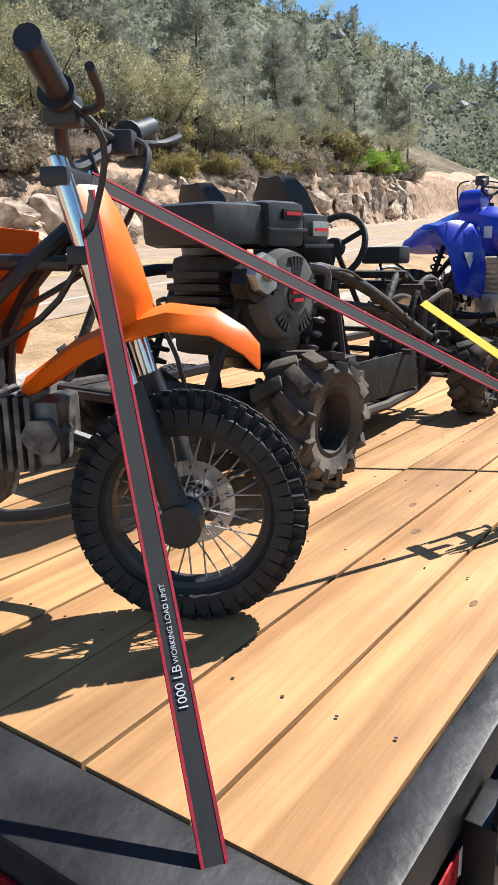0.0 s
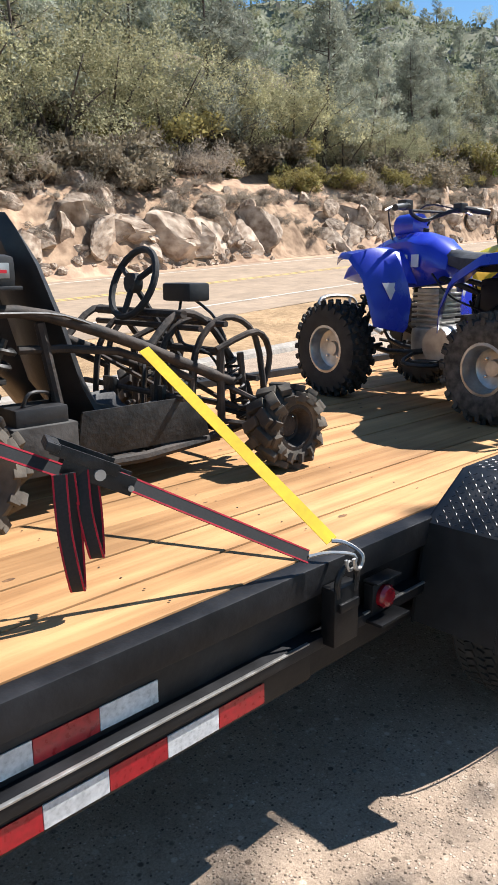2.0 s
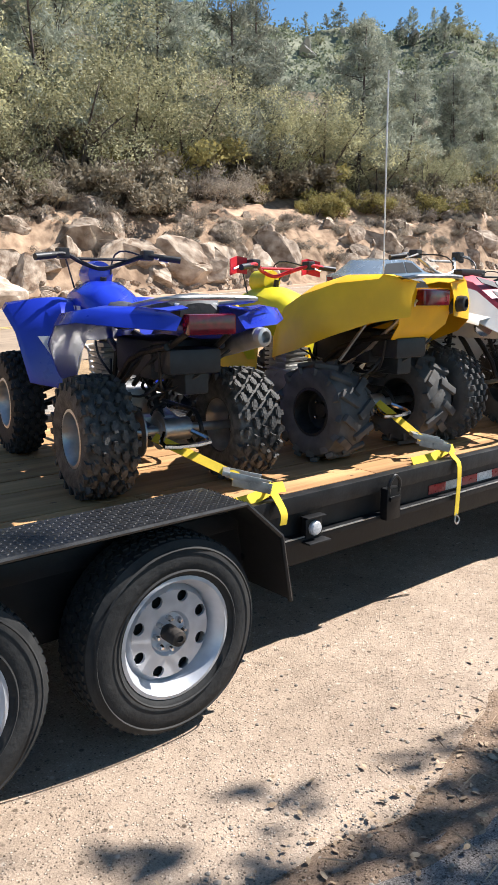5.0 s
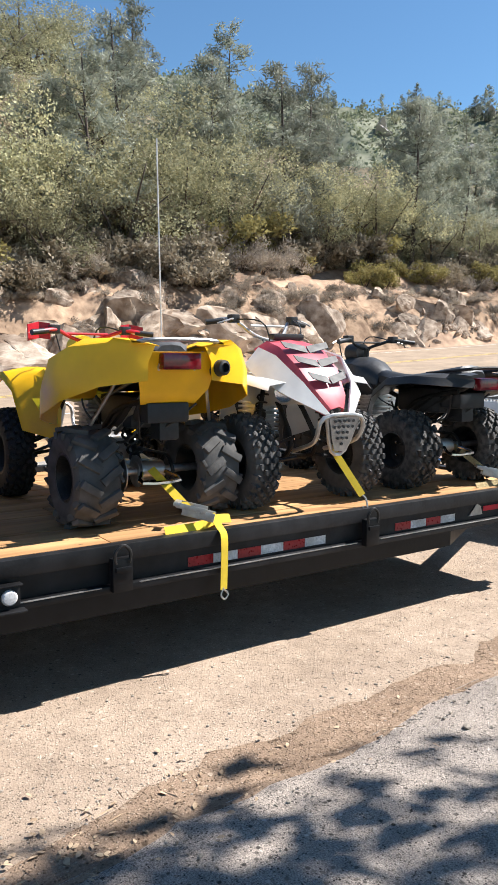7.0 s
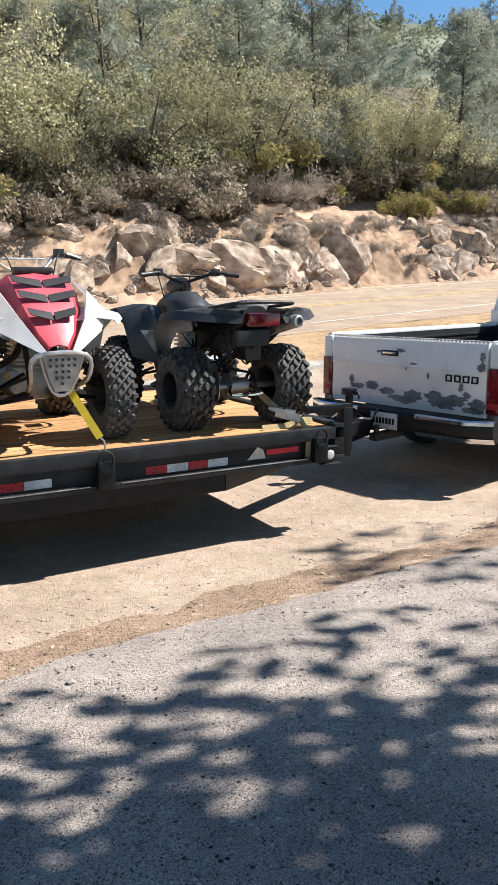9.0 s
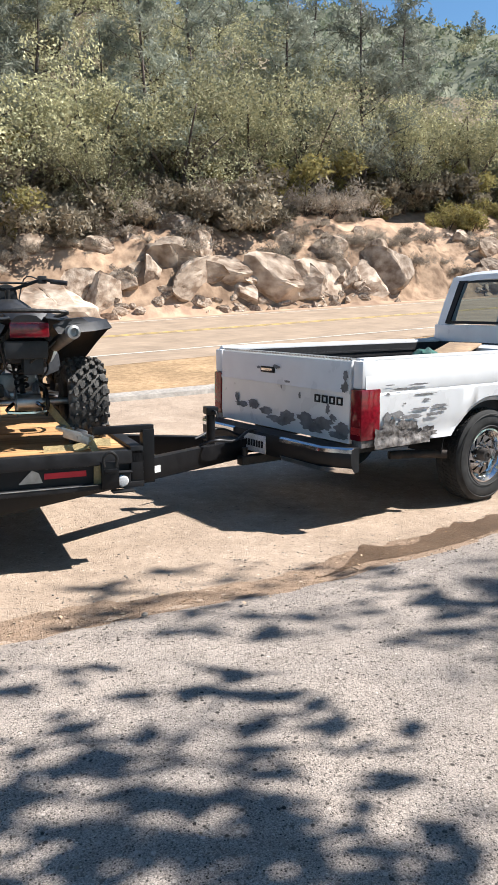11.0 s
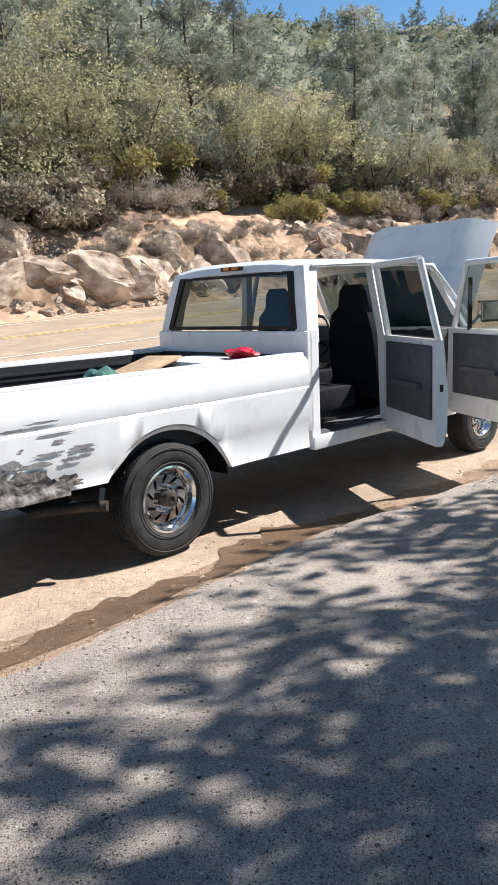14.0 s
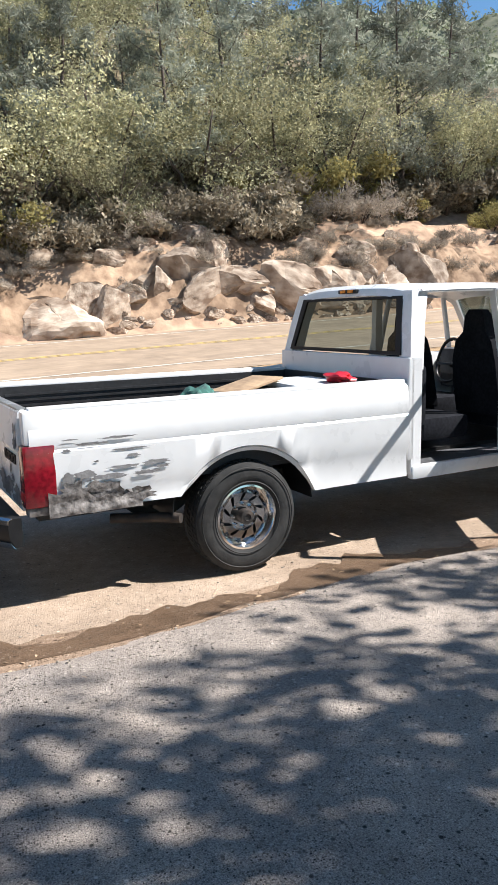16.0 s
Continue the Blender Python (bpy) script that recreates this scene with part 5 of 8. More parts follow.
# ---- all-terrain vehicles ----
def knobby(R, w, r_in, style, seed=0):
    bm = B()
    h = w / 2
    lathe(bm, [(r_in, -h * 0.72), (r_in + 0.01, -h * 0.86), (r_in + (R - r_in) * 0.5, -h), (R - 0.036, -h * 0.88), (R - 0.022, -h * 0.6), (R - 0.019, 0), (R - 0.022, h * 0.6), (R - 0.036, h * 0.88), (r_in + (R - r_in) * 0.5, h), (r_in + 0.01, h * 0.86), (r_in, h * 0.72)], 40)
    r = random.Random(seed)
    if style == "chevron":
        n = 13
        for k in range(n):
            for s in (-1, 1):
                a = 2 * math.pi * (k + (0.25 if s > 0 else -0.25)) / n
                m = Matrix.Rotation(-a, 4, 'Y') @ Matrix.Translation((R - 0.022, s * h * 0.44, 0)) @ Matrix.Rotation(radians(34 * s), 4, 'X')
                box(bm, -0.004, 0.021, -h * 0.52, h * 0.52, -0.021, 0.021, 0.005, m)
                m = Matrix.Rotation(-a, 4, 'Y') @ Matrix.Translation((R - 0.05, s * h * 0.93, -0.02 * s)) @ Matrix.Rotation(radians(28 * s), 4, 'X')
                box(bm, -0.016, 0.022, -0.009, 0.009, -0.022, 0.022, 0.003, m)
    else:
        n, rows = {"knob": (20, 5), "moto": (44, 5)}.get(style, (26, 5))
        for k in range(n):
            for j in range(rows):
                y = -h * 0.84 + 1.68 * h * (j + 0.5) / rows
                a = 2 * math.pi * (k + 0.5 * (j % 2)) / n
                drop = 0.016 * (abs(y) / h) ** 2
                m = Matrix.Rotation(-a, 4, 'Y') @ Matrix.Translation((R - 0.016 - drop, y, 0)) @ Matrix.Rotation(radians(r.uniform(-25, 25)), 4, 'X')
                kw = 0.84 * h / rows * (0.62 if style == "knob" else 0.74)
                kl = math.pi * R / n * (0.62 if style == "knob" else 0.5)
                box(bm, -0.010, 0.024, -kw * 0.62, kw * 0.62, -kl, kl, 0.0, m)
                box(bm, -0.010, 0.022, -kw * 1.12, kw * 1.12, -kl * 0.5, kl * 0.5, 0.0, m)
        for k in range(n):
            for s in (-1, 1):
                m = Matrix.Rotation(-2 * math.pi * k / n, 4, 'Y') @ Matrix.Translation((R - 0.042, s * h * 0.90, 0))
                box(bm, -0.014, 0.02, -0.010, 0.010, -0.012, 0.012, 0, m)
    return bm


def quad_wheel(parent, m, R, w, r_in, style, rubber, rim_mat, label="knobbly tyre"):
    wheel = new("wheel")
    wheel.parent, wheel.matrix_basis = parent, m
    part("tyre", knobby(R, w, r_in, style, int(R * 1000)), rubber, wheel, label)
    h = w / 2
    bm = lathe(B(), [(r_in + 0.002, -h * 0.74), (r_in + 0.008, -h * 0.84), (r_in - 0.006, -h * 0.86), (r_in - 0.018, -h * 0.6), (r_in - 0.022, -h * 0.15), (r_in - 0.03, -h * 0.10), (r_in * 0.62, -h * 0.06), (0.045, -h * 0.02), (0.04, -h * 0.22), (0, -h * 0.24)], 32)
    lathe(bm, [(r_in + 0.004, h * 0.8), (r_in - 0.02, h * 0.5), (r_in - 0.024, -h * 0.1)], 32)
    part("rim", bm, rim_mat, wheel)
    for k in range(4):
        a = 2 * math.pi * (k + 0.5) / 4
        part("lug_nut", lathe(B(), [(0.009, 0), (0.009, -h * 0.16), (0, -h * 0.2)], 6, Matrix.Translation((r_in * 0.5 * math.cos(a), -h * 0.03, r_in * 0.5 * math.sin(a)))), M_CHROME, wheel)
    return wheel


def handlebar(t, x, z, width, rise, bar_mat, grip_mat, guard=None, pull=-0.12):
    h = width / 2
    bm = tube(B(), [(x + pull, -h, z + rise - 0.02), (x + pull * 0.6, -h * 0.62, z + rise), (x + 0.01, -h * 0.30, z + 0.03), (x + 0.02, 0, z), (x + 0.01, h * 0.30, z + 0.03), (x + pull * 0.6, h * 0.62, z + rise), (x + pull, h, z + rise - 0.02)], 0.012, 8, 5)
    tube(bm, [(x, -h * 0.36, z + rise * 0.7), (x, h * 0.36, z + rise * 0.7)], 0.008, 8, 1)
    bar = part("handlebar", bm, bar_mat, t)
    for s in (-1, 1):
        bm = tube(B(), [(x + pull * 0.72, s * h * 0.76, z + rise - 0.008), (x + pull * 1.05, s * (h + 0.02), z + rise - 0.022)], 0.018, 10, 1)
        part("grip", bm, grip_mat, bar)
        bm = tube(B(), [(x + pull * 0.5, s * h * 0.66, z + rise), (x + pull * 0.5 + 0.06, s * h * 0.72, z + rise), (x + pull * 0.6 + 0.05, s * h * 0.98, z + rise - 0.03)], 0.006, 6, 3)
        part("lever", bm, M_ALU, bar)
        bm = box(B(), x + pull * 0.5 - 0.02, x + pull * 0.5 + 0.045, s * h * 0.62 - 0.03, s * h * 0.62 + 0.03, z + rise - 0.025, z + rise + 0.03, 0.008)
        part("switch_box", bm, M_PLASTIC, bar)
        if guard:
            bm = B()
            sheet(bm, [[(x + pull * 0.5 + 0.06 + d, s * y, z + rise + dz) for y, dz, d in ((h * 0.62, 0.04 - k, 0.02), (h * 0.8, 0.05 - k, 0.04), (h * 1.02, 0.03 - k, 0.0))] for k in (0, 0.10)], 0.006)
            part("guard", bm, guard, bar)
    bm = tube(B(), [(x + 0.02, -0.05, z), (x + 0.10, -0.08, z - 0.10), (x + 0.12, -0.1, z - 0.3)], 0.006, 6, 4)
    tube(bm, [(x - 0.02, h * 0.6, z + rise), (x + 0.16, h * 0.4, z + 0.05), (x + 0.14, 0.08, z - 0.25)], 0.005, 6, 5)
    tube(bm, [(x - 0.02, -h * 0.6, z + rise), (x + 0.17, -h * 0.35, z + 0.08), (x + 0.14, -0.06, z - 0.25)], 0.005, 6, 5)
    part("cable_loom", bm, M_PLASTIC, t)


def quad(m, label, body, accent, seat_mat, tail_mat, rubber_r=M_KNOB, rubber_f=M_RUBBER, style_r="knob", style_f="block", rim=M_ALU, track_r=0.98, track_f=1.0, Rr=0.272, Rf=0.285, wr=0.25, wf=0.18, base=1.14, tail_up=0.0, guard=None, bar=M_DARK, flare=0.0, grab=M_ALU, inner=None, lift=0.0, scoop=False, wide=False, bar_up=0.0):
    """Local: x ahead from the rear axle, y left, z up from the deck."""
    t = thing("quad_bike", m, label, "quad bike", "quad bikes on the trailer")
    inner = inner or body
    for s in (-1, 1):
        turn = pose(0, 0, 0) if s < 0 else Matrix.Rotation(math.pi, 4, 'Z')
        quad_wheel(t, Matrix.Translation((0, s * (track_r / 2 - wr / 2), Rr)) @ turn, Rr, wr, 0.125, style_r, rubber_r, rim)
        quad_wheel(t, Matrix.Translation((base, s * (track_f / 2 - wf / 2), Rf)) @ turn, Rf, wf, 0.135, style_f, rubber_f, rim)
    bm = tube(B(), [(0, -track_r / 2 + 0.1, Rr), (0, track_r / 2 - 0.1, Rr)], 0.022, 10, 1)
    lathe(bm, [(0.0, -0.05), (0.09, -0.05), (0.09, -0.044), (0, -0.044)], 24, Matrix.Translation((0, 0.10, Rr)))
    lathe(bm, [(0.0, -0.10), (0.055, -0.10), (0.055, 0.06), (0, 0.06)], 20, Matrix.Translation((0, 0, Rr)))
    part("rear_axle", bm, M_ALU, t)
    bm = B()
    for s in (-1, 1):
        tube(bm, [(0.02, s * 0.08, Rr), (0.42, s * 0.12, Rr + 0.06)], 0.026, 8, 1)
    box(bm, 0.1, 0.2, -0.08, 0.08, Rr - 0.01, Rr + 0.05, 0.01)
    part("swing_arm", bm, M_ALU, t)
    bm = B()
    for s in (-1, 1):
        tube(bm, [(-0.28, s * 0.13, 0.68), (0.1, s * 0.14, 0.60), (0.45, s * 0.15, 0.34), (0.95, s * 0.12, 0.26), (1.2, s * 0.10, 0.36), (1.0, s * 0.08, 0.66), (0.82, s * 0.05, 0.74), (0.3, s * 0.12, 0.62)], 0.017, 8, 3)
        tube(bm, [(0.35, s * 0.15, 0.30), (0.3, s * 0.13, 0.62)], 0.014, 6, 1)
        tube(bm, [(-0.05, s * 0.13, 0.63), (0.42, s * 0.15, 0.36)], 0.014, 6, 1)
    part("frame", bm, M_DARK, t)
    bm = box(B(), 0.42, 0.78, -0.13, 0.13, 0.22, 0.42, 0.03)
    lathe(bm, [(0, -0.17), (0.10, -0.17), (0.11, -0.12), (0.11, 0.12), (0.10, 0.17), (0, 0.17)], 20, Matrix.Translation((0.55, 0, 0.33)))
    for k in range(7):
        box(bm, 0.60, 0.80, -0.10, 0.10, 0.42 + k * 0.03, 0.437 + k * 0.03, 0.004)
    box(bm, 0.62, 0.78, -0.08, 0.08, 0.40, 0.64, 0.01)
    part("engine", bm, M_ALU, t)
    bm = tube(B(), [(0.76, -0.05, 0.58), (0.92, -0.12, 0.52), (0.8, -0.22, 0.45), (0.4, -0.2, 0.50), (0.05, -0.18, 0.60), (-0.05, -0.17, 0.63)], 0.022, 8, 4)
    part("exhaust", bm, M_RUSTY, t)
    tz = tail_up
    bm = tube(B(), [(-0.02, -0.20, 0.63 + tz), (-0.42, -0.24, 0.72 + tz)], 0.043, 16, 1)
    lathe(bm, [(0.043, 0), (0.04, 0.03), (0.026, 0.035), (0.024, -0.02), (0, -0.02)], 16, Matrix.Translation((-0.42, -0.24, 0.72 + tz)) @ Matrix.Rotation(radians(102), 4, 'Z'))
    part("silencer", bm, M_PLASTIC if scoop else M_ALU, t, "blackened silencer" if scoop else "dented aluminium silencer")
    for s in (-1, 1):
        bm = B()
        coil(bm, (base - 0.04, s * 0.32, 0.34), (base - 0.10, s * 0.20, 0.68), 0.032, 0.007, 7)
        tube(bm, [(base - 0.04, s * 0.33, 0.30), (base - 0.11, s * 0.19, 0.72)], 0.016, 8, 1)
        part("shock", bm, M_DARK, t, "coil-over shock")
        bm = B()
        for xx, zz in ((0.12, 0.02), (-0.10, 0.02), (0.08, 0.14), (-0.08, 0.14)):
            tube(bm, [(base + xx, s * 0.10, 0.28 + zz), (base, s * (track_f / 2 - wf - 0.01), Rf - 0.04 + zz * 0.6)], 0.012, 6, 1)
        part("suspension_arm", bm, M_DARK, t)
        bm = tube(B(), [(0.38, s * 0.16, 0.27), (0.42, s * 0.34, 0.24), (0.62, s * 0.36, 0.24), (0.72, s * 0.16, 0.27)], 0.012, 6, 3)
        box(bm, 0.46, 0.60, s * 0.27 - 0.05, s * 0.27 + 0.05, 0.235, 0.255, 0.004)
        part("foot_peg", bm, M_DARK, t)
    bm = B()
    coil(bm, (0.10, 0, 0.34), (0.34, 0, 0.62), 0.04, 0.009, 7)
    tube(bm, [(0.08, 0, 0.32), (0.36, 0, 0.64)], 0.018, 8, 1)
    part("shock", bm, M_PLASTIC, t)
    bm = box(B(), -0.12, 0.30, -0.14, 0.14, 0.52, 0.70, 0.03)
    part("air_box", bm, M_PLASTIC, t)
    bm = box(B(), 0.02, 0.16, 0.12, 0.19, Rr + 0.03, Rr + 0.11, 0.012)
    tube(bm, [(0.08, 0.16, Rr + 0.1), (0.2, 0.2, 0.52), (0.5, 0.16, 0.62), (0.8, 0.06, 0.86)], 0.006, 6, 5)
    part("brake_caliper", bm, M_DARK, t)
    bm = lathe(B(), [(0.062, -0.004), (0.115, -0.004), (0.115, 0.004), (0.062, 0.004)], 28, Matrix.Translation((0, 0.16, Rr)), True)
    part("brake_disc", bm, M_ALU, t)
    bm = tube(B(), [(0.09, -0.13, Rr), (0.0, -0.13, Rr + 0.085), (-0.085, -0.13, Rr), (0.0, -0.13, Rr - 0.085), (0.09, -0.13, Rr)], 0.012, 6, 5, 1.0)
    tube(bm, [(0.0, -0.13, Rr + 0.085), (0.5, -0.13, 0.36)], 0.010, 6, 1)
    tube(bm, [(0.0, -0.13, Rr - 0.085), (0.5, -0.13, 0.30)], 0.010, 6, 1)
    part("chain", bm, M_DARK, t)
    bm = box(B(), -0.30, -0.12, -0.12, 0.13, 0.56, 0.67, 0.02)
    box(bm, -0.22, -0.08, -0.10, 0.02, 0.46, 0.57, 0.015)
    part("battery_box", bm, M_PLASTIC, t)
    for k, (y0, y1) in enumerate(((-0.16, 0.05), (0.15, -0.04), (0.02, 0.18), (-0.08, -0.19))):
        bm = tube(B(), [(-0.30 + 0.06 * k, y0, 0.66), (-0.20 + 0.05 * k, (y0 + y1) / 2 + 0.05, 0.52 - 0.03 * k), (0.05 + 0.08 * k, y1, 0.46), (0.35, y1 * 0.8, 0.58)], 0.007, 6, 5)
        part("hose", bm, M_PLASTIC, t)
    bm = B()
    for s in (-1, 1):
        tube(bm, [(-0.40, s * 0.10, 0.74 + tail_up), (-0.10, s * 0.13, 0.60), (0.12, s * 0.12, 0.48)], 0.013, 8, 2)
        tube(bm, [(-0.30, s * 0.12, 0.70 + tail_up), (0.28, s * 0.13, 0.66)], 0.011, 8, 1)
    part("subframe", bm, M_ALU if scoop else M_DARK, t)
    # seat
    bm = B()
    rows = []
    for x, w, z, dz in ((-0.32, 0.09, 0.80 + tz, 0.04), (-0.26, 0.13, 0.84 + tz * .9, 0.07), (0.0, 0.15, 0.80 + tz * .5, 0.08), (0.25, 0.14, 0.765, 0.08), (0.45, 0.11, 0.775, 0.08), (0.60, 0.08, 0.80, 0.06), (0.66, 0.06, 0.80, 0.03)):
        rows.append([(x, -w, z - dz), (x, -w * 0.96, z - 0.015), (x, -w * 0.6, z + 0.012), (x, 0, z + 0.018), (x, w * 0.6, z + 0.012), (x, w * 0.96, z - 0.015), (x, w, z - dz)])
    loft(bm, rows)
    part("seat", bm, seat_mat, t, "narrow vinyl seat")
    # rear fenders
    bm = B()
    f = flare
    rows = []
    for x, zc, ze, yo in ((-0.42, 0.80, 0.76, 0.16), (-0.36, 0.81, 0.775, 0.36 + f), (-0.20, 0.80, 0.79, 0.50 + f), (0.02, 0.77, 0.77, 0.52 + f), (0.20, 0.74, 0.68, 0.50), (0.34, 0.70, 0.54, 0.42), (0.42, 0.64, 0.42, 0.33)):
        z1, z2 = zc + tz * (0.45 - x) * 1.2, ze + tz * (0.45 - x) * 1.3
        rows.append([(x, 0.10, z1), (x, 0.18, z1 - 0.01), (x, 0.24, z1 - 0.01), (x, 0.24 + (yo - 0.24) * 0.5, (z1 + z2) / 2 + 0.012), (x, yo - 0.03, z2), (x - 0.01, yo, z2 - 0.05)])
        if scoop:
            k = math.sin(math.pi * min(max((x + 0.44) / 0.86, 0), 1)) ** 0.6
            rows[-1] = [(x, 0.12, z1 + 0.02 * k), (x, 0.18, z1 + 0.06 * k), (x, 0.26, z1 + 0.085 * k), (x, 0.26 + (yo - 0.26) * 0.6, z1 + 0.085 * k), (x, yo - 0.02, z1 + 0.035 * k), (x, yo + 0.02, z1 - 0.07 - 0.02 * k), (x, yo + 0.025, z1 - 0.15 - 0.10 * k)]
    sheet(bm, rows, 0.005)
    part("rear_fender", bm, body, t)
    bm = B()
    sheet(bm, [[(x, -y, z) for x, y, z in r] for r in rows], 0.005)
    part("rear_fender", bm, body, t)
    # tank and nose
    bm = B()
    rows = []
    for x, w, zt, zb in ((0.56, 0.10, 0.80, 0.66), (0.66, 0.15, 0.87, 0.62), (0.80, 0.17, 0.91, 0.60), (0.95, 0.16, 0.90, 0.60), (1.08, 0.14, 0.86, 0.62), (1.28, 0.12, 0.78, 0.62), (1.42, 0.07, 0.71, 0.64)):
        rows.append([(x, -w, (zt + zb) / 2 - 0.03), (x, -w * 0.92, zt - 0.05), (x, -w * 0.5, zt), (x, 0, zt + 0.008), (x, w * 0.5, zt), (x, w * 0.92, zt - 0.05), (x, w, (zt + zb) / 2 - 0.03), (x, w * 0.6, zb), (x, -w * 0.6, zb)])
    loft(bm, rows)
    part("tank_cover", bm, inner, t)
    for s in (-1, 1):
        bm = B()
        rows = []
        for x, yi, yo, zi, zo in ((0.70, 0.17, 0.26, 0.62, 0.38), (0.77, 0.17, 0.43, 0.74, 0.42), (0.82, 0.16, 0.48, 0.80, 0.68), (0.89, 0.15, 0.52, 0.82, 0.79), (1.00, 0.13, 0.50, 0.80, 0.80), (1.14, 0.11, 0.38, 0.76, 0.765)) if wide else ((0.74, 0.17, 0.24, 0.66, 0.40), (0.84, 0.17, 0.42, 0.74, 0.46), (0.94, 0.16, 0.45, 0.80, 0.70), (1.08, 0.15, 0.48, 0.81, 0.79), (1.24, 0.13, 0.47, 0.78, 0.78), (1.36, 0.10, 0.40, 0.74, 0.745)):
            rows.append([(x, s * yi, zi), (x, s * (yi + 0.08), zi + 0.01), (x, s * (yi + yo) / 2, (zi + zo) / 2 + 0.02), (x, s * (yo - 0.02), zo), (x + 0.01, s * yo, zo - 0.03)])
        sheet(bm, rows, 0.005)
        fe = part("front_fender", bm, body, t)
        bm = B()
        sheet(bm, [[(x - 0.012, s * (y), z) for x, y, z in r] for r in (((0.775, 0.25, 0.63), (0.785, 0.38, 0.63)), ((0.762, 0.22, 0.47), (0.768, 0.28, 0.47)))], 0.004)
        part("decal", bm, accent, fe)
    bm = lathe(B(), [(0, -0.08), (0.07, -0.075), (0.075, 0), (0.07, 0.075), (0, 0.08)], 16, pose(0.92, 0, 0.95, 0, 20, 90))
    part("headlamp_pod", bm, inner, t)
    # tail
    bm = box(B(), -0.445, -0.38, -0.11, 0.11, 0.69 + tz, 0.775 + tz, 0.012)
    part("tail_lamp", bm, tail_mat, t, "red plastic tail lamp")
    bm = tube(B(), [(-0.05, -0.20, 0.80 + tz), (-0.40, -0.22, 0.83 + tz), (-0.46, -0.12, 0.84 + tz), (-0.46, 0.12, 0.84 + tz), (-0.40, 0.22, 0.83 + tz), (-0.05, 0.20, 0.80 + tz)], 0.011, 8, 4)
    part("grab_bar", bm, grab, t)
    bm = tube(B(), [(1.25, -0.12, 0.34), (1.50, -0.16, 0.42), (1.56, -0.14, 0.56), (1.56, 0.14, 0.56), (1.50, 0.16, 0.42), (1.25, 0.12, 0.34)], 0.014, 8, 4)
    tube(bm, [(1.56, -0.12, 0.56), (1.52, -0.05, 0.36), (1.52, 0.05, 0.36), (1.56, 0.12, 0.56)], 0.012, 8, 3)
    part("front_bumper", bm, M_ALU, t)
    bm = tube(B(), [(0.86, 0, 0.60), (0.80, 0, 0.98)], 0.018, 8, 1)
    part("steering_stem", bm, M_DARK, t)
    handlebar(t, 0.80, 0.98 + bar_up * 0.4, 0.76, 0.07 + bar_up * 0.6, bar, M_PLASTIC, guard)
    bm = tube(B(), [(-0.12, -0.06, 0.28), (-0.22, -0.10, 0.24), (-0.22, 0.12, 0.24), (-0.12, 0.08, 0.28)], 0.012, 6, 3)
    part("skid_bar", bm, M_CHROME, t)
    for o in t.children:
        if o.name.split(".")[0] in ("seat", "rear_fender", "tank_cover", "front_fender", "headlamp_pod", "tail_lamp", "grab_bar", "handlebar", "cable_loom"):
            o.location.z += lift
    return t


def upright(x, y, heading):
    return Matrix.Translation((x, y, DECK)) @ Matrix.Rotation(radians(heading), 4, 'Z')


blue = quad(upright(7.145, 0.50, 80), "blue sport quad bike with white decals on the deck", M_BLUE, M_WHITE, M_SEAT, M_RED_LENS, rim=M_ALU, grab=M_ALU, base=1.13, lift=0.045, wide=True)
bm = box(B(), -0.30, -0.06, -0.10, 0.10, 0.845, 0.862, 0.006)
part("seat_pad", bm, M_WHITE, blue, "pale seat patch with worn lettering bars")
bm = B()
for k in range(6):
    box(bm, -0.24, -0.20, -0.075 + k * 0.026, -0.057 + k * 0.026, 0.8615, 0.8635)
part("worn_marks", bm, M_TRIM, blue)
for s in (-1, 1):
    bm = B()
    for k in range(3):
        sheet(bm, [[(0.70 + k * 0.085 + d, s * 0.172, 0.83 - 0.035 * e) for d in (0, 0.055)] for e in (0, 1, 2)], 0.003)
    part("decal", bm, M_WHITE, blue)

yellow = quad(upright(8.50, 0.43, 89), "amber-yellow quad bike with tall flared rear fenders", M_YELLOW, M_LEMON, M_SEAT, M_RED_LENS, rubber_r=M_RUBBER_GREY, style_r="chevron", rim=M_DARK, tail_up=0.13, guard=M_RED, bar=M_RED, flare=0.03, grab=M_ALU, inner=M_LEMON, lift=0.02, scoop=True)
bm = B()
tube(bm, [(-0.30, 0.20, 0.93), (-0.1, 0.36, 0.55)], 0.010, 6, 1)
tube(bm, [(-0.30, -0.20, 0.93), (-0.1, -0.36, 0.55)], 0.010, 6, 1)
part("fender_strut", bm, M_ALU, yellow)
bm = B()
sheet(bm, [[(-0.40, y, 0.93) for y in (-0.24, 0, 0.24)], [(-0.36, y, 0.74) for y in (-0.20, 0, 0.20)], [(-0.28, y, 0.66) for y in (-0.16, 0, 0.16)]], 0.005)
part("mud_guard", bm, M_YELLOW, yellow)
bm = tube(B(), [(0.03, -0.13, 0.80), (0.035, -0.11, 2.09)], 0.0045, 6, 1)
part("flag_whip", bm, M_WHITE, yellow, "thin white flag whip standing upright")

white = quad(upright(9.56, 1.50, -91), "white quad bike with faded red nose grille facing out", M_WHITE, M_WHITE, M_SEAT, M_RED_LENS, rubber_f=M_RUBBER_GREY, rim=M_DARK, bar=M_ALU, bar_up=0.10)
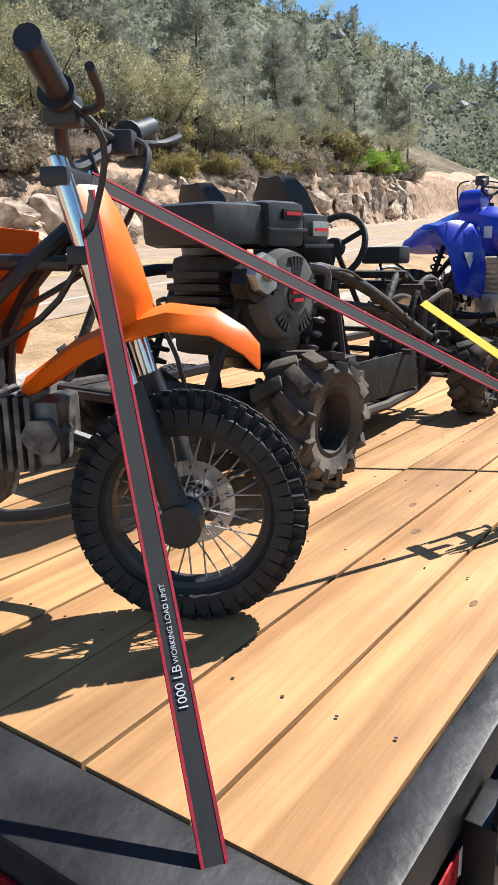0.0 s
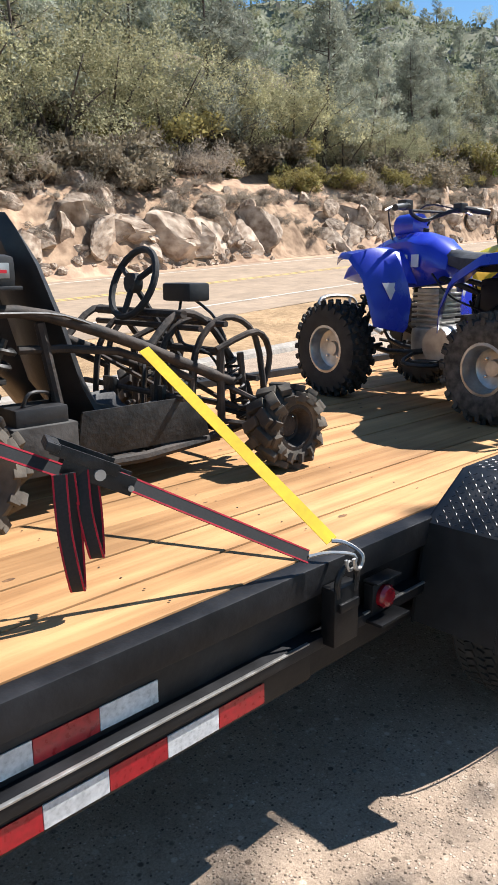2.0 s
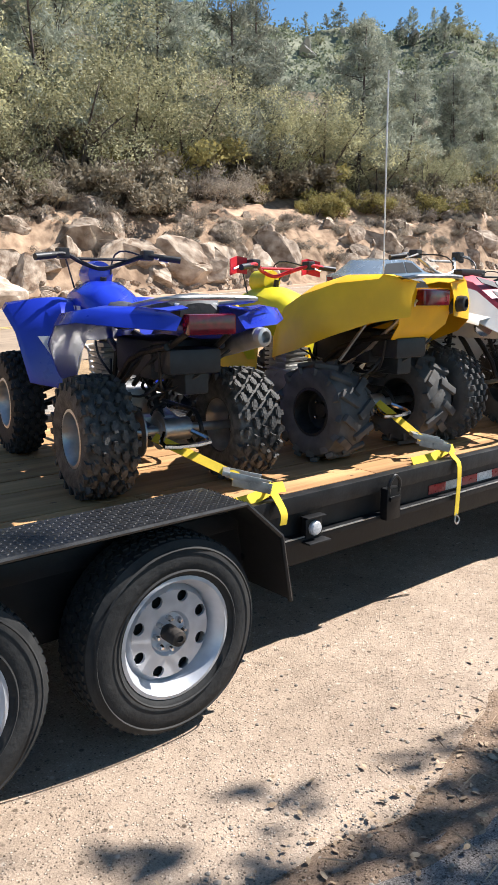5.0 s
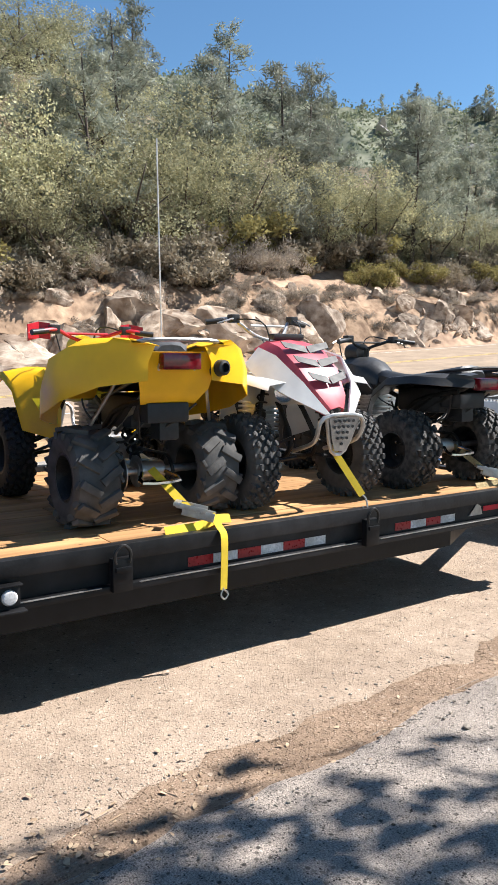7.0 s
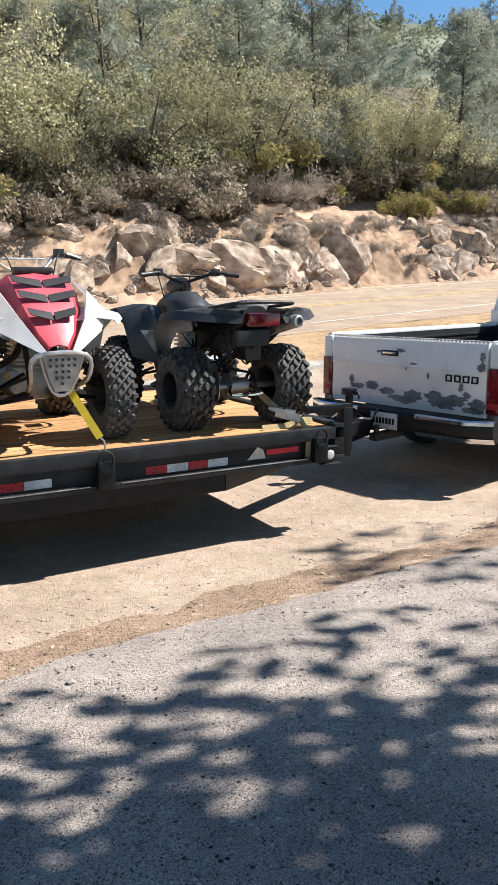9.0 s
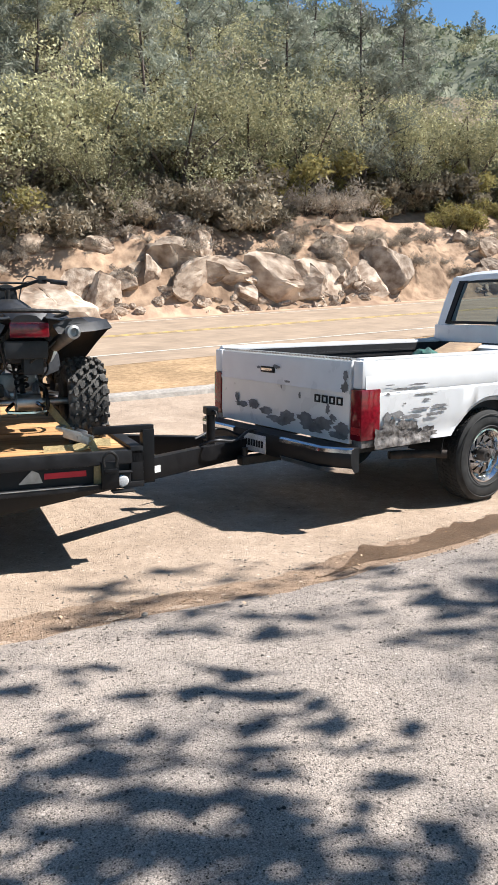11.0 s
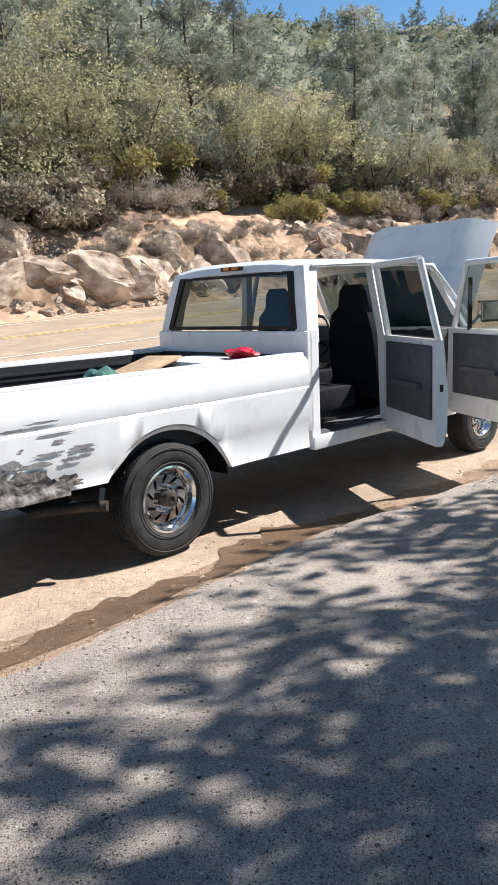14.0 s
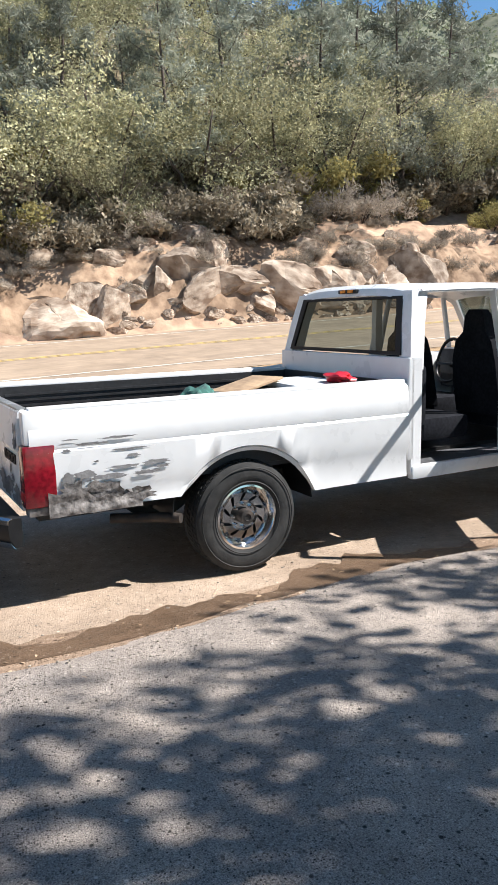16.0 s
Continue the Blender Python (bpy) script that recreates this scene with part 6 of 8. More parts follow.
# nose cowl with black slots
bm = B()
rows = []
for x, w, z, d in ((1.02, 0.15, 0.93, 0.04), (1.16, 0.165, 0.90, 0.05), (1.32, 0.15, 0.80, 0.06), (1.44, 0.10, 0.68, 0.05), (1.48, 0.05, 0.62, 0.03)):
    rows.append([(x - d, -w, z - d), (x, -w * 0.7, z), (x + 0.012, 0, z + 0.012), (x, w * 0.7, z), (x - d, w, z - d)])
sheet(bm, rows, 0.012)
GROW = Matrix.Translation((1.2, 0, 0.80)) @ Matrix.Diagonal((1.12, 1.42, 1.3, 1)) @ Matrix.Translation((-1.2, 0, -0.77))
bmesh.ops.transform(bm, matrix=GROW, verts=bm.verts[:])
nose = part("nose", bm, M_PINK, white, "faded red nose panel with three black slots")
bm = B()
for x, z, w in ((1.19, 0.905, 0.125), (1.29, 0.84, 0.115), (1.385, 0.765, 0.095)):
    for s in (-1, 1):
        sheet(bm, [[(x + 0.012, s * 0.004, z + 0.0), (x - 0.004, s * w, z + 0.022)], [(x + 0.048, s * 0.004, z - 0.032), (x + 0.03, s * w * 0.95, z - 0.006)]], 0.004)
bmesh.ops.transform(bm, matrix=GROW, verts=bm.verts[:])
part("grille_slot", bm, M_TRIM, nose)
for s in (-1, 1):
    bm = B()
    rows = [[(1.06, s * 0.17, 0.90), (1.06, s * 0.24, 0.82)], [(1.24, s * 0.18, 0.86), (1.22, s * 0.27, 0.76)], [(1.40, s * 0.13, 0.74), (1.38, s * 0.20, 0.68)], [(1.50, s * 0.05, 0.60), (1.50, s * 0.08, 0.60)]]
    sheet(bm, rows, 0.008)
    bmesh.ops.transform(bm, matrix=GROW, verts=bm.verts[:])
    part("nose_side", bm, M_WHITE, white)
    bm = lathe(B(), [(0, -0.02), (0.05, -0.02), (0.06, 0.02), (0, 0.03)], 16, pose(1.28, s * 0.22, 0.70, 0, 0, -90 + s * 25))
    part("headlamp", bm, M_CHROME, white)
bm = B()
sheet(bm, [[(1.575, y, 0.56) for y in (-0.11, 0, 0.11)], [(1.555, y, 0.44) for y in (-0.075, 0, 0.075)], [(1.54, y, 0.36) for y in (-0.04, 0, 0.04)]], 0.005)
gd = part("bumper_guard", bm, M_ALU, white, "perforated aluminium bumper plate")
bm = B()
for j in range(5):
    for i in range(-2 + j // 2, 3 - j // 2):
        lathe(bm, [(0.009, 0), (0.009, -0.004), (0, -0.004)], 8, pose(1.577 - j * 0.006, i * 0.034, 0.54 - j * 0.034, 0, 0, 90))
part("holes", bm, M_PLASTIC, gd)["kind"] = "stuff"
bm = box(B(), 0.98, 1.04, -0.12, 0.12, 1.015, 1.055, 0.015)
part("bar_pad", bm, M_PLASTIC, white)

black = quad(upright(10.83, 0.33, 88), "black quad bike with red tail lamp and chunky tyres", M_PLASTIC, M_ALU, M_PLASTIC, M_RED_LENS, rim=M_DARK, bar=M_DARK, grab=M_DARK, flare=0.02)


# ---- go-kart ----
KART = Matrix.Translation((4.163, 0.78, DECK)) @ Matrix.Rotation(radians(-4.0), 4, 'Z')
kart = thing("go_kart", KART, "rusty black tube-frame go-kart with engine behind two seats", "go-kart")
# local: x ahead from the rear hub, y left from the near wheel's outer face, z from the deck
KW, KB = 1.12, 1.29
for y, turn in ((0.10, 0), (KW - 0.10, 180)):
    quad_wheel(kart, pose(0, y, 0.205, 0, 0, turn), 0.205, 0.20, 0.098, "chevron", M_RUBBER_DUSTY, M_RUSTY, "dusty chevron-lugged tyre")
for y, turn in ((0.075, 0), (KW - 0.075, 180)):
    quad_wheel(kart, pose(KB, y, 0.165, 0, 0, turn), 0.165, 0.15, 0.082, "chevron", M_RUBBER_DUSTY, M_RUSTY, "dusty chevron-lugged tyre")
bm = tube(B(), [(0, 0.1, 0.205), (0, KW - 0.1, 0.205)], 0.018, 10, 1)
part("rear_axle", bm, M_DARK, kart)
bm = B()
for y in (0.26, KW - 0.26):
    tube(bm, [(-0.35, y, 0.28), (0.15, y, 0.26), (0.42, y - 0.05 * (1 if y < 0.5 else -1), 0.12), (1.05, y, 0.12), (1.35, y + 0.06 * (1 if y < 0.5 else -1), 0.16)], 0.020, 8, 2)
    tube(bm, [(-0.10, y, 0.62), (0.30, y, 0.64), (0.62, y - 0.02, 0.55), (0.95, y, 0.42), (1.18, y, 0.33)], 0.021, 10, 3)
    tube(bm, [(0.45, y - 0.03, 0.12), (0.38, y, 0.60)], 0.018, 8, 1)
    tube(bm, [(-0.30, y, 0.28), (-0.10, y, 0.62)], 0.016, 8, 1)
    tube(bm, [(0.30, y, 0.52), (0.66, y, 0.49), (0.98, y, 0.36)], 0.014, 8, 2)
    tube(bm, [(1.12, y, 0.14), (1.12, y, 0.46)], 0.016, 8, 1)
    tube(bm, [(1.25, y, 0.17), (1.22, y, 0.44)], 0.014, 8, 1)
    tube(bm, [(0.78, y, 0.48), (0.95, y + 0.04, 0.60), (1.10, y + 0.05, 0.56), (1.22, y + 0.04, 0.40)], 0.015, 8, 4)
    tube(bm, [(1.10, y, 0.46), (1.28, y - 0.03, 0.52), (1.38, y, 0.42), (1.36, y + 0.02, 0.28)], 0.013, 8, 4)
    tube(bm, [(1.12, y, 0.30), (1.26, y + 0.03, 0.34), (1.30, y, 0.18)], 0.012, 8, 4)
for x, z in ((-0.33, 0.28), (0.42, 0.12), (0.80, 0.12), (1.12, 0.15), (1.12, 0.45), (0.30, 0.64), (0.95, 0.60)):
    tube(bm, [(x, 0.26, z), (x, KW - 0.26, z)], 0.016, 8, 1)
for y, k in ((0.34, 0.0), (KW - 0.34, 0.0), (0.26, 0.10), (KW - 0.26, 0.10)):
    tube(bm, [(0.86 + k, y, 0.14), (0.90 + k, y, 0.46), (1.04 + k, y, 0.58), (1.20 + k, y, 0.50), (1.26 + k, y, 0.18)], 0.013, 8, 4)
for x, z, r in ((0.98, 0.55, 0.012), (1.10, 0.56, 0.012), (1.26, 0.34, 0.012), (1.30, 0.20, 0.014), (0.90, 0.30, 0.012)):
    tube(bm, [(x, 0.20, z), (x, KW - 0.20, z)], r, 8, 1)
for y, e in ((0.34, 0.10), (KW - 0.34, KW - 0.10)):
    tube(bm, [(1.02, y, 0.20), (KB, e, 0.15)], 0.011, 6, 1)
    tube(bm, [(1.16, y, 0.22), (KB, e, 0.17)], 0.011, 6, 1)
    tube(bm, [(1.10, y, 0.36), (KB - 0.02, e, 0.22)], 0.011, 6, 1)
    tube(bm, [(0.86, y, 0.44), (1.24, y, 0.22)], 0.010, 6, 1)
part("frame", bm, M_RUSTY, kart, "welded tube frame, rusty and dusty")
bm = B()
for k in range(2):
    y = 0.30 + k * 0.34
    tube(bm, [(1.00, y, 0.16), (1.02, y, 0.34), (1.06, y + 0.05, 0.36), (1.08, y + 0.1, 0.18)], 0.010, 6, 4)
    tube(bm, [(0.92, y + 0.04, 0.14), (0.90, y + 0.04, 0.30)], 0.012, 6, 1)
    box(bm, 0.87, 0.89, y, y + 0.08, 0.24, 0.34, 0.004)
part("pedals", bm, M_DARK, kart)
for y in (0.12, KW - 0.12):
    bm = B()
    coil(bm, (1.22, y + 0.1 * (1 if y < .5 else -1), 0.18), (1.18, y + 0.16 * (1 if y < .5 else -1), 0.42), 0.026, 0.006, 7)
    part("front_shock", bm, M_DARK, kart)
    bm = tube(B(), [(KB, y, 0.165), (KB - 0.05, 0.3 if y < .5 else KW - .3, 0.18)], 0.014, 8, 1)
    tube(bm, [(KB, y, 0.19), (KB - 0.12, 0.3 if y < .5 else KW - .3, 0.24)], 0.012, 8, 1)
    part("front_arm", bm, M_RUSTY, kart)
for y in (0.24, KW - 0.24):
    bm = B()
    coil(bm, (0.10, y, 0.24), (0.24, y, 0.54), 0.042, 0.010, 7)
    tube(bm, [(0.09, y, 0.22), (0.25, y, 0.56)], 0.014, 8, 1)
    part("rear_shock", bm, M_DARK, kart, "black coil shock absorber")
# floor and side panel
bm = box(B(), 0.42, 1.12, 0.27, KW - 0.27, 0.10, 0.115)
part("floor_pan", bm, M_RUSTY, kart)
bm = prism(B(), [(0.47, 0.14), (1.04, 0.14), (1.00, 0.30), (0.50, 0.30)], 0.235, 0.245, "y", 0.003)
part("side_panel", bm, M_DARK, kart, "plain dark sheet side panel")
# engine at the back
bm = B()
lathe(bm, [(0, -0.05), (0.085, -0.05), (0.125, -0.035), (0.135, 0.0), (0.135, 0.06), (0, 0.06)], 32, Matrix.Translation((0.0, 0.20, 0.52)))
part("recoil_cover", bm, M_RUBBER_GREY, kart, "round grey recoil starter cover with slots")
bm = B()
for k in range(5):
    for j in range(4):
        a = 2 * math.pi * k / 5 + j * 0.17
        m = Matrix.Translation((0, 0.155, 0.52)) @ Matrix.Rotation(-a, 4, 'Y')
        box(bm, 0.062, 0.112, -0.006, 0.004, -0.005, 0.005, 0, m)
lathe(bm, [(0, -0.002), (0.045, -0.002), (0.045, 0.004), (0, 0.004)], 20, Matrix.Translation((0, 0.146, 0.52)))
part("cooling_slots", bm, M_PLASTIC, kart)
bm = box(B(), -0.03, 0.03, 0.138, 0.143, 0.525, 0.545)
box(bm, -0.025, 0.025, 0.138, 0.143, 0.502, 0.512)
part("badge_bars", bm, M_RED, kart)
bm = box(B(), -0.14, 0.14, 0.22, 0.52, 0.34, 0.64, 0.03)
for k in range(6):
    box(bm, -0.22, -0.12, 0.26, 0.46, 0.40 + k * 0.035, 0.42 + k * 0.035, 0.003)
lathe(bm, [(0, -0.03), (0.055, -0.03), (0.06, 0.02), (0, 0.02)], 8, pose(-0.16, 0.20, 0.56))
part("engine_block", bm, M_DARK, kart)
bm = lathe(B(), [(0, -0.03), (0.055, -0.028), (0.06, -0.01), (0.05, 0.02), (0, 0.02)], 8, pose(-0.15, 0.17, 0.585))
lathe(bm, [(0, -0.045), (0.018, -0.045), (0.022, -0.03)], 12, pose(-0.15, 0.17, 0.585))
part("fuel_cap", bm, M_ALU, kart, "faceted silver filler cap")
bm = box(B(), -0.28, -0.02, 0.22, 0.50, 0.66, 0.78, 0.035)
part("fuel_tank", bm, M_PLASTIC, kart, "black fuel tank")
bm = box(B(), -0.06, 0.13, 0.20, 0.46, 0.655, 0.79, 0.03)
box(bm, -0.065, 0.135, 0.195, 0.465, 0.70, 0.712, 0.004)
ac = part("air_cleaner", bm, M_PLASTIC, kart, "black ribbed air cleaner box")
part("label_plate", box(B(), 0.0, 0.10, 0.192, 0.199, 0.735, 0.765, 0.002), M_TRIM, ac)
part("label_print", box(B(), 0.012, 0.088, 0.189, 0.193, 0.748, 0.758), M_RED, ac)
bm = box(B(), 0.15, 0.30, 0.22, 0.44, 0.66, 0.76, 0.025)
box(bm, 0.14, 0.31, 0.21, 0.45, 0.655, 0.667, 0.003)
ab = part("air_box", bm, M_PLASTIC, kart)
part("label_plate", box(B(), 0.18, 0.27, 0.206, 0.212, 0.69, 0.735, 0.002), M_ALU, ab)
part("label_print", box(B(), 0.19, 0.26, 0.203, 0.207, 0.705, 0.715), M_RED, ab)
bm = tube(B(), [(0.13, 0.19, 0.60), (0.17, 0.15, 0.585), (0.17, 0.15, 0.53)], 0.012, 8, 3)
part("pull_handle", bm, M_RUBBER_GREY, kart)
bm = box(B(), -0.36, -0.06, 0.24, 0.80, 0.26, 0.285, 0.004)
for x in (-0.30, -0.16):
    box(bm, x - 0.02, x + 0.02, 0.255, 0.275, 0.06, 0.27, 0.003)
box(bm, -0.36, 0.0, 0.25, 0.28, 0.07, 0.12, 0.004)
part("engine_mount", bm, M_RUSTY, kart)
# battery in its box
bm = box(B(), 0.22, 0.44, 0.16, 0.34, 0.13, 0.29, 0.004)
bt = part("battery_box", bm, M_RUBBER_GREY, kart, "grey steel battery box")
part("battery", box(B(), 0.24, 0.42, 0.18, 0.32, 0.28, 0.345, 0.008), M_PLASTIC, bt)
bm = tube(B(), [(0.28, 0.22, 0.34), (0.30, 0.2, 0.39), (0.38, 0.24, 0.38), (0.42, 0.30, 0.34)], 0.006, 6, 4)
part("battery_leads", bm, M_PLASTIC, bt)
# seats
for y in (0.30, 0.62):
    bm = B()
    rows = []
    for x, z, w in ((0.86, 0.18, 0.15), (0.72, 0.17, 0.16), (0.58, 0.20, 0.165), (0.48, 0.32, 0.165), (0.42, 0.50, 0.16), (0.36, 0.66, 0.14), (0.32, 0.76, 0.10), (0.31, 0.80, 0.06)):
        c = y + 0.12
        n = Vector((0.25, 0, 1)).normalized()
        rows.append([(x + 0.05 * (z > 0.25), c - w, z + 0.04 * (z <= .25)), (x, c - w * 0.6, z), (x - 0.012, c, z - 0.006), (x, c + w * 0.6, z), (x + 0.05 * (z > 0.25), c + w, z + 0.04 * (z <= .25))])
    sheet(bm, rows, 0.03)
    part("bucket_seat", bm, M_PLASTIC, kart, "dusty black plastic bucket seat")
# steering wheel and dash box
KC = (0.96, 0.60, 0.71)
bm = tube(B(), [(KC[0] + 0.055 * math.sin(a), KC[1] + 0.14 * math.cos(a), KC[2] + 0.13 * math.sin(a)) for a in (2 * math.pi * k / 24 for k in range(25))], 0.014, 8, 1)
for a in (0.5, 2.6, 4.7):
    tube(bm, [KC, (KC[0] + 0.055 * math.sin(a), KC[1] + 0.14 * math.cos(a), KC[2] + 0.13 * math.sin(a))], 0.012, 6, 1)
lathe(bm, [(0, -0.02), (0.04, -0.02), (0.04, 0.02), (0, 0.02)], 12, pose(*KC, 0, 0, 90))
tube(bm, [KC, (1.15, 0.56, 0.40)], 0.012, 8, 1)
part("steering_wheel", bm, M_RUBBER, kart, "three-spoke black steering wheel")
bm = box(B(), 1.04, 1.14, 0.34, 0.52, 0.64, 0.71, 0.012)
part("dash_box", bm, M_PLASTIC, kart)
bm = tube(B(), [(0.2, 0.16, 0.64), (0.45, 0.22, 0.62), (0.7, 0.24, 0.52)], 0.005, 6, 4)
tube(bm, [(1.1, 0.42, 0.66), (1.16, 0.32, 0.56), (1.2, 0.3, 0.38), (1.14, 0.3, 0.3)], 0.006, 6, 4)
tube(bm, [(1.08, 0.45, 0.64), (1.0, 0.36, 0.5), (1.1, 0.3, 0.44), (1.22, 0.34, 0.3)], 0.006, 6, 4)
part("cable_loom", bm, M_PLASTIC, kart)

for child in kart.children_recursive:
    if child.name.split(".")[0] in ("fuel_tank", "air_cleaner", "air_box", "label_plate", "label_print", "recoil_cover", "cooling_slots", "badge_bars", "engine_block", "fuel_cap", "pull_handle"):
        child.data.transform(Matrix.Translation((0, 0, 0.05)))
    if child.name.startswith("bucket_seat"):
        child.data.transform(Matrix.Diagonal((1, 1.12, 1.18, 1)))

# ---- small dirt bike ----
BIKE = Matrix.Translation((3.30, 0.66, DECK)) @ Matrix.Rotation(radians(-62), 4, 'Z')
bike = thing("dirt_bike", BIKE, "small orange dirt bike strapped upright on the deck", "motorcycle")
# local: x ahead from the front axle, z from the deck; rear axle at -1.1


def spoked(x, R, w, r_rim):
    wh = new("wheel")
    wh.parent, wh.matrix_basis = bike, pose(x, 0, R)
    part("tyre", knobby(R, w, r_rim, "moto", 5), M_RUBBER, wh, "black knobbly tyre")
    bm = lathe(B(), [(r_rim + 0.006, -w * 0.34), (r_rim - 0.012, -w * 0.26), (r_rim - 0.016, 0), (r_rim - 0.012, w * 0.26), (r_rim + 0.006, w * 0.34)], 48)
    part("rim", bm, M_PLASTIC, wh)
    bm = B()
    for k in range(32):
        a = 2 * math.pi * k / 32
        b = a + (0.42 if k % 2 else -0.42)
        s = -1 if (k // 2) % 2 else 1
        tube(bm, [(0.03 * math.cos(b), s * 0.022, 0.03 * math.sin(b)), ((r_rim - 0.012) * math.cos(a), 0, (r_rim - 0.012) * math.sin(a))], 0.0018, 4, 1)
    part("spokes", bm, M_ALU, wh)["kind"] = "stuff"
    bm = lathe(B(), [(0, -0.05), (0.02, -0.05), (0.034, -0.035), (0.03, 0), (0.034, 0.035), (0.02, 0.05), (0, 0.05)], 20)
    part("hub", bm, M_PLASTIC, wh)
    bm = B()
    holed_disc(bm, 0.055, 0.085, 14, 0.070, 0.005, 0.006, 0.034, 0.002)
    part("brake_disc", bm, M_ALU, wh)
    bm = lathe(B(), [(0, -0.085), (0.011, -0.085), (0.011, 0.085), (0, 0.085)], 6)
    part("axle_nut", bm, M_CHROME, wh)


spoked(0, 0.222, 0.075, 0.158)
spoked(-1.04, 0.20, 0.085, 0.135)
TOP = (-0.165, 0.79)
for s in (-1, 1):
    y = s * 0.075
    bm = tube(B(), [(0.0, y, 0.215), (-0.085, y, 0.47)], 0.026, 12, 1)
    lathe(bm, [(0, -0.03), (0.04, -0.03), (0.04, 0.02), (0, 0.02)], 16, pose(0, y, 0.22))
    part("fork_slider", bm, M_PLASTIC, bike)
    bm = tube(B(), [(-0.08, y, 0.455), (TOP[0] - 0.02, y, TOP[1] + 0.06)], 0.0185, 14, 1)
    part("fork_tube", bm, M_CHROME, bike, "polished chrome fork tube")
bm = B()
for f, hh in ((0.62, 0.022), (0.97, 0.022)):
    x, z = -0.085 + f * (TOP[0] + 0.065), 0.47 + f * (TOP[1] - 0.43)
    box(bm, x - 0.026, x + 0.022, -0.098, 0.098, z - hh * 0.7, z + hh * 0.7, 0.006)
part("fork_clamp", bm, M_PLASTIC, bike)
bm = B()
rows = []
for x, z, w in ((-0.30, 0.46, 0.035), (-0.20, 0.53, 0.05), (-0.10, 0.575, 0.058), (-0.02, 0.595, 0.06), (0.06, 0.585, 0.052), (0.115, 0.55, 0.035), (0.14, 0.52, 0.014)):
    rows.append([(x, -w, z - 0.03), (x, -w * 0.7, z), (x, 0, z + 0.014), (x, w * 0.7, z), (x, w, z - 0.03)])
sheet(bm, rows, 0.005)
part("front_fender", bm, M_ORANGE, bike, "orange plastic front fender")
bm = B()
rows = []
for t, w, dx in ((0.0, 0.05, 0.09), (0.2, 0.08, 0.10), (0.5, 0.095, 0.09), (0.8, 0.09, 0.07), (1.0, 0.06, 0.045)):
    x, z = -0.13 + dx * 0.75 + t * -0.045, 0.57 + t * 0.24
    rows.append([(x - 0.045, -w, z), (x - 0.01, -w * 0.7, z), (x + 0.012, 0, z), (x - 0.01, w * 0.7, z), (x - 0.045, w, z)])
sheet(bm, rows, 0.006)
part("number_plate_panel", bm, M_ORANGE, bike, "orange front panel over the forks")
for s in (-1, 1):
    bm = B()
    sheet(bm, [[(-0.30, s * 0.13, 0.74), (-0.32, s * 0.15, 0.60), (-0.36, s * 0.14, 0.50)], [(-0.46, s * 0.12, 0.76), (-0.50, s * 0.13, 0.62), (-0.50, s * 0.12, 0.52)], [(-0.66, s * 0.09, 0.74), (-0.66, s * 0.09, 0.64), (-0.64, s * 0.09, 0.58)]], 0.006)
    sh = part("shroud", bm, M_ORANGE, bike, "orange tank shroud with black chevron")
    bm = B()
    sheet(bm, [[(-0.38, s * 0.158, 0.66), (-0.36, s * 0.158, 0.62)], [(-0.44, s * 0.152, 0.62), (-0.44, s * 0.152, 0.58)]], 0.003)
    part("chevron", bm, M_PLASTIC, sh)
bm = box(B(), -0.62, -0.36, -0.08, 0.08, 0.66, 0.81, 0.04)
lathe(bm, [(0, 0), (0.045, 0), (0.04, 0.02), (0, 0.025)], 18, pose(-0.42, 0, 0.81, 90, 0, 0))
part("fuel_tank", bm, M_RUBBER_GREY, bike)
bm = B()
lathe(bm, [(0, 0), (0.05, 0), (0.045, 0.03), (0.03, 0.045), (0, 0.05)], 20, pose(-0.42, 0, 0.80, 90, 0, 0))
tube(bm, [(-0.42, 0, 0.84), (-0.42, 0, 0.93)], 0.007, 8, 1)
part("tank_cap", bm, M_PLASTIC, bike)
bm = B()
rows = [[(x, -w, z - 0.04), (x, -w * .6, z), (x, w * .6, z), (x, w, z - 0.04)] for x, w, z in ((-0.58, 0.06, 0.80), (-0.8, 0.085, 0.76), (-1.05, 0.09, 0.78), (-1.22, 0.07, 0.81))]
loft(bm, rows)
part("seat", bm, M_SEAT, bike)
bm = B()
sheet(bm, [[(x, y, z - 0.04 * (abs(y) > .06)) for y in (-0.1, -0.05, 0, 0.05, 0.1)] for x, z in ((-1.0, 0.74), (-1.2, 0.78), (-1.42, 0.84))], 0.005)
part("rear_fender", bm, M_ORANGE, bike)
bm = B()
for s in (-1, 1):
    tube(bm, [(-0.19, s * 0.02, 0.74), (-0.36, s * 0.09, 0.56), (-0.40, s * 0.10, 0.30), (-0.62, s * 0.10, 0.22), (-0.80, s * 0.1, 0.36), (-0.66, s * 0.09, 0.66), (-0.19, s * 0.03, 0.68)], 0.014, 8, 3)
    tube(bm, [(-0.72, s * 0.1, 0.28), (-1.04, s * 0.09, 0.20)], 0.016, 8, 1)
part("frame", bm, M_PLASTIC, bike)
bm = box(B(), -0.66, -0.36, -0.10, 0.10, 0.22, 0.40, 0.04)
lathe(bm, [(0, -0.13), (0.075, -0.13), (0.085, -0.10), (0.085, 0.10), (0, 0.11)], 24, pose(-0.56, 0, 0.30))
for k in range(7):
    box(bm, -0.40 + k * 0.020, -0.388 + k * 0.020, -0.075, 0.075, 0.31, 0.45, 0.004)
box(bm, -0.27, -0.22, -0.065, 0.065, 0.32, 0.44, 0.012)
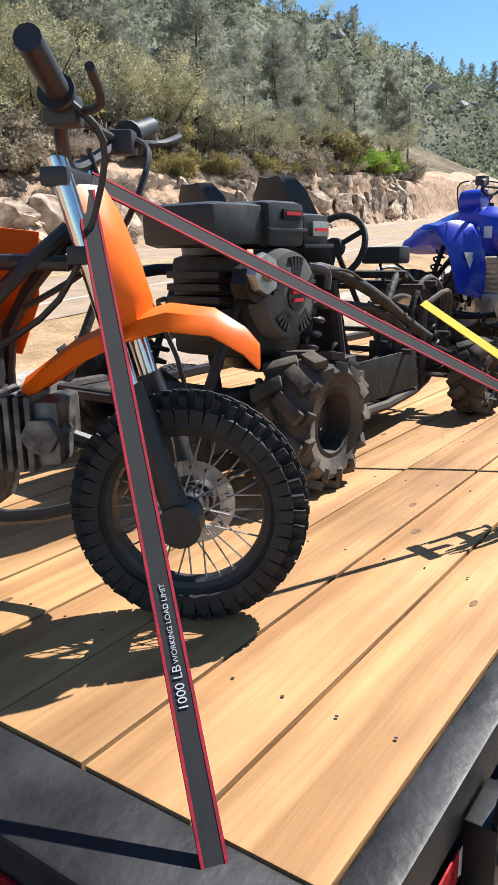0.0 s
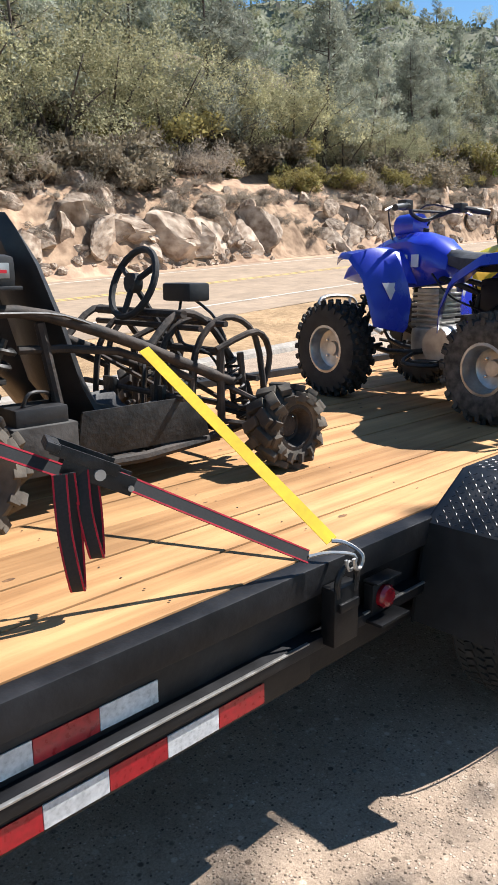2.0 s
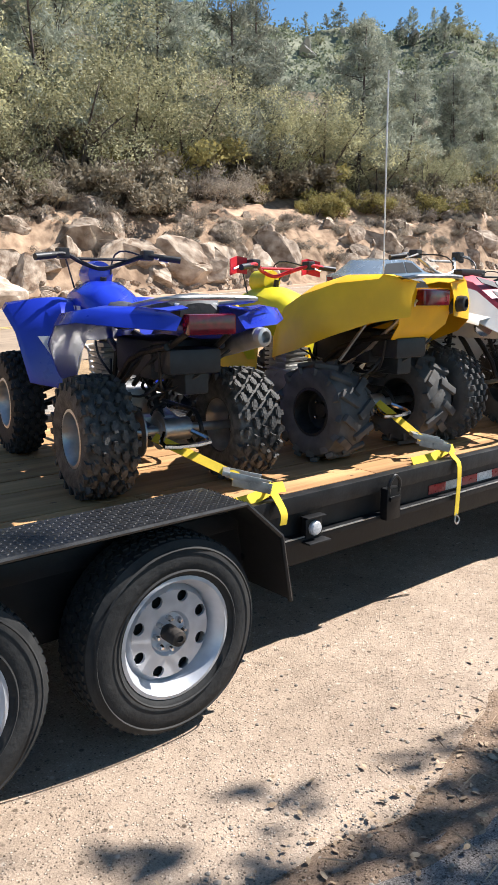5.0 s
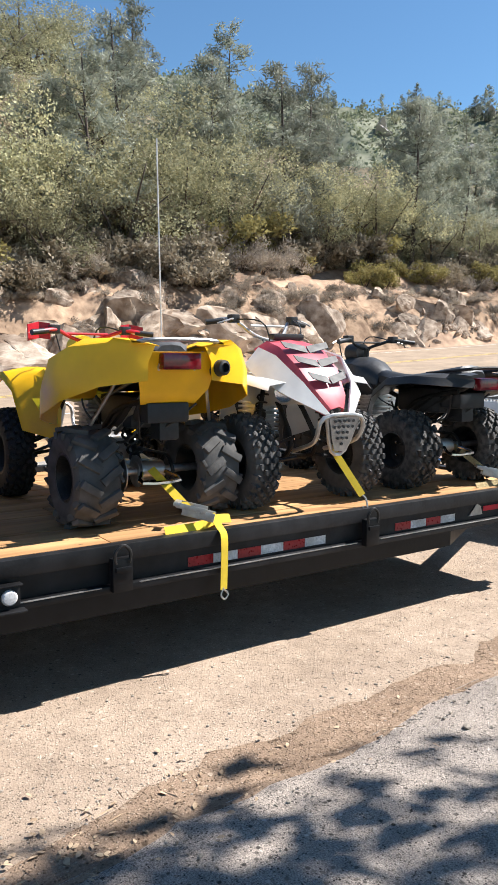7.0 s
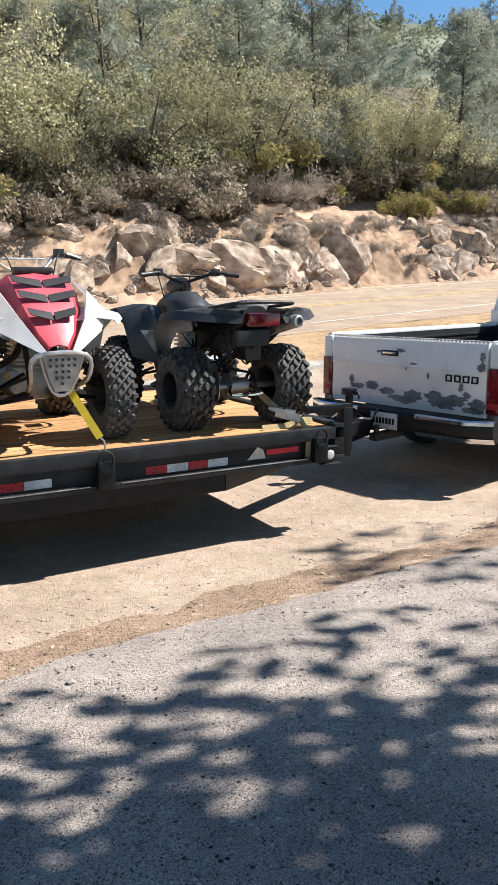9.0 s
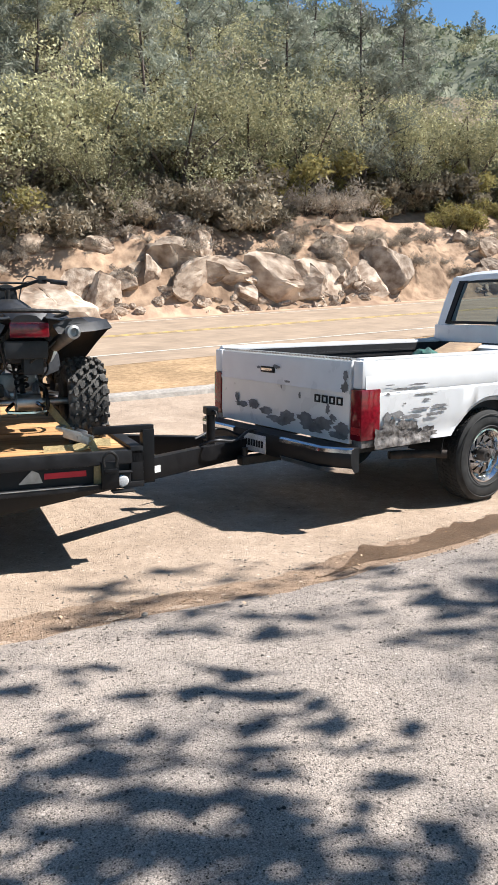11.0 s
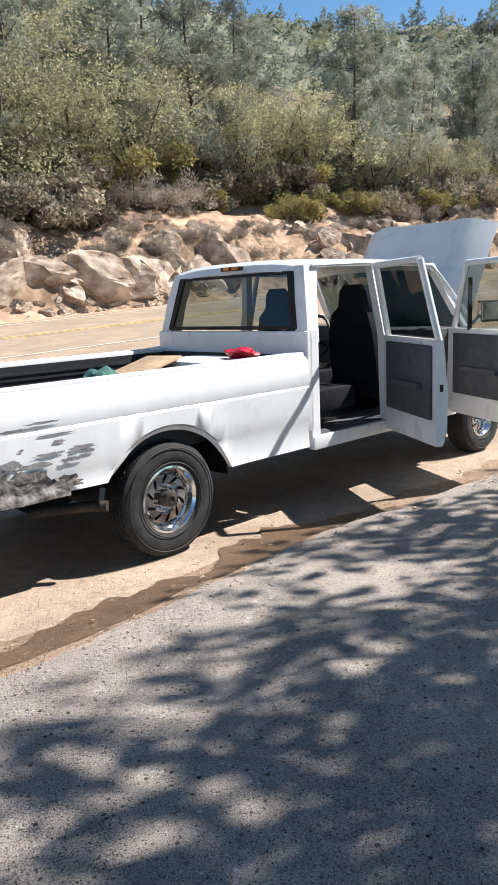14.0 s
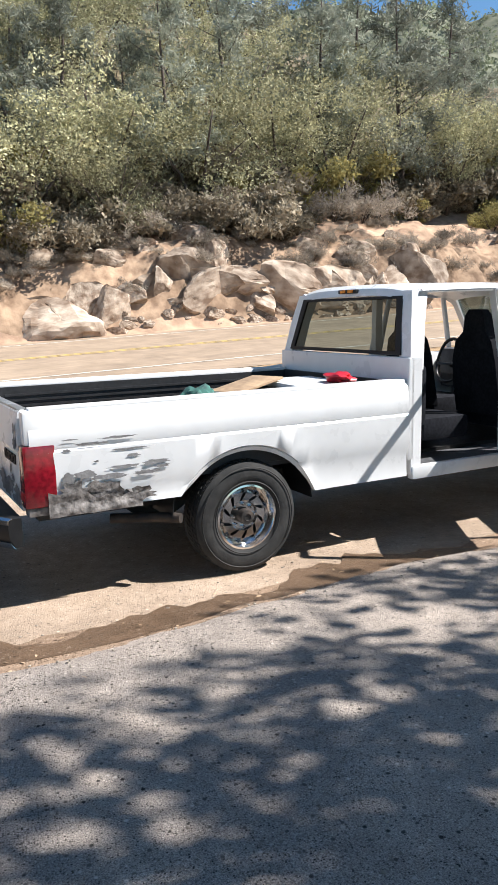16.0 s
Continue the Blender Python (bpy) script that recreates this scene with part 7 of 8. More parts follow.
lathe(bm, [(0, -0.09), (0.035, -0.09), (0.035, 0.0), (0, 0)], 6, pose(-0.25, -0.0, 0.38))
part("engine", bm, M_GREASY, bike, "greasy finned engine")
bm = box(B(), -0.62, -0.36, -0.07, 0.07, 0.44, 0.62, 0.03)
part("carburettor", bm, M_PLASTIC, bike)
bm = tube(B(), [(-0.24, 0.02, 0.36), (-0.14, 0.05, 0.30), (-0.2, 0.1, 0.20), (-0.5, 0.11, 0.17), (-0.9, 0.12, 0.42), (-1.2, 0.12, 0.58)], 0.016, 8, 4)
part("exhaust", bm, M_PLASTIC, bike)
bm = tube(B(), [(-0.55, -0.10, 0.20), (-0.46, -0.24, 0.05), (-0.42, -0.30, 0.012)], 0.010, 6, 2)
part("side_stand", bm, M_PLASTIC, bike)
bm = tube(B(), [(-0.06, 0.09, 0.24), (-0.02, 0.10, 0.45), (-0.12, 0.08, 0.70), (-0.17, 0.06, 0.88)], 0.005, 6, 5)
tube(bm, [(-0.12, 0.2, 0.915), (-0.07, 0.1, 0.86), (-0.14, 0.04, 0.70), (-0.3, 0.02, 0.6)], 0.006, 6, 5)
tube(bm, [(-0.12, -0.2, 0.915), (-0.09, -0.12, 0.84), (-0.2, -0.07, 0.62), (-0.4, -0.06, 0.5)], 0.006, 6, 5)
part("cable_loom", bm, M_PLASTIC, bike)
bm = tube(B(), [(-0.12, -0.33, 0.955), (-0.135, -0.20, 0.92), (-0.165, -0.10, 0.87), (-0.185, 0, 0.84), (-0.165, 0.10, 0.87), (-0.135, 0.20, 0.92), (-0.12, 0.33, 0.955)], 0.012, 8, 5)
tube(bm, [(-0.15, -0.14, 0.91), (-0.15, 0.14, 0.91)], 0.008, 8, 1)
hb = part("handlebar", bm, M_PLASTIC, bike)
for s in (-1, 1):
    bm = tube(B(), [(-0.13, s * 0.21, 0.924), (-0.117, s * 0.345, 0.958)], 0.0185, 12, 1)
    lathe(bm, [(0, -0.004), (0.028, -0.004), (0.028, 0.004), (0, 0.004)], 16, pose(-0.132, s * 0.205, 0.922, 20 * s, 0, 0))
    part("grip", bm, M_PLASTIC, hb)
    bm = box(B(), -0.16, -0.11, s * 0.17 - 0.025, s * 0.17 + 0.025, 0.88, 0.925, 0.008)
    part("switch_box", bm, M_PLASTIC, hb)
    bm = tube(B(), [(-0.11, s * 0.17, 0.90), (-0.065, s * 0.21, 0.905), (-0.05, s * 0.31, 0.93)], 0.007, 8, 3)
    part("lever", bm, M_PLASTIC, hb)

# ---- straps ----
def webbing(name, pts, width, material, edge, label, across=None, steps=1):
    t = tagged(link_mesh(name, strap(B(), pts, width, 0.003, across, steps), material), label, "strap", "tie-down straps")
    if edge:
        a = Vector(across) if across else (Vector(pts[1]) - Vector(pts[0])).cross(Vector((0, 0, 1))).normalized()
        for s in (-1, 1):
            off = a * (s * (width / 2 - 0.002))
            part("edge", strap(B(), [Vector(p) + off for p in pts], 0.004, 0.0042, across, steps), edge, t)
    return t


def hook(p, q, parent, wire=0.005):
    p, q = Vector(p), Vector(q)
    bm = tube(B(), [p, p + (q - p) * 0.4 + Vector((0.018, 0, 0.01)), q + Vector((0.02, 0, 0.01)), q + Vector((0.012, -0.004, -0.02)), q + Vector((-0.012, -0.006, -0.02)), q + Vector((-0.02, -0.004, 0.008))], wire, 6, 4)
    part("hook", bm, M_ALU, parent)


def ratchet(p, d, parent, size=1.0, metal=M_DARK):
    """A ratchet buckle at p whose length runs along d."""
    d = Vector(d).normalized()
    y = d.cross(Vector((0, 0, 1))).normalized()
    z = y.cross(d)
    m = Matrix.Translation(p) @ Matrix((d, y, z)).transposed().to_4x4() @ Matrix.Scale(size, 4)
    bm = B()
    for s in (-1, 1):
        box(bm, -0.07, 0.07, s * 0.024 - 0.002, s * 0.024 + 0.002, -0.015, 0.022, 0.001, m)
        box(bm, -0.10, 0.03, s * 0.03 - 0.002, s * 0.03 + 0.002, 0.012, 0.035, 0.001, m)
    box(bm, -0.112, -0.085, -0.036, 0.036, 0.016, 0.034, 0.004, m)
    fresh = B()
    tube(fresh, [m @ Vector((0, -0.034, 0.006)), m @ Vector((0, 0.034, 0.006))], 0.011 * size, 10, 1)
    tube(fresh, [m @ Vector((0.065, -0.03, 0)), m @ Vector((0.065, 0.03, 0))], 0.006 * size, 8, 1)
    rb = part("ratchet", bm, metal, parent, "steel ratchet buckle")
    part("spindle", fresh, M_ALU, rb)


bar_r = BIKE @ Vector((-0.15, -0.045, 0.80))
corner_tie = Vector((2.80, 0.235, DECK - 0.03))
w = webbing("strap", [bar_r, corner_tie], 0.034, M_STRAP_B, M_STRAP_R, "black webbing strap with red edges and load-limit print", across=(0.75, -0.62, 0))
# printed load limit, read along the strap
def printed(text, p, along_dir, normal, size, parent):
    cu = bpy.data.curves.new("print", 'FONT')
    cu.body, cu.size, cu.align_x = text, size, 'LEFT'
    cu.extrude = 0.0003
    ob = bpy.data.objects.new("print", cu)
    scene.collection.objects.link(ob)
    dg = bpy.context.evaluated_depsgraph_get()
    me = bpy.data.meshes.new_from_object(ob.evaluated_get(dg))
    bpy.data.objects.remove(ob)
    x = Vector(along_dir).normalized()
    z = Vector(normal)
    z = (z - x * z.dot(x)).normalized()
    y = z.cross(x)
    m = Matrix((x, y, z)).transposed().to_4x4()
    m.translation = p
    me.transform(m)
    me.materials.clear()
    me.materials.append(M_WHITE_REFL)
    o = new("print", me)
    o.parent = parent
    return o


d = (corner_tie - bar_r).normalized()
nrm = Vector((-0.62, -0.75, 0.2))
sd = nrm.cross(d).normalized()
at = lambda f: bar_r + (corner_tie - bar_r) * f + nrm.normalized() * 0.003
printed("1000 LB", at(0.80) + sd * 0.005, -d, nrm, 0.017, w)
printed("WORKING LOAD LIMIT", at(0.745) + sd * 0.004, -d, nrm, 0.010, w)
ring_1 = Vector((4.81, -0.03, DECK + 0.012))
buckle = Vector((4.23, 0.25, 1.045))
w = webbing("strap", [BIKE @ Vector((-0.15, 0.0, 0.82)), buckle + Vector((-0.06, 0.02, 0.01))], 0.034, M_STRAP_B, M_STRAP_R, "black and red webbing strap from the bike to its buckle", across=(0.42, 0.32, 0.85))
ratchet(buckle, ring_1 - buckle, w, 1.2)
w = webbing("strap", [buckle + Vector((0.05, -0.02, -0.02)), ring_1 + Vector((-0.11, 0.05, 0.03))], 0.036, M_STRAP_B, M_STRAP_R, "short black webbing strap hooked at the rail", across=(0.42, 0.32, 0.85))
hook(ring_1 + Vector((-0.11, 0.05, 0.03)), ring_1, w)
for dx, L, off in ((-0.10, 0.25, 0), (-0.045, 0.19, 1)):
    p = buckle + Vector((dx, -0.01, 0.02))
    webbing("strap_tail", [p, p + Vector((-0.005, -0.015, -L * 0.5)), p + Vector((0.012, -0.018, -L)), p + Vector((0.03, 0.0, -L - 0.012)), p + Vector((0.032, 0.004, -L * 0.5)), p + Vector((0.02, 0.0, 0))], 0.034, M_STRAP_B, M_STRAP_R, "loose black and red strap tail hanging in a loop", across=(0.80, -0.55, 0), steps=4)
kt = Vector((4.783, 0.772, 1.245))
w = webbing("strap", [kt, ring_1 + Vector((0.0, 0.06, 0.04))], 0.036, M_STRAP_Y, None, "yellow webbing strap from the kart frame to the rail", across=(0.85, -0.35, 0.3))
hook(ring_1 + Vector((0.0, 0.06, 0.04)), ring_1 + Vector((0.02, -0.01, 0.0)), w, 0.006)


def rail_tie(x, axle, material, label, drop=0.30, spread=0.12):
    """A strap from an axle over a ratchet to the rail, its tail hanging down outside."""
    r = Vector((x, 0.05, DECK + 0.075))
    w = webbing("strap", [axle, r + Vector((-0.04, 0.05, 0.03))], 0.045, material, None, label, across=(0.8, -0.2, 0.4))
    ratchet(r, (0.75, -0.62, -0.22), w, 1.25, M_ALU)
    webbing("strap_tail", [r + Vector((0.05, -0.05, 0.0)), Vector((x + 0.08, -0.03, DECK + 0.01)), Vector((x + 0.085, -0.07, DECK - 0.05)), Vector((x + 0.08, -0.07, DECK - drop))], 0.045, material, None, label.replace("strap", "strap tail"), across=(1, 0.1, 0), steps=4)
    webbing("strap_coil", [Vector((x - spread * 1.8, 0.03, DECK + 0.012)), Vector((x - 0.02, 0.03, DECK + 0.014)), Vector((x + 0.10, 0.03, DECK + 0.04)), Vector((x + 0.20, 0.05, DECK + 0.03))], 0.05, material, None, label.replace("strap", "slack strap"), across=(0.0, 0.5, 0.85), steps=4)
    return w


rail_tie(7.27, Vector((7.02, 0.44, 0.99)), M_STRAP_Y, "yellow ratchet strap holding the blue quad", 0.10)
w = rail_tie(8.62, Vector((8.50, 0.36, 1.02)), M_STRAP_Y, "yellow ratchet strap hanging over the side rail", 0.32)
bm = tube(B(), [(8.70, -0.07, 0.42), (8.68, -0.075, 0.385), (8.70, -0.08, 0.36), (8.725, -0.075, 0.385), (8.70, -0.07, 0.41)], 0.005, 6, 3)
part("hook", bm, M_ALU, w)
w = webbing("strap", [Vector((9.62, 0.12, 1.08)), Vector((9.75, -0.01, DECK + 0.07))], 0.045, M_STRAP_Y, None, "bright yellow strap from the white quad to the rail", across=(0.9, -0.3, 0.3))
hook(Vector((9.75, -0.01, DECK + 0.07)), Vector((9.75, -0.035, DECK + 0.0)), w, 0.006)
rail_tie(11.10, Vector((10.95, 0.30, 1.0)), M_STRAP_T, "faded tan ratchet strap holding the black quad", 0.22)


# ---- rocks, shrubs and trees on the hillside ----
def hill_point(r, q):
    x, y = from_road(r, q)
    return Vector((x, y, ground_z(x, y)))


def rock_mesh(seed, flat=0.8, cuts=11):
    """An angular boulder: a ball cut by random planes, with fine relief."""
    r = random.Random(seed)
    bm = B()
    bmesh.ops.create_icosphere(bm, subdivisions=4, radius=1)
    planes = []
    for k in range(cuts):
        n = Vector((r.gauss(0, 1), r.gauss(0, 1), r.gauss(0, 0.6))).normalized()
        planes.append((n, r.uniform(0.34, 0.68)))
    for v in bm.verts:
        for n, d in planes:
            e = v.co.dot(n) - d
            if e > 0:
                v.co -= n * e
        v.co *= 1 + 0.03 * noise.noise(v.co * 2.5 + Vector((seed, 0, 0))) - 0.06 * max(0, 0.22 - abs(noise.noise(Vector((v.co.x * 3.4, v.co.y * 3.4, v.co.z * 1.5 + seed))))) / 0.22 + 0.04 * noise.noise(v.co * 7) + 0.02 * noise.noise(v.co * 17)
        v.co.z *= flat
    me = bpy.data.meshes.new("boulder")
    bm.to_mesh(me)
    bm.free()
    me.materials.append(M_ROCK)
    for p in me.polygons:
        p.use_smooth = True
    me.set_sharp_from_angle(angle=radians(14))
    return me


ROCKS = [rock_mesh(i * 5.3 + 1, 0.75 + 0.12 * (i % 3)) for i in range(11)]
rng = random.Random(21)


def boulder(r, q, size, sink=0.3, up=0.0, tall=1.0):
    ob = new("boulder", ROCKS[rng.randrange(len(ROCKS))])
    p = hill_point(r, q)
    ob.location = p + Vector((0, 0, size * (0.5 - sink) + up))
    ob.rotation_euler = (rng.uniform(-0.3, 0.3), rng.uniform(-0.35, 0.35), HEAD + rng.uniform(-0.5, 0.5))
    ob.scale = (size * rng.uniform(1.1, 2.1), size * rng.uniform(0.6, 0.9), size * tall * rng.uniform(0.8, 1.15))
    return tagged(ob, "pale angular granite boulder in the road cut", "rock", "rocks of the cut bank")


r = 9.0
while r < 75:
    s = rng.uniform(0.45, 1.05)
    patchy = noise.noise(Vector((r * 0.16, 0, 4.2)))
    if patchy > -0.12:
        boulder(r, 21.45 + rng.uniform(-0.25, 0.35), s * 1.35, 0.82, 0, 1.15)
        if rng.random() < 0.55:
            boulder(r + rng.uniform(-0.4, 0.4), 21.9 + rng.uniform(-0.2, 0.5), s * rng.uniform(0.7, 1.25), 0.78, 0.0, 1.2)
        if rng.random() < 0.35:
            boulder(r + rng.uniform(-0.5, 0.5), 22.7 + rng.uniform(0, 0.7), s * rng.uniform(0.5, 0.9), 0.5)
        for k in range(3):
            boulder(r + rng.uniform(-0.6, 0.6), 20.95 + rng.uniform(-0.3, 0.2), rng.uniform(0.10, 0.34), 0.45)
    r += s * 1.0
for k in range(46):
    boulder(rng.uniform(10, 70), rng.uniform(23.5, 34), rng.uniform(0.3, 0.9), 0.35)


def leaves(points, size, stretch, seed, droop=0.0):
    """Leaf blades at the points as one mesh's vertices and faces."""
    g = np.random.default_rng(seed)
    n = len(points)
    p = np.asarray(points)
    d = g.normal(size=(n, 3))
    d[:, 2] += 0.4 - droop
    d /= np.linalg.norm(d, axis=1)[:, None]
    u = np.cross(d, g.normal(size=(n, 3)))
    u /= np.linalg.norm(u, axis=1)[:, None] + 1e-9
    s = size * g.uniform(0.6, 1.4, (n, 1))
    a, b, c = p - u * s * 0.5, p + u * s * 0.5, p + d * s * stretch
    e = p + d * s * stretch * 0.45 + u * s * 0.55
    f = p + d * s * stretch * 0.45 - u * s * 0.55
    verts = np.stack([p, e, c, f], 1).reshape(-1, 3)
    faces = np.arange(n * 4).reshape(-1, 4)
    return verts, faces


def blob_points(centres, radii, count, seed, hollow=0.35):
    g = np.random.default_rng(seed)
    w = np.asarray(radii) ** 2
    pick = g.choice(len(centres), count, p=w / w.sum())
    d = g.normal(size=(count, 3))
    d /= np.linalg.norm(d, axis=1)[:, None]
    rad = np.asarray(radii)[pick][:, None] * (hollow + (1 - hollow) * g.random((count, 1)) ** 0.6)
    return np.asarray(centres)[pick] + d * rad * np.array([1, 1, 0.8])


def mesh_of(name, verts, faces, material):
    me = bpy.data.meshes.new(name)
    me.from_pydata([tuple(v) for v in verts], [], [tuple(int(i) for i in f) for f in faces])
    me.materials.append(material)
    return me


def limb_mesh(name, lines):
    bm = B()
    for pts, r0, r1 in lines:
        tube(bm, pts, r0, 6, 2, 1.0, r1)
    me = bpy.data.meshes.new(name)
    bm.to_mesh(me)
    bm.free()
    me.materials.append(M_BARK)
    for p in me.polygons:
        p.use_smooth = True
    return me


def pine_model(seed, H=10.0):
    """Grey pine: bare lower trunk, forking limbs, airy drooping needle clumps."""
    r = random.Random(seed)
    lean = Vector((r.uniform(-0.12, 0.12), r.uniform(-0.08, 0.08), 0))
    axis = [Vector((0, 0, -0.5)), Vector((0, 0, H * 0.25)) + lean * H * 0.3, Vector((0, 0, H * 0.55)) + lean * H * 0.75, Vector((0, 0, H)) + lean * H]
    lines = [(axis, 0.17, 0.03)]
    cs, rs = [], []
    for k in range(34):
        f = 0.22 + 0.76 * k / 33
        base = axis[0].lerp(axis[3], f)
        a = r.uniform(0, 6.28)
        L = H * (0.30 * (1 - f) + 0.07) * r.uniform(0.6, 1.2)
        tip = base + Vector((math.cos(a) * L, math.sin(a) * L, L * r.uniform(0.15, 0.6)))
        lines.append(([base, base.lerp(tip, 0.5) + Vector((0, 0, -0.05 * L)), tip], 0.045 * (1.2 - f), 0.010))
        for j in range(4):
            cs.append(base.lerp(tip, 0.40 + 0.2 * j) + Vector((r.gauss(0, 0.16), r.gauss(0, 0.16), r.gauss(0.05, 0.14))))
            rs.append(r.uniform(0.28, 0.62) * (1.15 - 0.45 * f))
    pts = blob_points([tuple(c) for c in cs], rs, 7600, seed, 0.2)
    v, f = leaves(pts, 0.052, 5.6, seed, 0.5)
    return limb_mesh("trunk", lines), mesh_of("crown", v, f, M_PINE)


def oak_model(seed, H=6.0, material=M_OAK, wide=1.0, n=9000, leaf=0.062, low=0.14):
    """Rounded evergreen oak with several limbs and a lumpy, gappy crown."""
    r = random.Random(seed)
    lines, cs, rs = [], [], []
    for k in range(6):
        a = 6.28 * k / 6 + r.uniform(-0.4, 0.4)
        L = H * r.uniform(0.26, 0.42) * wide
        fork = Vector((math.cos(a) * L * 0.35, math.sin(a) * L * 0.35, H * 0.35))
        tip = Vector((math.cos(a) * L, math.sin(a) * L, H * r.uniform(0.55, 0.82)))
        lines.append(([Vector((0, 0, -0.4)), fork, tip], 0.10, 0.02))
        for j in range(8):
            c = fork.lerp(tip, r.uniform(0.3, 1.15)) + Vector((r.gauss(0, 0.14 * H), r.gauss(0, 0.14 * H), r.gauss(0, 0.11 * H)))
            c.z = max(c.z, H * (low + 0.12 * r.random() * (low > 0.2)))
            cs.append(tuple(c))
            rs.append(H * r.uniform(0.085, 0.165))
    pts = blob_points(cs, rs, n, seed, 0.62)
    v, f = leaves(pts, leaf, 1.9, seed)
    return limb_mesh("trunk", lines), mesh_of("crown", v, f, material)


def shrub_model(seed, material, n=4200, leaf=0.042, stretch=2.2, flat=0.75):
    r = random.Random(seed)
    cs = [(r.gauss(0, 0.42), r.gauss(0, 0.42), abs(r.gauss(0.42, 0.26)) * flat) for _ in range(26)]
    pts = blob_points(cs, [r.uniform(0.14, 0.34) for _ in cs], n, seed, 0.25)
    pts[:, 2] = np.maximum(pts[:, 2], 0.02)
    v, f = leaves(pts, leaf, stretch, seed)
    lines = []
    for k in range(9):
        a = r.uniform(0, 6.28)
        lines.append(([Vector((0, 0, -0.2)), Vector((math.cos(a) * 0.3, math.sin(a) * 0.3, 0.3)), Vector((math.cos(a) * 0.6, math.sin(a) * 0.6, 0.75))], 0.016, 0.004))
    return limb_mesh("stem", lines), mesh_of("crown", v, f, material)


PINES = [pine_model(100 + i, 10) for i in range(4)]
OAKS = [oak_model(200 + i) for i in range(4)]
SHRUBS = [shrub_model(300 + i, M_SHRUB) for i in range(3)]
TWIGS = [shrub_model(320 + i, M_TWIG, 2600, 0.018, 9.0) for i in range(2)]
OLIVES = [shrub_model(340 + i, M_OLIVE) for i in range(2)]
GREENS = [shrub_model(360, M_GREEN)]


def plant(name, model, p, s, turn, label, category, group, sx=1.0):
    t = thing(name, Matrix.Translation(p) @ Matrix.Rotation(turn, 4, 'Z') @ Matrix.Diagonal((s * sx, s * sx, s, 1)), label, category, group)
    for n, me in zip(("trunk" if name == "tree" else "stem", "crown"), model):
        o = new(n, me)
        o.parent = t
    return t


def tree(model, r, q, h, label, base_h=10.0, sx=1.0):
    p = hill_point(r, q)
    plant("tree", model, p, h / base_h, rng.uniform(0, 6.28), label, "tree", "trees on the hillside", sx)


def shrub(model, r, q, s, label, sx=1.1):
    plant("shrub", model, hill_point(r, q), s, rng.uniform(0, 6.28), label, "shrub", "shrubs on the bank", sx)


L_PINE, L_OAK = "airy grey-green pine on the dry slope", "dusty olive-green oak with a lumpy crown"
L_SHRUB, L_TWIG, L_OLIVE = "dry brownish chamise shrub on the bank", "leafless grey-brown brush on the bank", "round olive-yellow shrub on bare earth"

for r, q, h, k in ((23, 26, 9.0, 0), (34.6, 26.5, 10.5, 1), (45.6, 27, 11.0, 2), (59.5, 27.5, 9.5, 3), (31, 29, 9.5, 2), (40, 31, 10, 0), (52, 30, 11, 1), (62, 30, 9, 2), (27.5, 31, 10, 3), (18.5, 30, 9, 2), (76, 30, 9, 0), (36.5, 35, 10, 3), (49.5, 26.3, 8.5, 3)):
    tree(PINES[k], r, q, h, L_PINE)
for r, q, h in ((20.2, 26.4, 6.6), (23.6, 25.2, 5.6), (16.4, 25.2, 5.5), (28, 27.0, 6.0), (30.6, 26.4, 5.2), (25.5, 28.5, 7), (38, 28, 6), (13, 26, 6), (42.5, 27.2, 5.5), (47.5, 26.8, 5.0), (55, 27, 5), (19.5, 23.8, 4.2), (33.0, 30.5, 6.5), (10, 25, 6), (37.2, 26.6, 4.4), (52.5, 26.4, 4.6), (64, 27, 5)):
    tree(OAKS[rng.randrange(4)], r, q, h, L_OAK, 6.0, rng.uniform(0.95, 1.25))
for k in range(110):
    r, q = rng.uniform(6, 110), rng.uniform(28.5, 60) if k % 3 else rng.uniform(27, 36)
    if q > 33 and r > 38 or q > 46 or (k % 5 == 0):
        continue
    if rng.random() < 0.42:
        tree(PINES[rng.randrange(4)], r, q, rng.uniform(7, 10), L_PINE)
    else:
        tree(OAKS[rng.randrange(4)], r, q, rng.uniform(4, 6.5), L_OAK, 6.0, 1.25)
for k in range(34):
    tree(OAKS[k % 4], rng.uniform(4, 40), rng.uniform(35, 60), rng.uniform(3.5, 6), L_OAK, 6.0, 1.4)
for r, q, s, m in ((25.2, 23.2, 2.0, SHRUBS), (26.6, 23.6, 1.7, SHRUBS), (23.8, 23.4, 1.6, SHRUBS), (16.3, 23.4, 1.9, SHRUBS), (14.8, 23.2, 1.7, OLIVES), (29.5, 24.5, 1.5, TWIGS), (31.2, 25.0, 1.6, TWIGS), (32.4, 25.6, 1.6, TWIGS), (39.5, 24.0, 1.65, OLIVES), (38.2, 24.3, 1.1, OLIVES), (44.0, 24.2, 1.7, SHRUBS), (42.6, 24.2, 1.2, OLIVES), (50.5, 24.6, 1.5, OLIVES), (60, 25, 1.6, OLIVES), (68.8, 24, 2.4, GREENS), (72, 24.2, 2.6, GREENS), (80, 24.5, 2.6, SHRUBS), (84, 24.5, 2.2, OLIVES), (21.5, 23.6, 1.3, TWIGS), (18.6, 23.6, 1.3, SHRUBS)):
    shrub(m[rng.randrange(len(m))], r, q, s, L_TWIG if m is TWIGS else L_OLIVE if m is OLIVES else "bright green leafy shrub by the road" if m is GREENS else L_SHRUB)
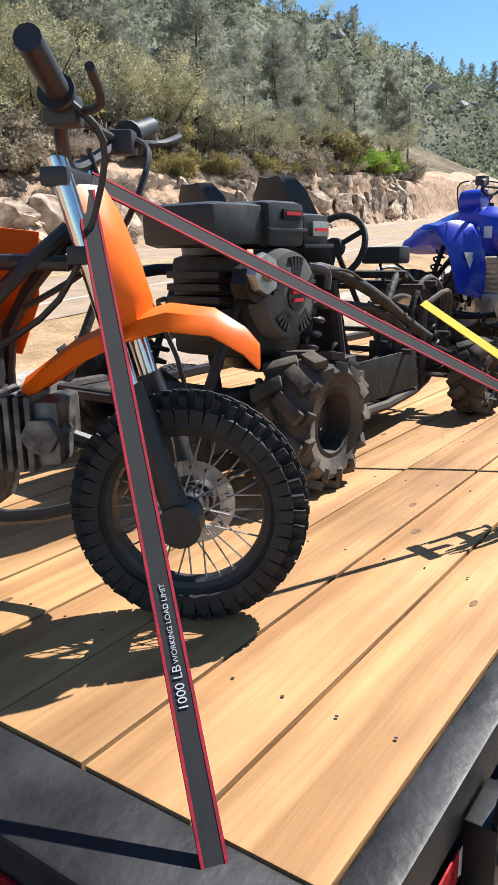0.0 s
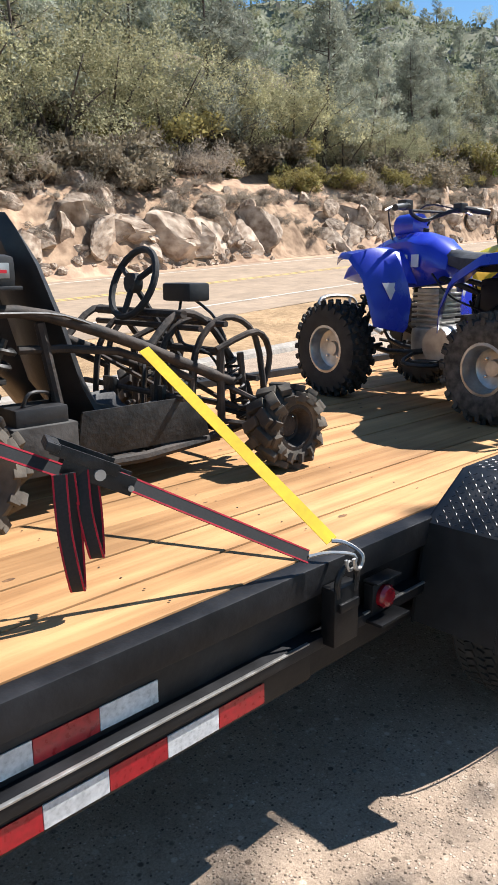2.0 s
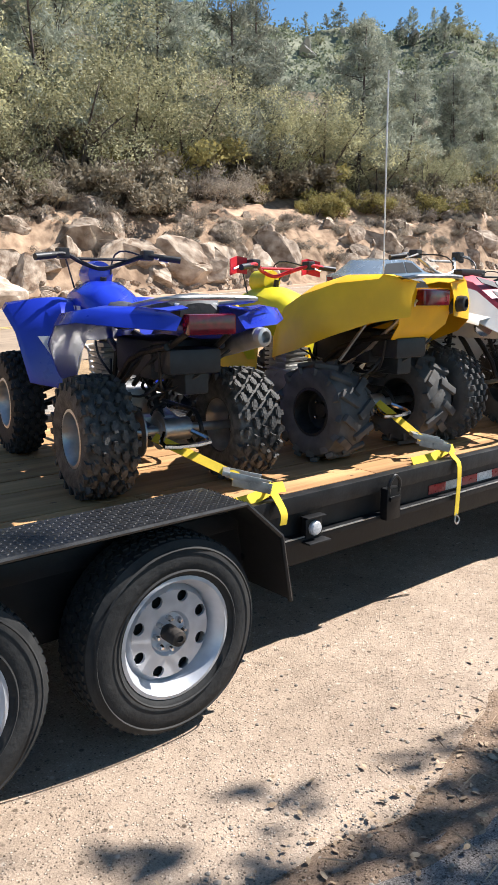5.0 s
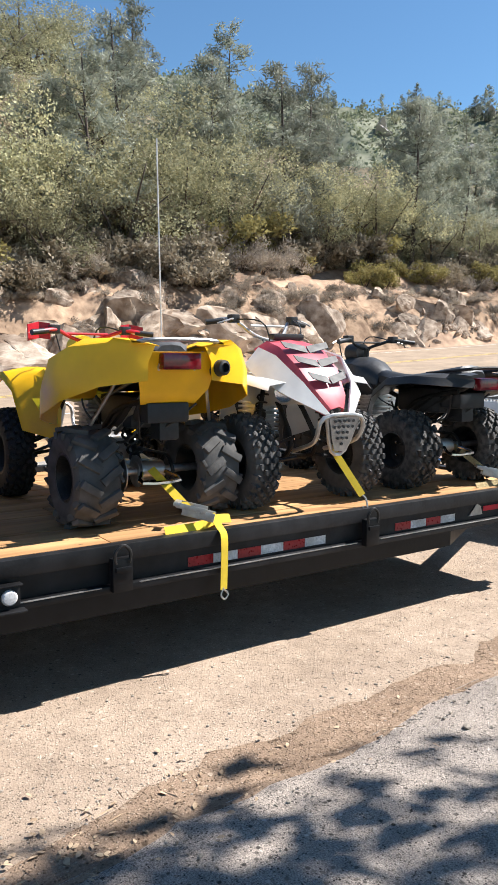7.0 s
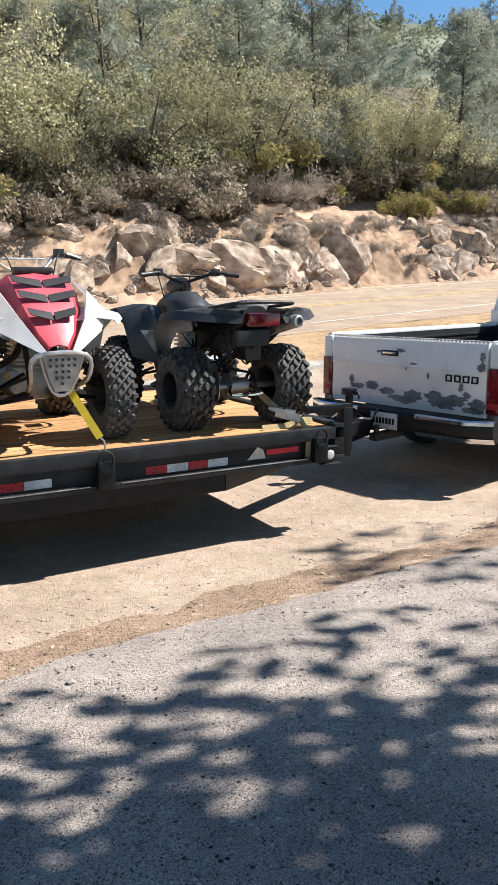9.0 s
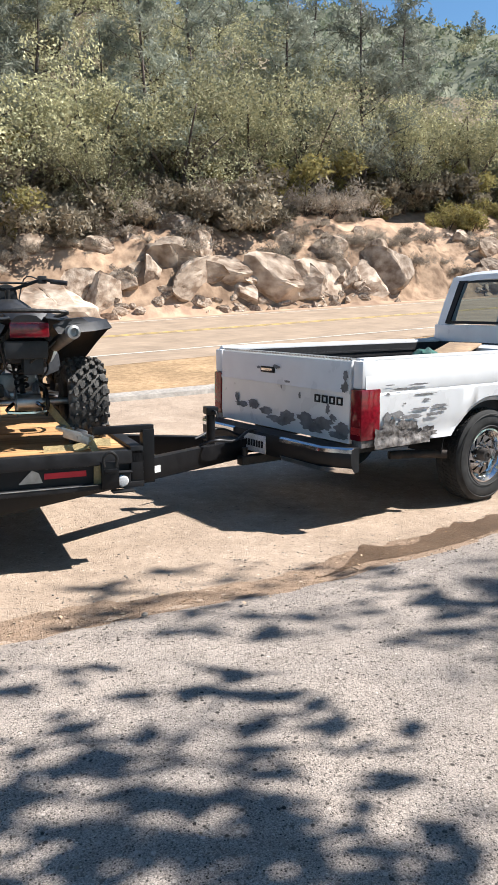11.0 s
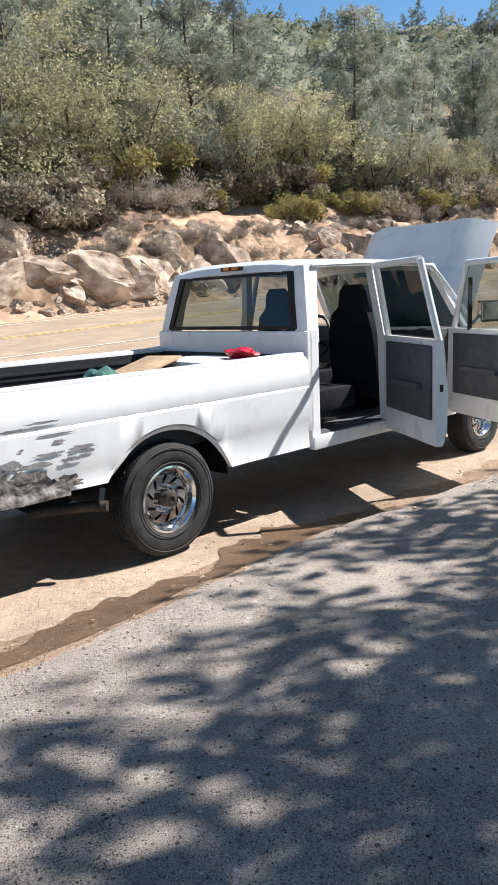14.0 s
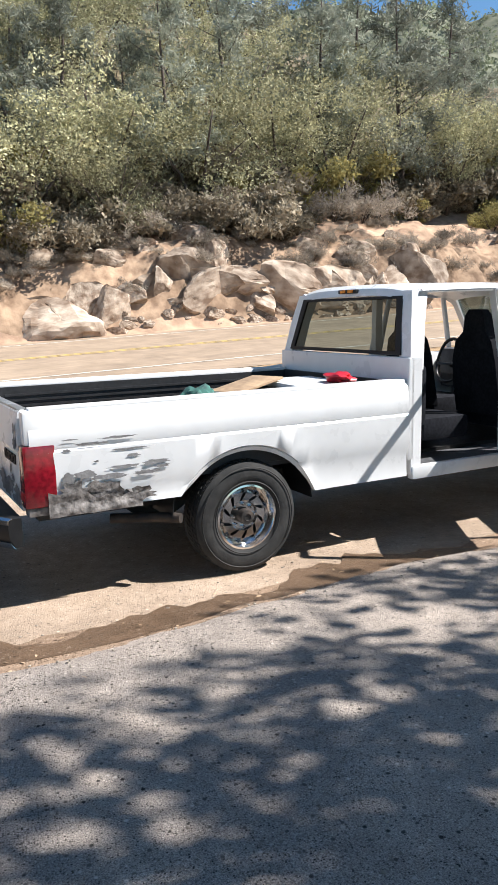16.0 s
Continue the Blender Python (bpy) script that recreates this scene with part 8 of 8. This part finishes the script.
for k in range(110):
    r, q = rng.uniform(6, 90), rng.uniform(24.0, 28.5)
    if 33 < r < 41.5 and q < 25.8:
        continue
    m = (SHRUBS, TWIGS, OLIVES, SHRUBS, TWIGS)[k % 5]
    shrub(m[rng.randrange(len(m))], r, q, rng.uniform(0.6, 1.7), L_TWIG if m is TWIGS else L_OLIVE if m is OLIVES else L_SHRUB)
for k in range(60):
    r, q = rng.uniform(7, 70), rng.uniform(24.6, 28.5)
    if 33 < r < 42 and q < 26:
        continue
    m = (SHRUBS, SHRUBS, OLIVES, SHRUBS)[k % 4]
    shrub(m[rng.randrange(len(m))], r, q, rng.uniform(1.6, 2.7), L_OLIVE if m is OLIVES else L_SHRUB)
for k in range(120):
    shrub(TWIGS[k % 2], rng.uniform(8, 62), rng.uniform(21.5, 23.4), rng.uniform(0.3, 0.7), "tuft of dry weeds between rocks")

# shade trees beside the path, their crowns overhead
SHADE = [oak_model(500 + i, 6.0, M_OAK, 1.0, 7200, 0.092, 0.5) for i in range(2)]
for i, (x, y, sx) in enumerate(((13.35, -5.85, 0.62), (14.0, -7.0, 0.5), (12.5, -5.1, 0.5), (19.9, -5.4, 0.5), (21.5, -4.9, 0.5), (23.2, -5.8, 0.5), (24.9, -4.7, 0.55), (27.5, -4.5, 0.55))):
    plant("tree", SHADE[i % 2], Vector((x, y, 0.0)), 10 / 6.0, i * 1.3, "tall leafy oak shading the asphalt", "tree", "shade trees", sx)

# far mountain
def ridge(a):
    pts = ((-40, 5), (0, 6), (10, 8), (16, 10.0), (23, 13.2), (29, 15.2), (34, 16.9), (42, 17.3), (52, 18.7), (62, 20.6), (80, 20), (120, 16))
    for (a0, e0), (a1, e1) in zip(pts, pts[1:]):
        if a0 <= a <= a1:
            return e0 + (e1 - e0) * (a - a0) / (a1 - a0)
    return 6


mv, mf, tops = [], [], []
azs, ds = list(np.arange(-30, 110, 0.5)), list(np.linspace(0, 1, 44))
for a in azs:
    for d in ds:
        D = 150 + 190 * d
        e = ridge(a) + 0.5 * noise.noise(Vector((a * 0.35, 0, 3)))
        z = 6 + (math.tan(radians(e)) * 290 - 6) * min(d / 0.74, 1) ** 0.9 - max(0, d - 0.74) * 40
        z += 4.0 * noise.noise(Vector((a * 0.25, D * 0.03, 0))) * min(1, d * 4) + 1.5 * noise.noise(Vector((a * 0.9, D * 0.12, 5)))
        p = (8 + D * math.cos(radians(a)), D * math.sin(radians(a)), z)
        mv.append(p)
        if -5 < a < 75 and 0.05 < d < 0.8:
            tops.append(p)
n = len(ds)
mf = [(i * n + j, (i + 1) * n + j, (i + 1) * n + j + 1, i * n + j + 1) for i in range(len(azs) - 1) for j in range(n - 1)]
me = mesh_of("backdrop", mv, mf, M_MOUNT)
for p in me.polygons:
    p.use_smooth = True
tagged(new("backdrop", me), "distant brush-covered mountain with grey granite slabs", "mountain", kind="structure")
g = np.random.default_rng(8)
base = np.asarray(tops)[g.integers(0, len(tops), 5200)] + g.normal(0, 1.3, (5200, 3)) * np.array([1, 1, 0.1])
pts = np.repeat(base, 10, 0) + g.normal(0, 0.9, (5200 * 10, 3)) * np.array([1, 1, 0.7]) + np.array([0, 0, 0.8])
v, f = leaves(pts, 0.66, 1.6, 8)
tagged(new("far_brush", mesh_of("far_brush", v, f, M_FAR)), "dark brush scattered over the distant mountain", "brush", kind="stuff")
for k in range(70):
    a = rng.uniform(14, 52)
    i = min(range(len(azs)), key=lambda i: abs(azs[i] - a)) * n + int((0.74 - 0.2 * rng.random() ** 2) * (n - 1))
    plant("tree", (PINES if k % 3 else OAKS)[k % 4], Vector(mv[i]) + Vector((0, 0, -0.3)), rng.uniform(0.5, 1.05), rng.uniform(0, 6.28), "small dark tree on the mountain ridge", "tree", "trees on the ridge")
ROCKS_FAR = [me.copy() for me in ROCKS[:4]]
for me in ROCKS_FAR:
    me.materials[0] = M_SLAB
for k in range(30):
    a, d = rng.uniform(16, 46), rng.uniform(0.35, 0.74)
    i = min(range(len(azs)), key=lambda i: abs(azs[i] - a)) * n + int(d * (n - 1))
    ob = new("slab", ROCKS_FAR[k % 4])
    ob.location, ob.rotation_euler = mv[i], (rng.uniform(-0.3, 0.3), 0.4, radians(a))
    ob.scale = (rng.uniform(3, 8), rng.uniform(2, 6), rng.uniform(0.8, 1.6))
    tagged(ob, "grey granite slab on the distant mountain", "rock", "slabs of the mountain")


# ---- load in the truck bed and small things ----
def in_bed(x, y, z, turn=0.0, tilt=0.0):
    return TRK @ pose(x, y, z, 0, tilt, turn)


t = thing("tool_box", in_bed(1.75, 0.75, 0.744, 8, 0), "grey plastic tool box lying in the bed", "box")
part("case", box(B(), -0.30, 0.34, -0.24, 0.24, 0.0, 0.40, 0.02), M_INTERIOR, t)
part("lid", box(B(), -0.32, 0.36, -0.26, 0.26, 0.402, 0.455, 0.015), M_RUBBER_GREY, t)
t = thing("cooler", in_bed(2.25, 0.66, 0.744, -4), "white-lidded cooler box against the cab", "cooler")
part("case", box(B(), -0.25, 0.25, -0.36, 0.36, 0.0, 0.44, 0.03), M_SEDAN, t)
part("lid", box(B(), -0.26, 0.26, -0.37, 0.37, 0.442, 0.50, 0.02), M_WHITE, t)
t = thing("cardboard_flat", in_bed(1.72, 0.74, 1.215, 20, -9), "folded brown cardboard lying on the tool box", "cardboard")
part("sheet", box(B(), -0.30, 0.32, -0.16, 0.16, 0.0, 0.018, 0.003), mat("cardboard", (0.36, 0.25, 0.15), (0.27, 0.18, 0.11), scale=20, rough=0.9), t)
t = thing("cloth_bundle", in_bed(1.30, 0.78, 0.744), "crumpled green tarpaulin in the bed", "tarpaulin")
bm = B()
bmesh.ops.create_icosphere(bm, subdivisions=4, radius=0.24)
for v in bm.verts:
    v.co *= 1 + 0.5 * noise.noise(v.co * 7) + 0.2 * noise.noise(v.co * 19)
    v.co.z = max(v.co.z * 1.1 + 0.22, 0)
part("cloth", bm, mat("green_cloth", (0.05, 0.16, 0.13), (0.02, 0.06, 0.055), scale=14, rough=0.9), t)
t = thing("red_bag", in_bed(2.35, 0.30, 1.245), "crumpled red bag on top of the cooler", "bag")
bm = B()
bmesh.ops.create_icosphere(bm, subdivisions=3, radius=0.09)
for v in bm.verts:
    v.co *= 1 + 0.6 * noise.noise(v.co * 16)
    v.co.z = v.co.z * 0.5 + 0.04
    v.co.y *= 1.6
part("cloth", bm, M_RED, t)
t = thing("jumper_cables", in_bed(0.75, 1.2, 0.744), "coiled red and black cables on the bed floor", "cable")
part("coil", tube(B(), [(0.14 * math.cos(a) * (1 + 0.1 * math.sin(3 * a)), 0.12 * math.sin(a), 0.02 + 0.016 * a) for a in (0.5 * k for k in range(38))], 0.012, 6, 2), M_RED, t)
part("coil", tube(B(), [(0.16 + 0.12 * math.cos(a), 0.12 * math.sin(a) + 0.02, 0.02 + 0.016 * a) for a in (0.5 * k for k in range(30))], 0.012, 6, 2), M_PLASTIC, t)
# post beside the road
t = thing("marker_post", Matrix.Translation(hill_point(11.41, 10.53)), "slim dark roadside marker post", "post")
part("post", box(B(), -0.02, 0.02, -0.008, 0.008, -0.1, 1.58, 0.003), M_RUSTY, t)
part("reflector", box(B(), -0.04, 0.04, -0.012, -0.009, 1.16, 1.58, 0.002), M_WHITE_REFL, t, "faded white reflector plate")


# ---- passing traffic ----
def saloon(name, paint, L, W, H, label, boot=True, bed=False):
    """A car: x ahead, origin on the road under its middle."""
    t = thing(name, pose(0, 0, -50), label, "car")
    h = L / 2
    if bed:
        side = [(-h, 0.55), (-h, 1.10), (-0.25, 1.12), (-0.15, 1.80), (0.95, 1.82), (1.45, 1.18), (h - 0.1, 1.08), (h, 0.75), (h, 0.45)]
    else:
        side = [(-h, 0.45), (-h + 0.02, 0.92), (-h + 0.55, 1.0), (-h + 1.15, H - 0.04), (-0.1, H), (0.55, H - 0.06), (1.25, 0.98), (h - 0.15, 0.82), (h, 0.62), (h - 0.03, 0.35)]
    wb = L * 0.295
    low = [(h - 0.1, 0.3)] + [(wb + 0.36 * math.cos(a), 0.32 + 0.36 * math.sin(a)) for a in (math.pi * k / 8 for k in range(9))] + [(-wb + 0.36 * math.cos(a), 0.32 + 0.36 * math.sin(a)) for a in (math.pi * k / 8 for k in range(9))] + [(-h + 0.1, 0.3)]
    bm = B()
    prism(bm, side + low, -W / 2, W / 2, "y", 0.03)
    for v in bm.verts:
        if v.co.z > 1.0:
            v.co.y *= 1 - 0.22 * min((v.co.z - 1.0) / 0.45, 1)
    part("body", bm, paint, t)
    for s in (-1, 1):
        if bed:
            panes = (((-0.08, 1.18), (0.38, 1.18), (0.38, 1.70), (-0.02, 1.70)), ((0.45, 1.18), (1.30, 1.18), (0.92, 1.70), (0.45, 1.70)))
        else:
            panes = (((-h + 0.85, 1.0), (-0.05, 0.99), (-0.05, H - 0.10), (-h + 1.25, H - 0.12)), ((0.02, 0.99), (1.05, 0.97), (0.50, H - 0.13), (0.02, H - 0.10)))
        for pn in panes:
            bm = B()
            bm.faces.new([bm.verts.new((x, s * (W / 2 * ((0.951 - 0.171 * (z - 1.11) / 0.70) if bed else (1 - 0.22 * min(max(z - 1.0, 0) / 0.45, 1))) + 0.006), z)) for x, z in pn])
            part("window", bm, M_TRIM, t, "dark side window")
        for x in (-wb, wb):
            wh = new("wheel")
            wh.parent, wh.matrix_basis = t, pose(x, s * (W / 2 - 0.10), 0.32, 0, 0, 0 if s < 0 else 180)
            part("tyre", lathe(B(), [(0.2, -0.09), (0.30, -0.10), (0.32, -0.07), (0.32, 0.07), (0.30, 0.10), (0.2, 0.09)], 28), M_RUBBER, wh)
            part("rim", lathe(B(), [(0.2, -0.085), (0.18, -0.06), (0.05, -0.05), (0.04, -0.08), (0, -0.08)], 20), M_SILVER, wh)
    for s in (-1, 1):
        part("tail_lamp", box(B(), -h - 0.004, -h + 0.1, s * W * 0.40 - 0.12, s * W * 0.40 + 0.12, 0.72, 0.86, 0.01), M_RED_LENS, t)
        part("headlamp", box(B(), h - 0.14, h - 0.01, s * W * 0.38 - 0.13, s * W * 0.38 + 0.13, 0.62, 0.74, 0.01), M_CHROME, t)
    return t


sedan = saloon("sedan", M_SEDAN, 4.75, 1.82, 1.45, "silver-grey saloon car driving along the near lane")
lorry = saloon("passing_pickup", M_PAINT, 5.6, 1.95, 1.82, "white pickup driving along the far lane", bed=True)


def on_road(r, q, reverse=False):
    x, y = from_road(r, q)
    z = road_plane(x, y) + 0.03
    fwd = Vector((CH, SH, 0.0453 * CH + 0.0562 * SH)).normalized()
    if reverse:
        fwd = -fwd
    up = Vector((-0.0453, -0.0562, 1)).normalized()
    left = up.cross(fwd).normalized()
    m = Matrix((fwd, left, up)).transposed().to_4x4()
    m.translation = (x, y, z)
    return m


# the loaded trailer stands slightly nose-down and a touch out of line
lean = Matrix.Translation((6.2, 0, 0)) @ Matrix.Rotation(radians(0.36), 4, 'Y') @ Matrix.Translation((-6.2, 0, 0))
for ob in list(scene.objects):
    if ob.parent is None and ob.name.split(".")[0] in ("quad_bike", "go_kart", "dirt_bike", "strap", "strap_tail", "strap_coil"):
        ob.matrix_basis = lean @ ob.matrix_basis
trailer.matrix_basis = Matrix.Translation((6.2, 0, 0)) @ Matrix.Rotation(radians(-1.0), 4, 'Z') @ Matrix.Translation((-6.2, 0, 0)) @ lean


def motions():
    walk(sedan, [(t, on_road(16.2 + 21.0 * (t - 4.4), 13.3)) for t in (0, 2, 4, 4.4, 5, 8, 12, 16)])
    walk(lorry, [(t, on_road(16.3 - 20.0 * (t - 4.6), 17.2, True)) for t in (0, 2, 4, 4.6, 5, 8, 12, 16)])


motions()
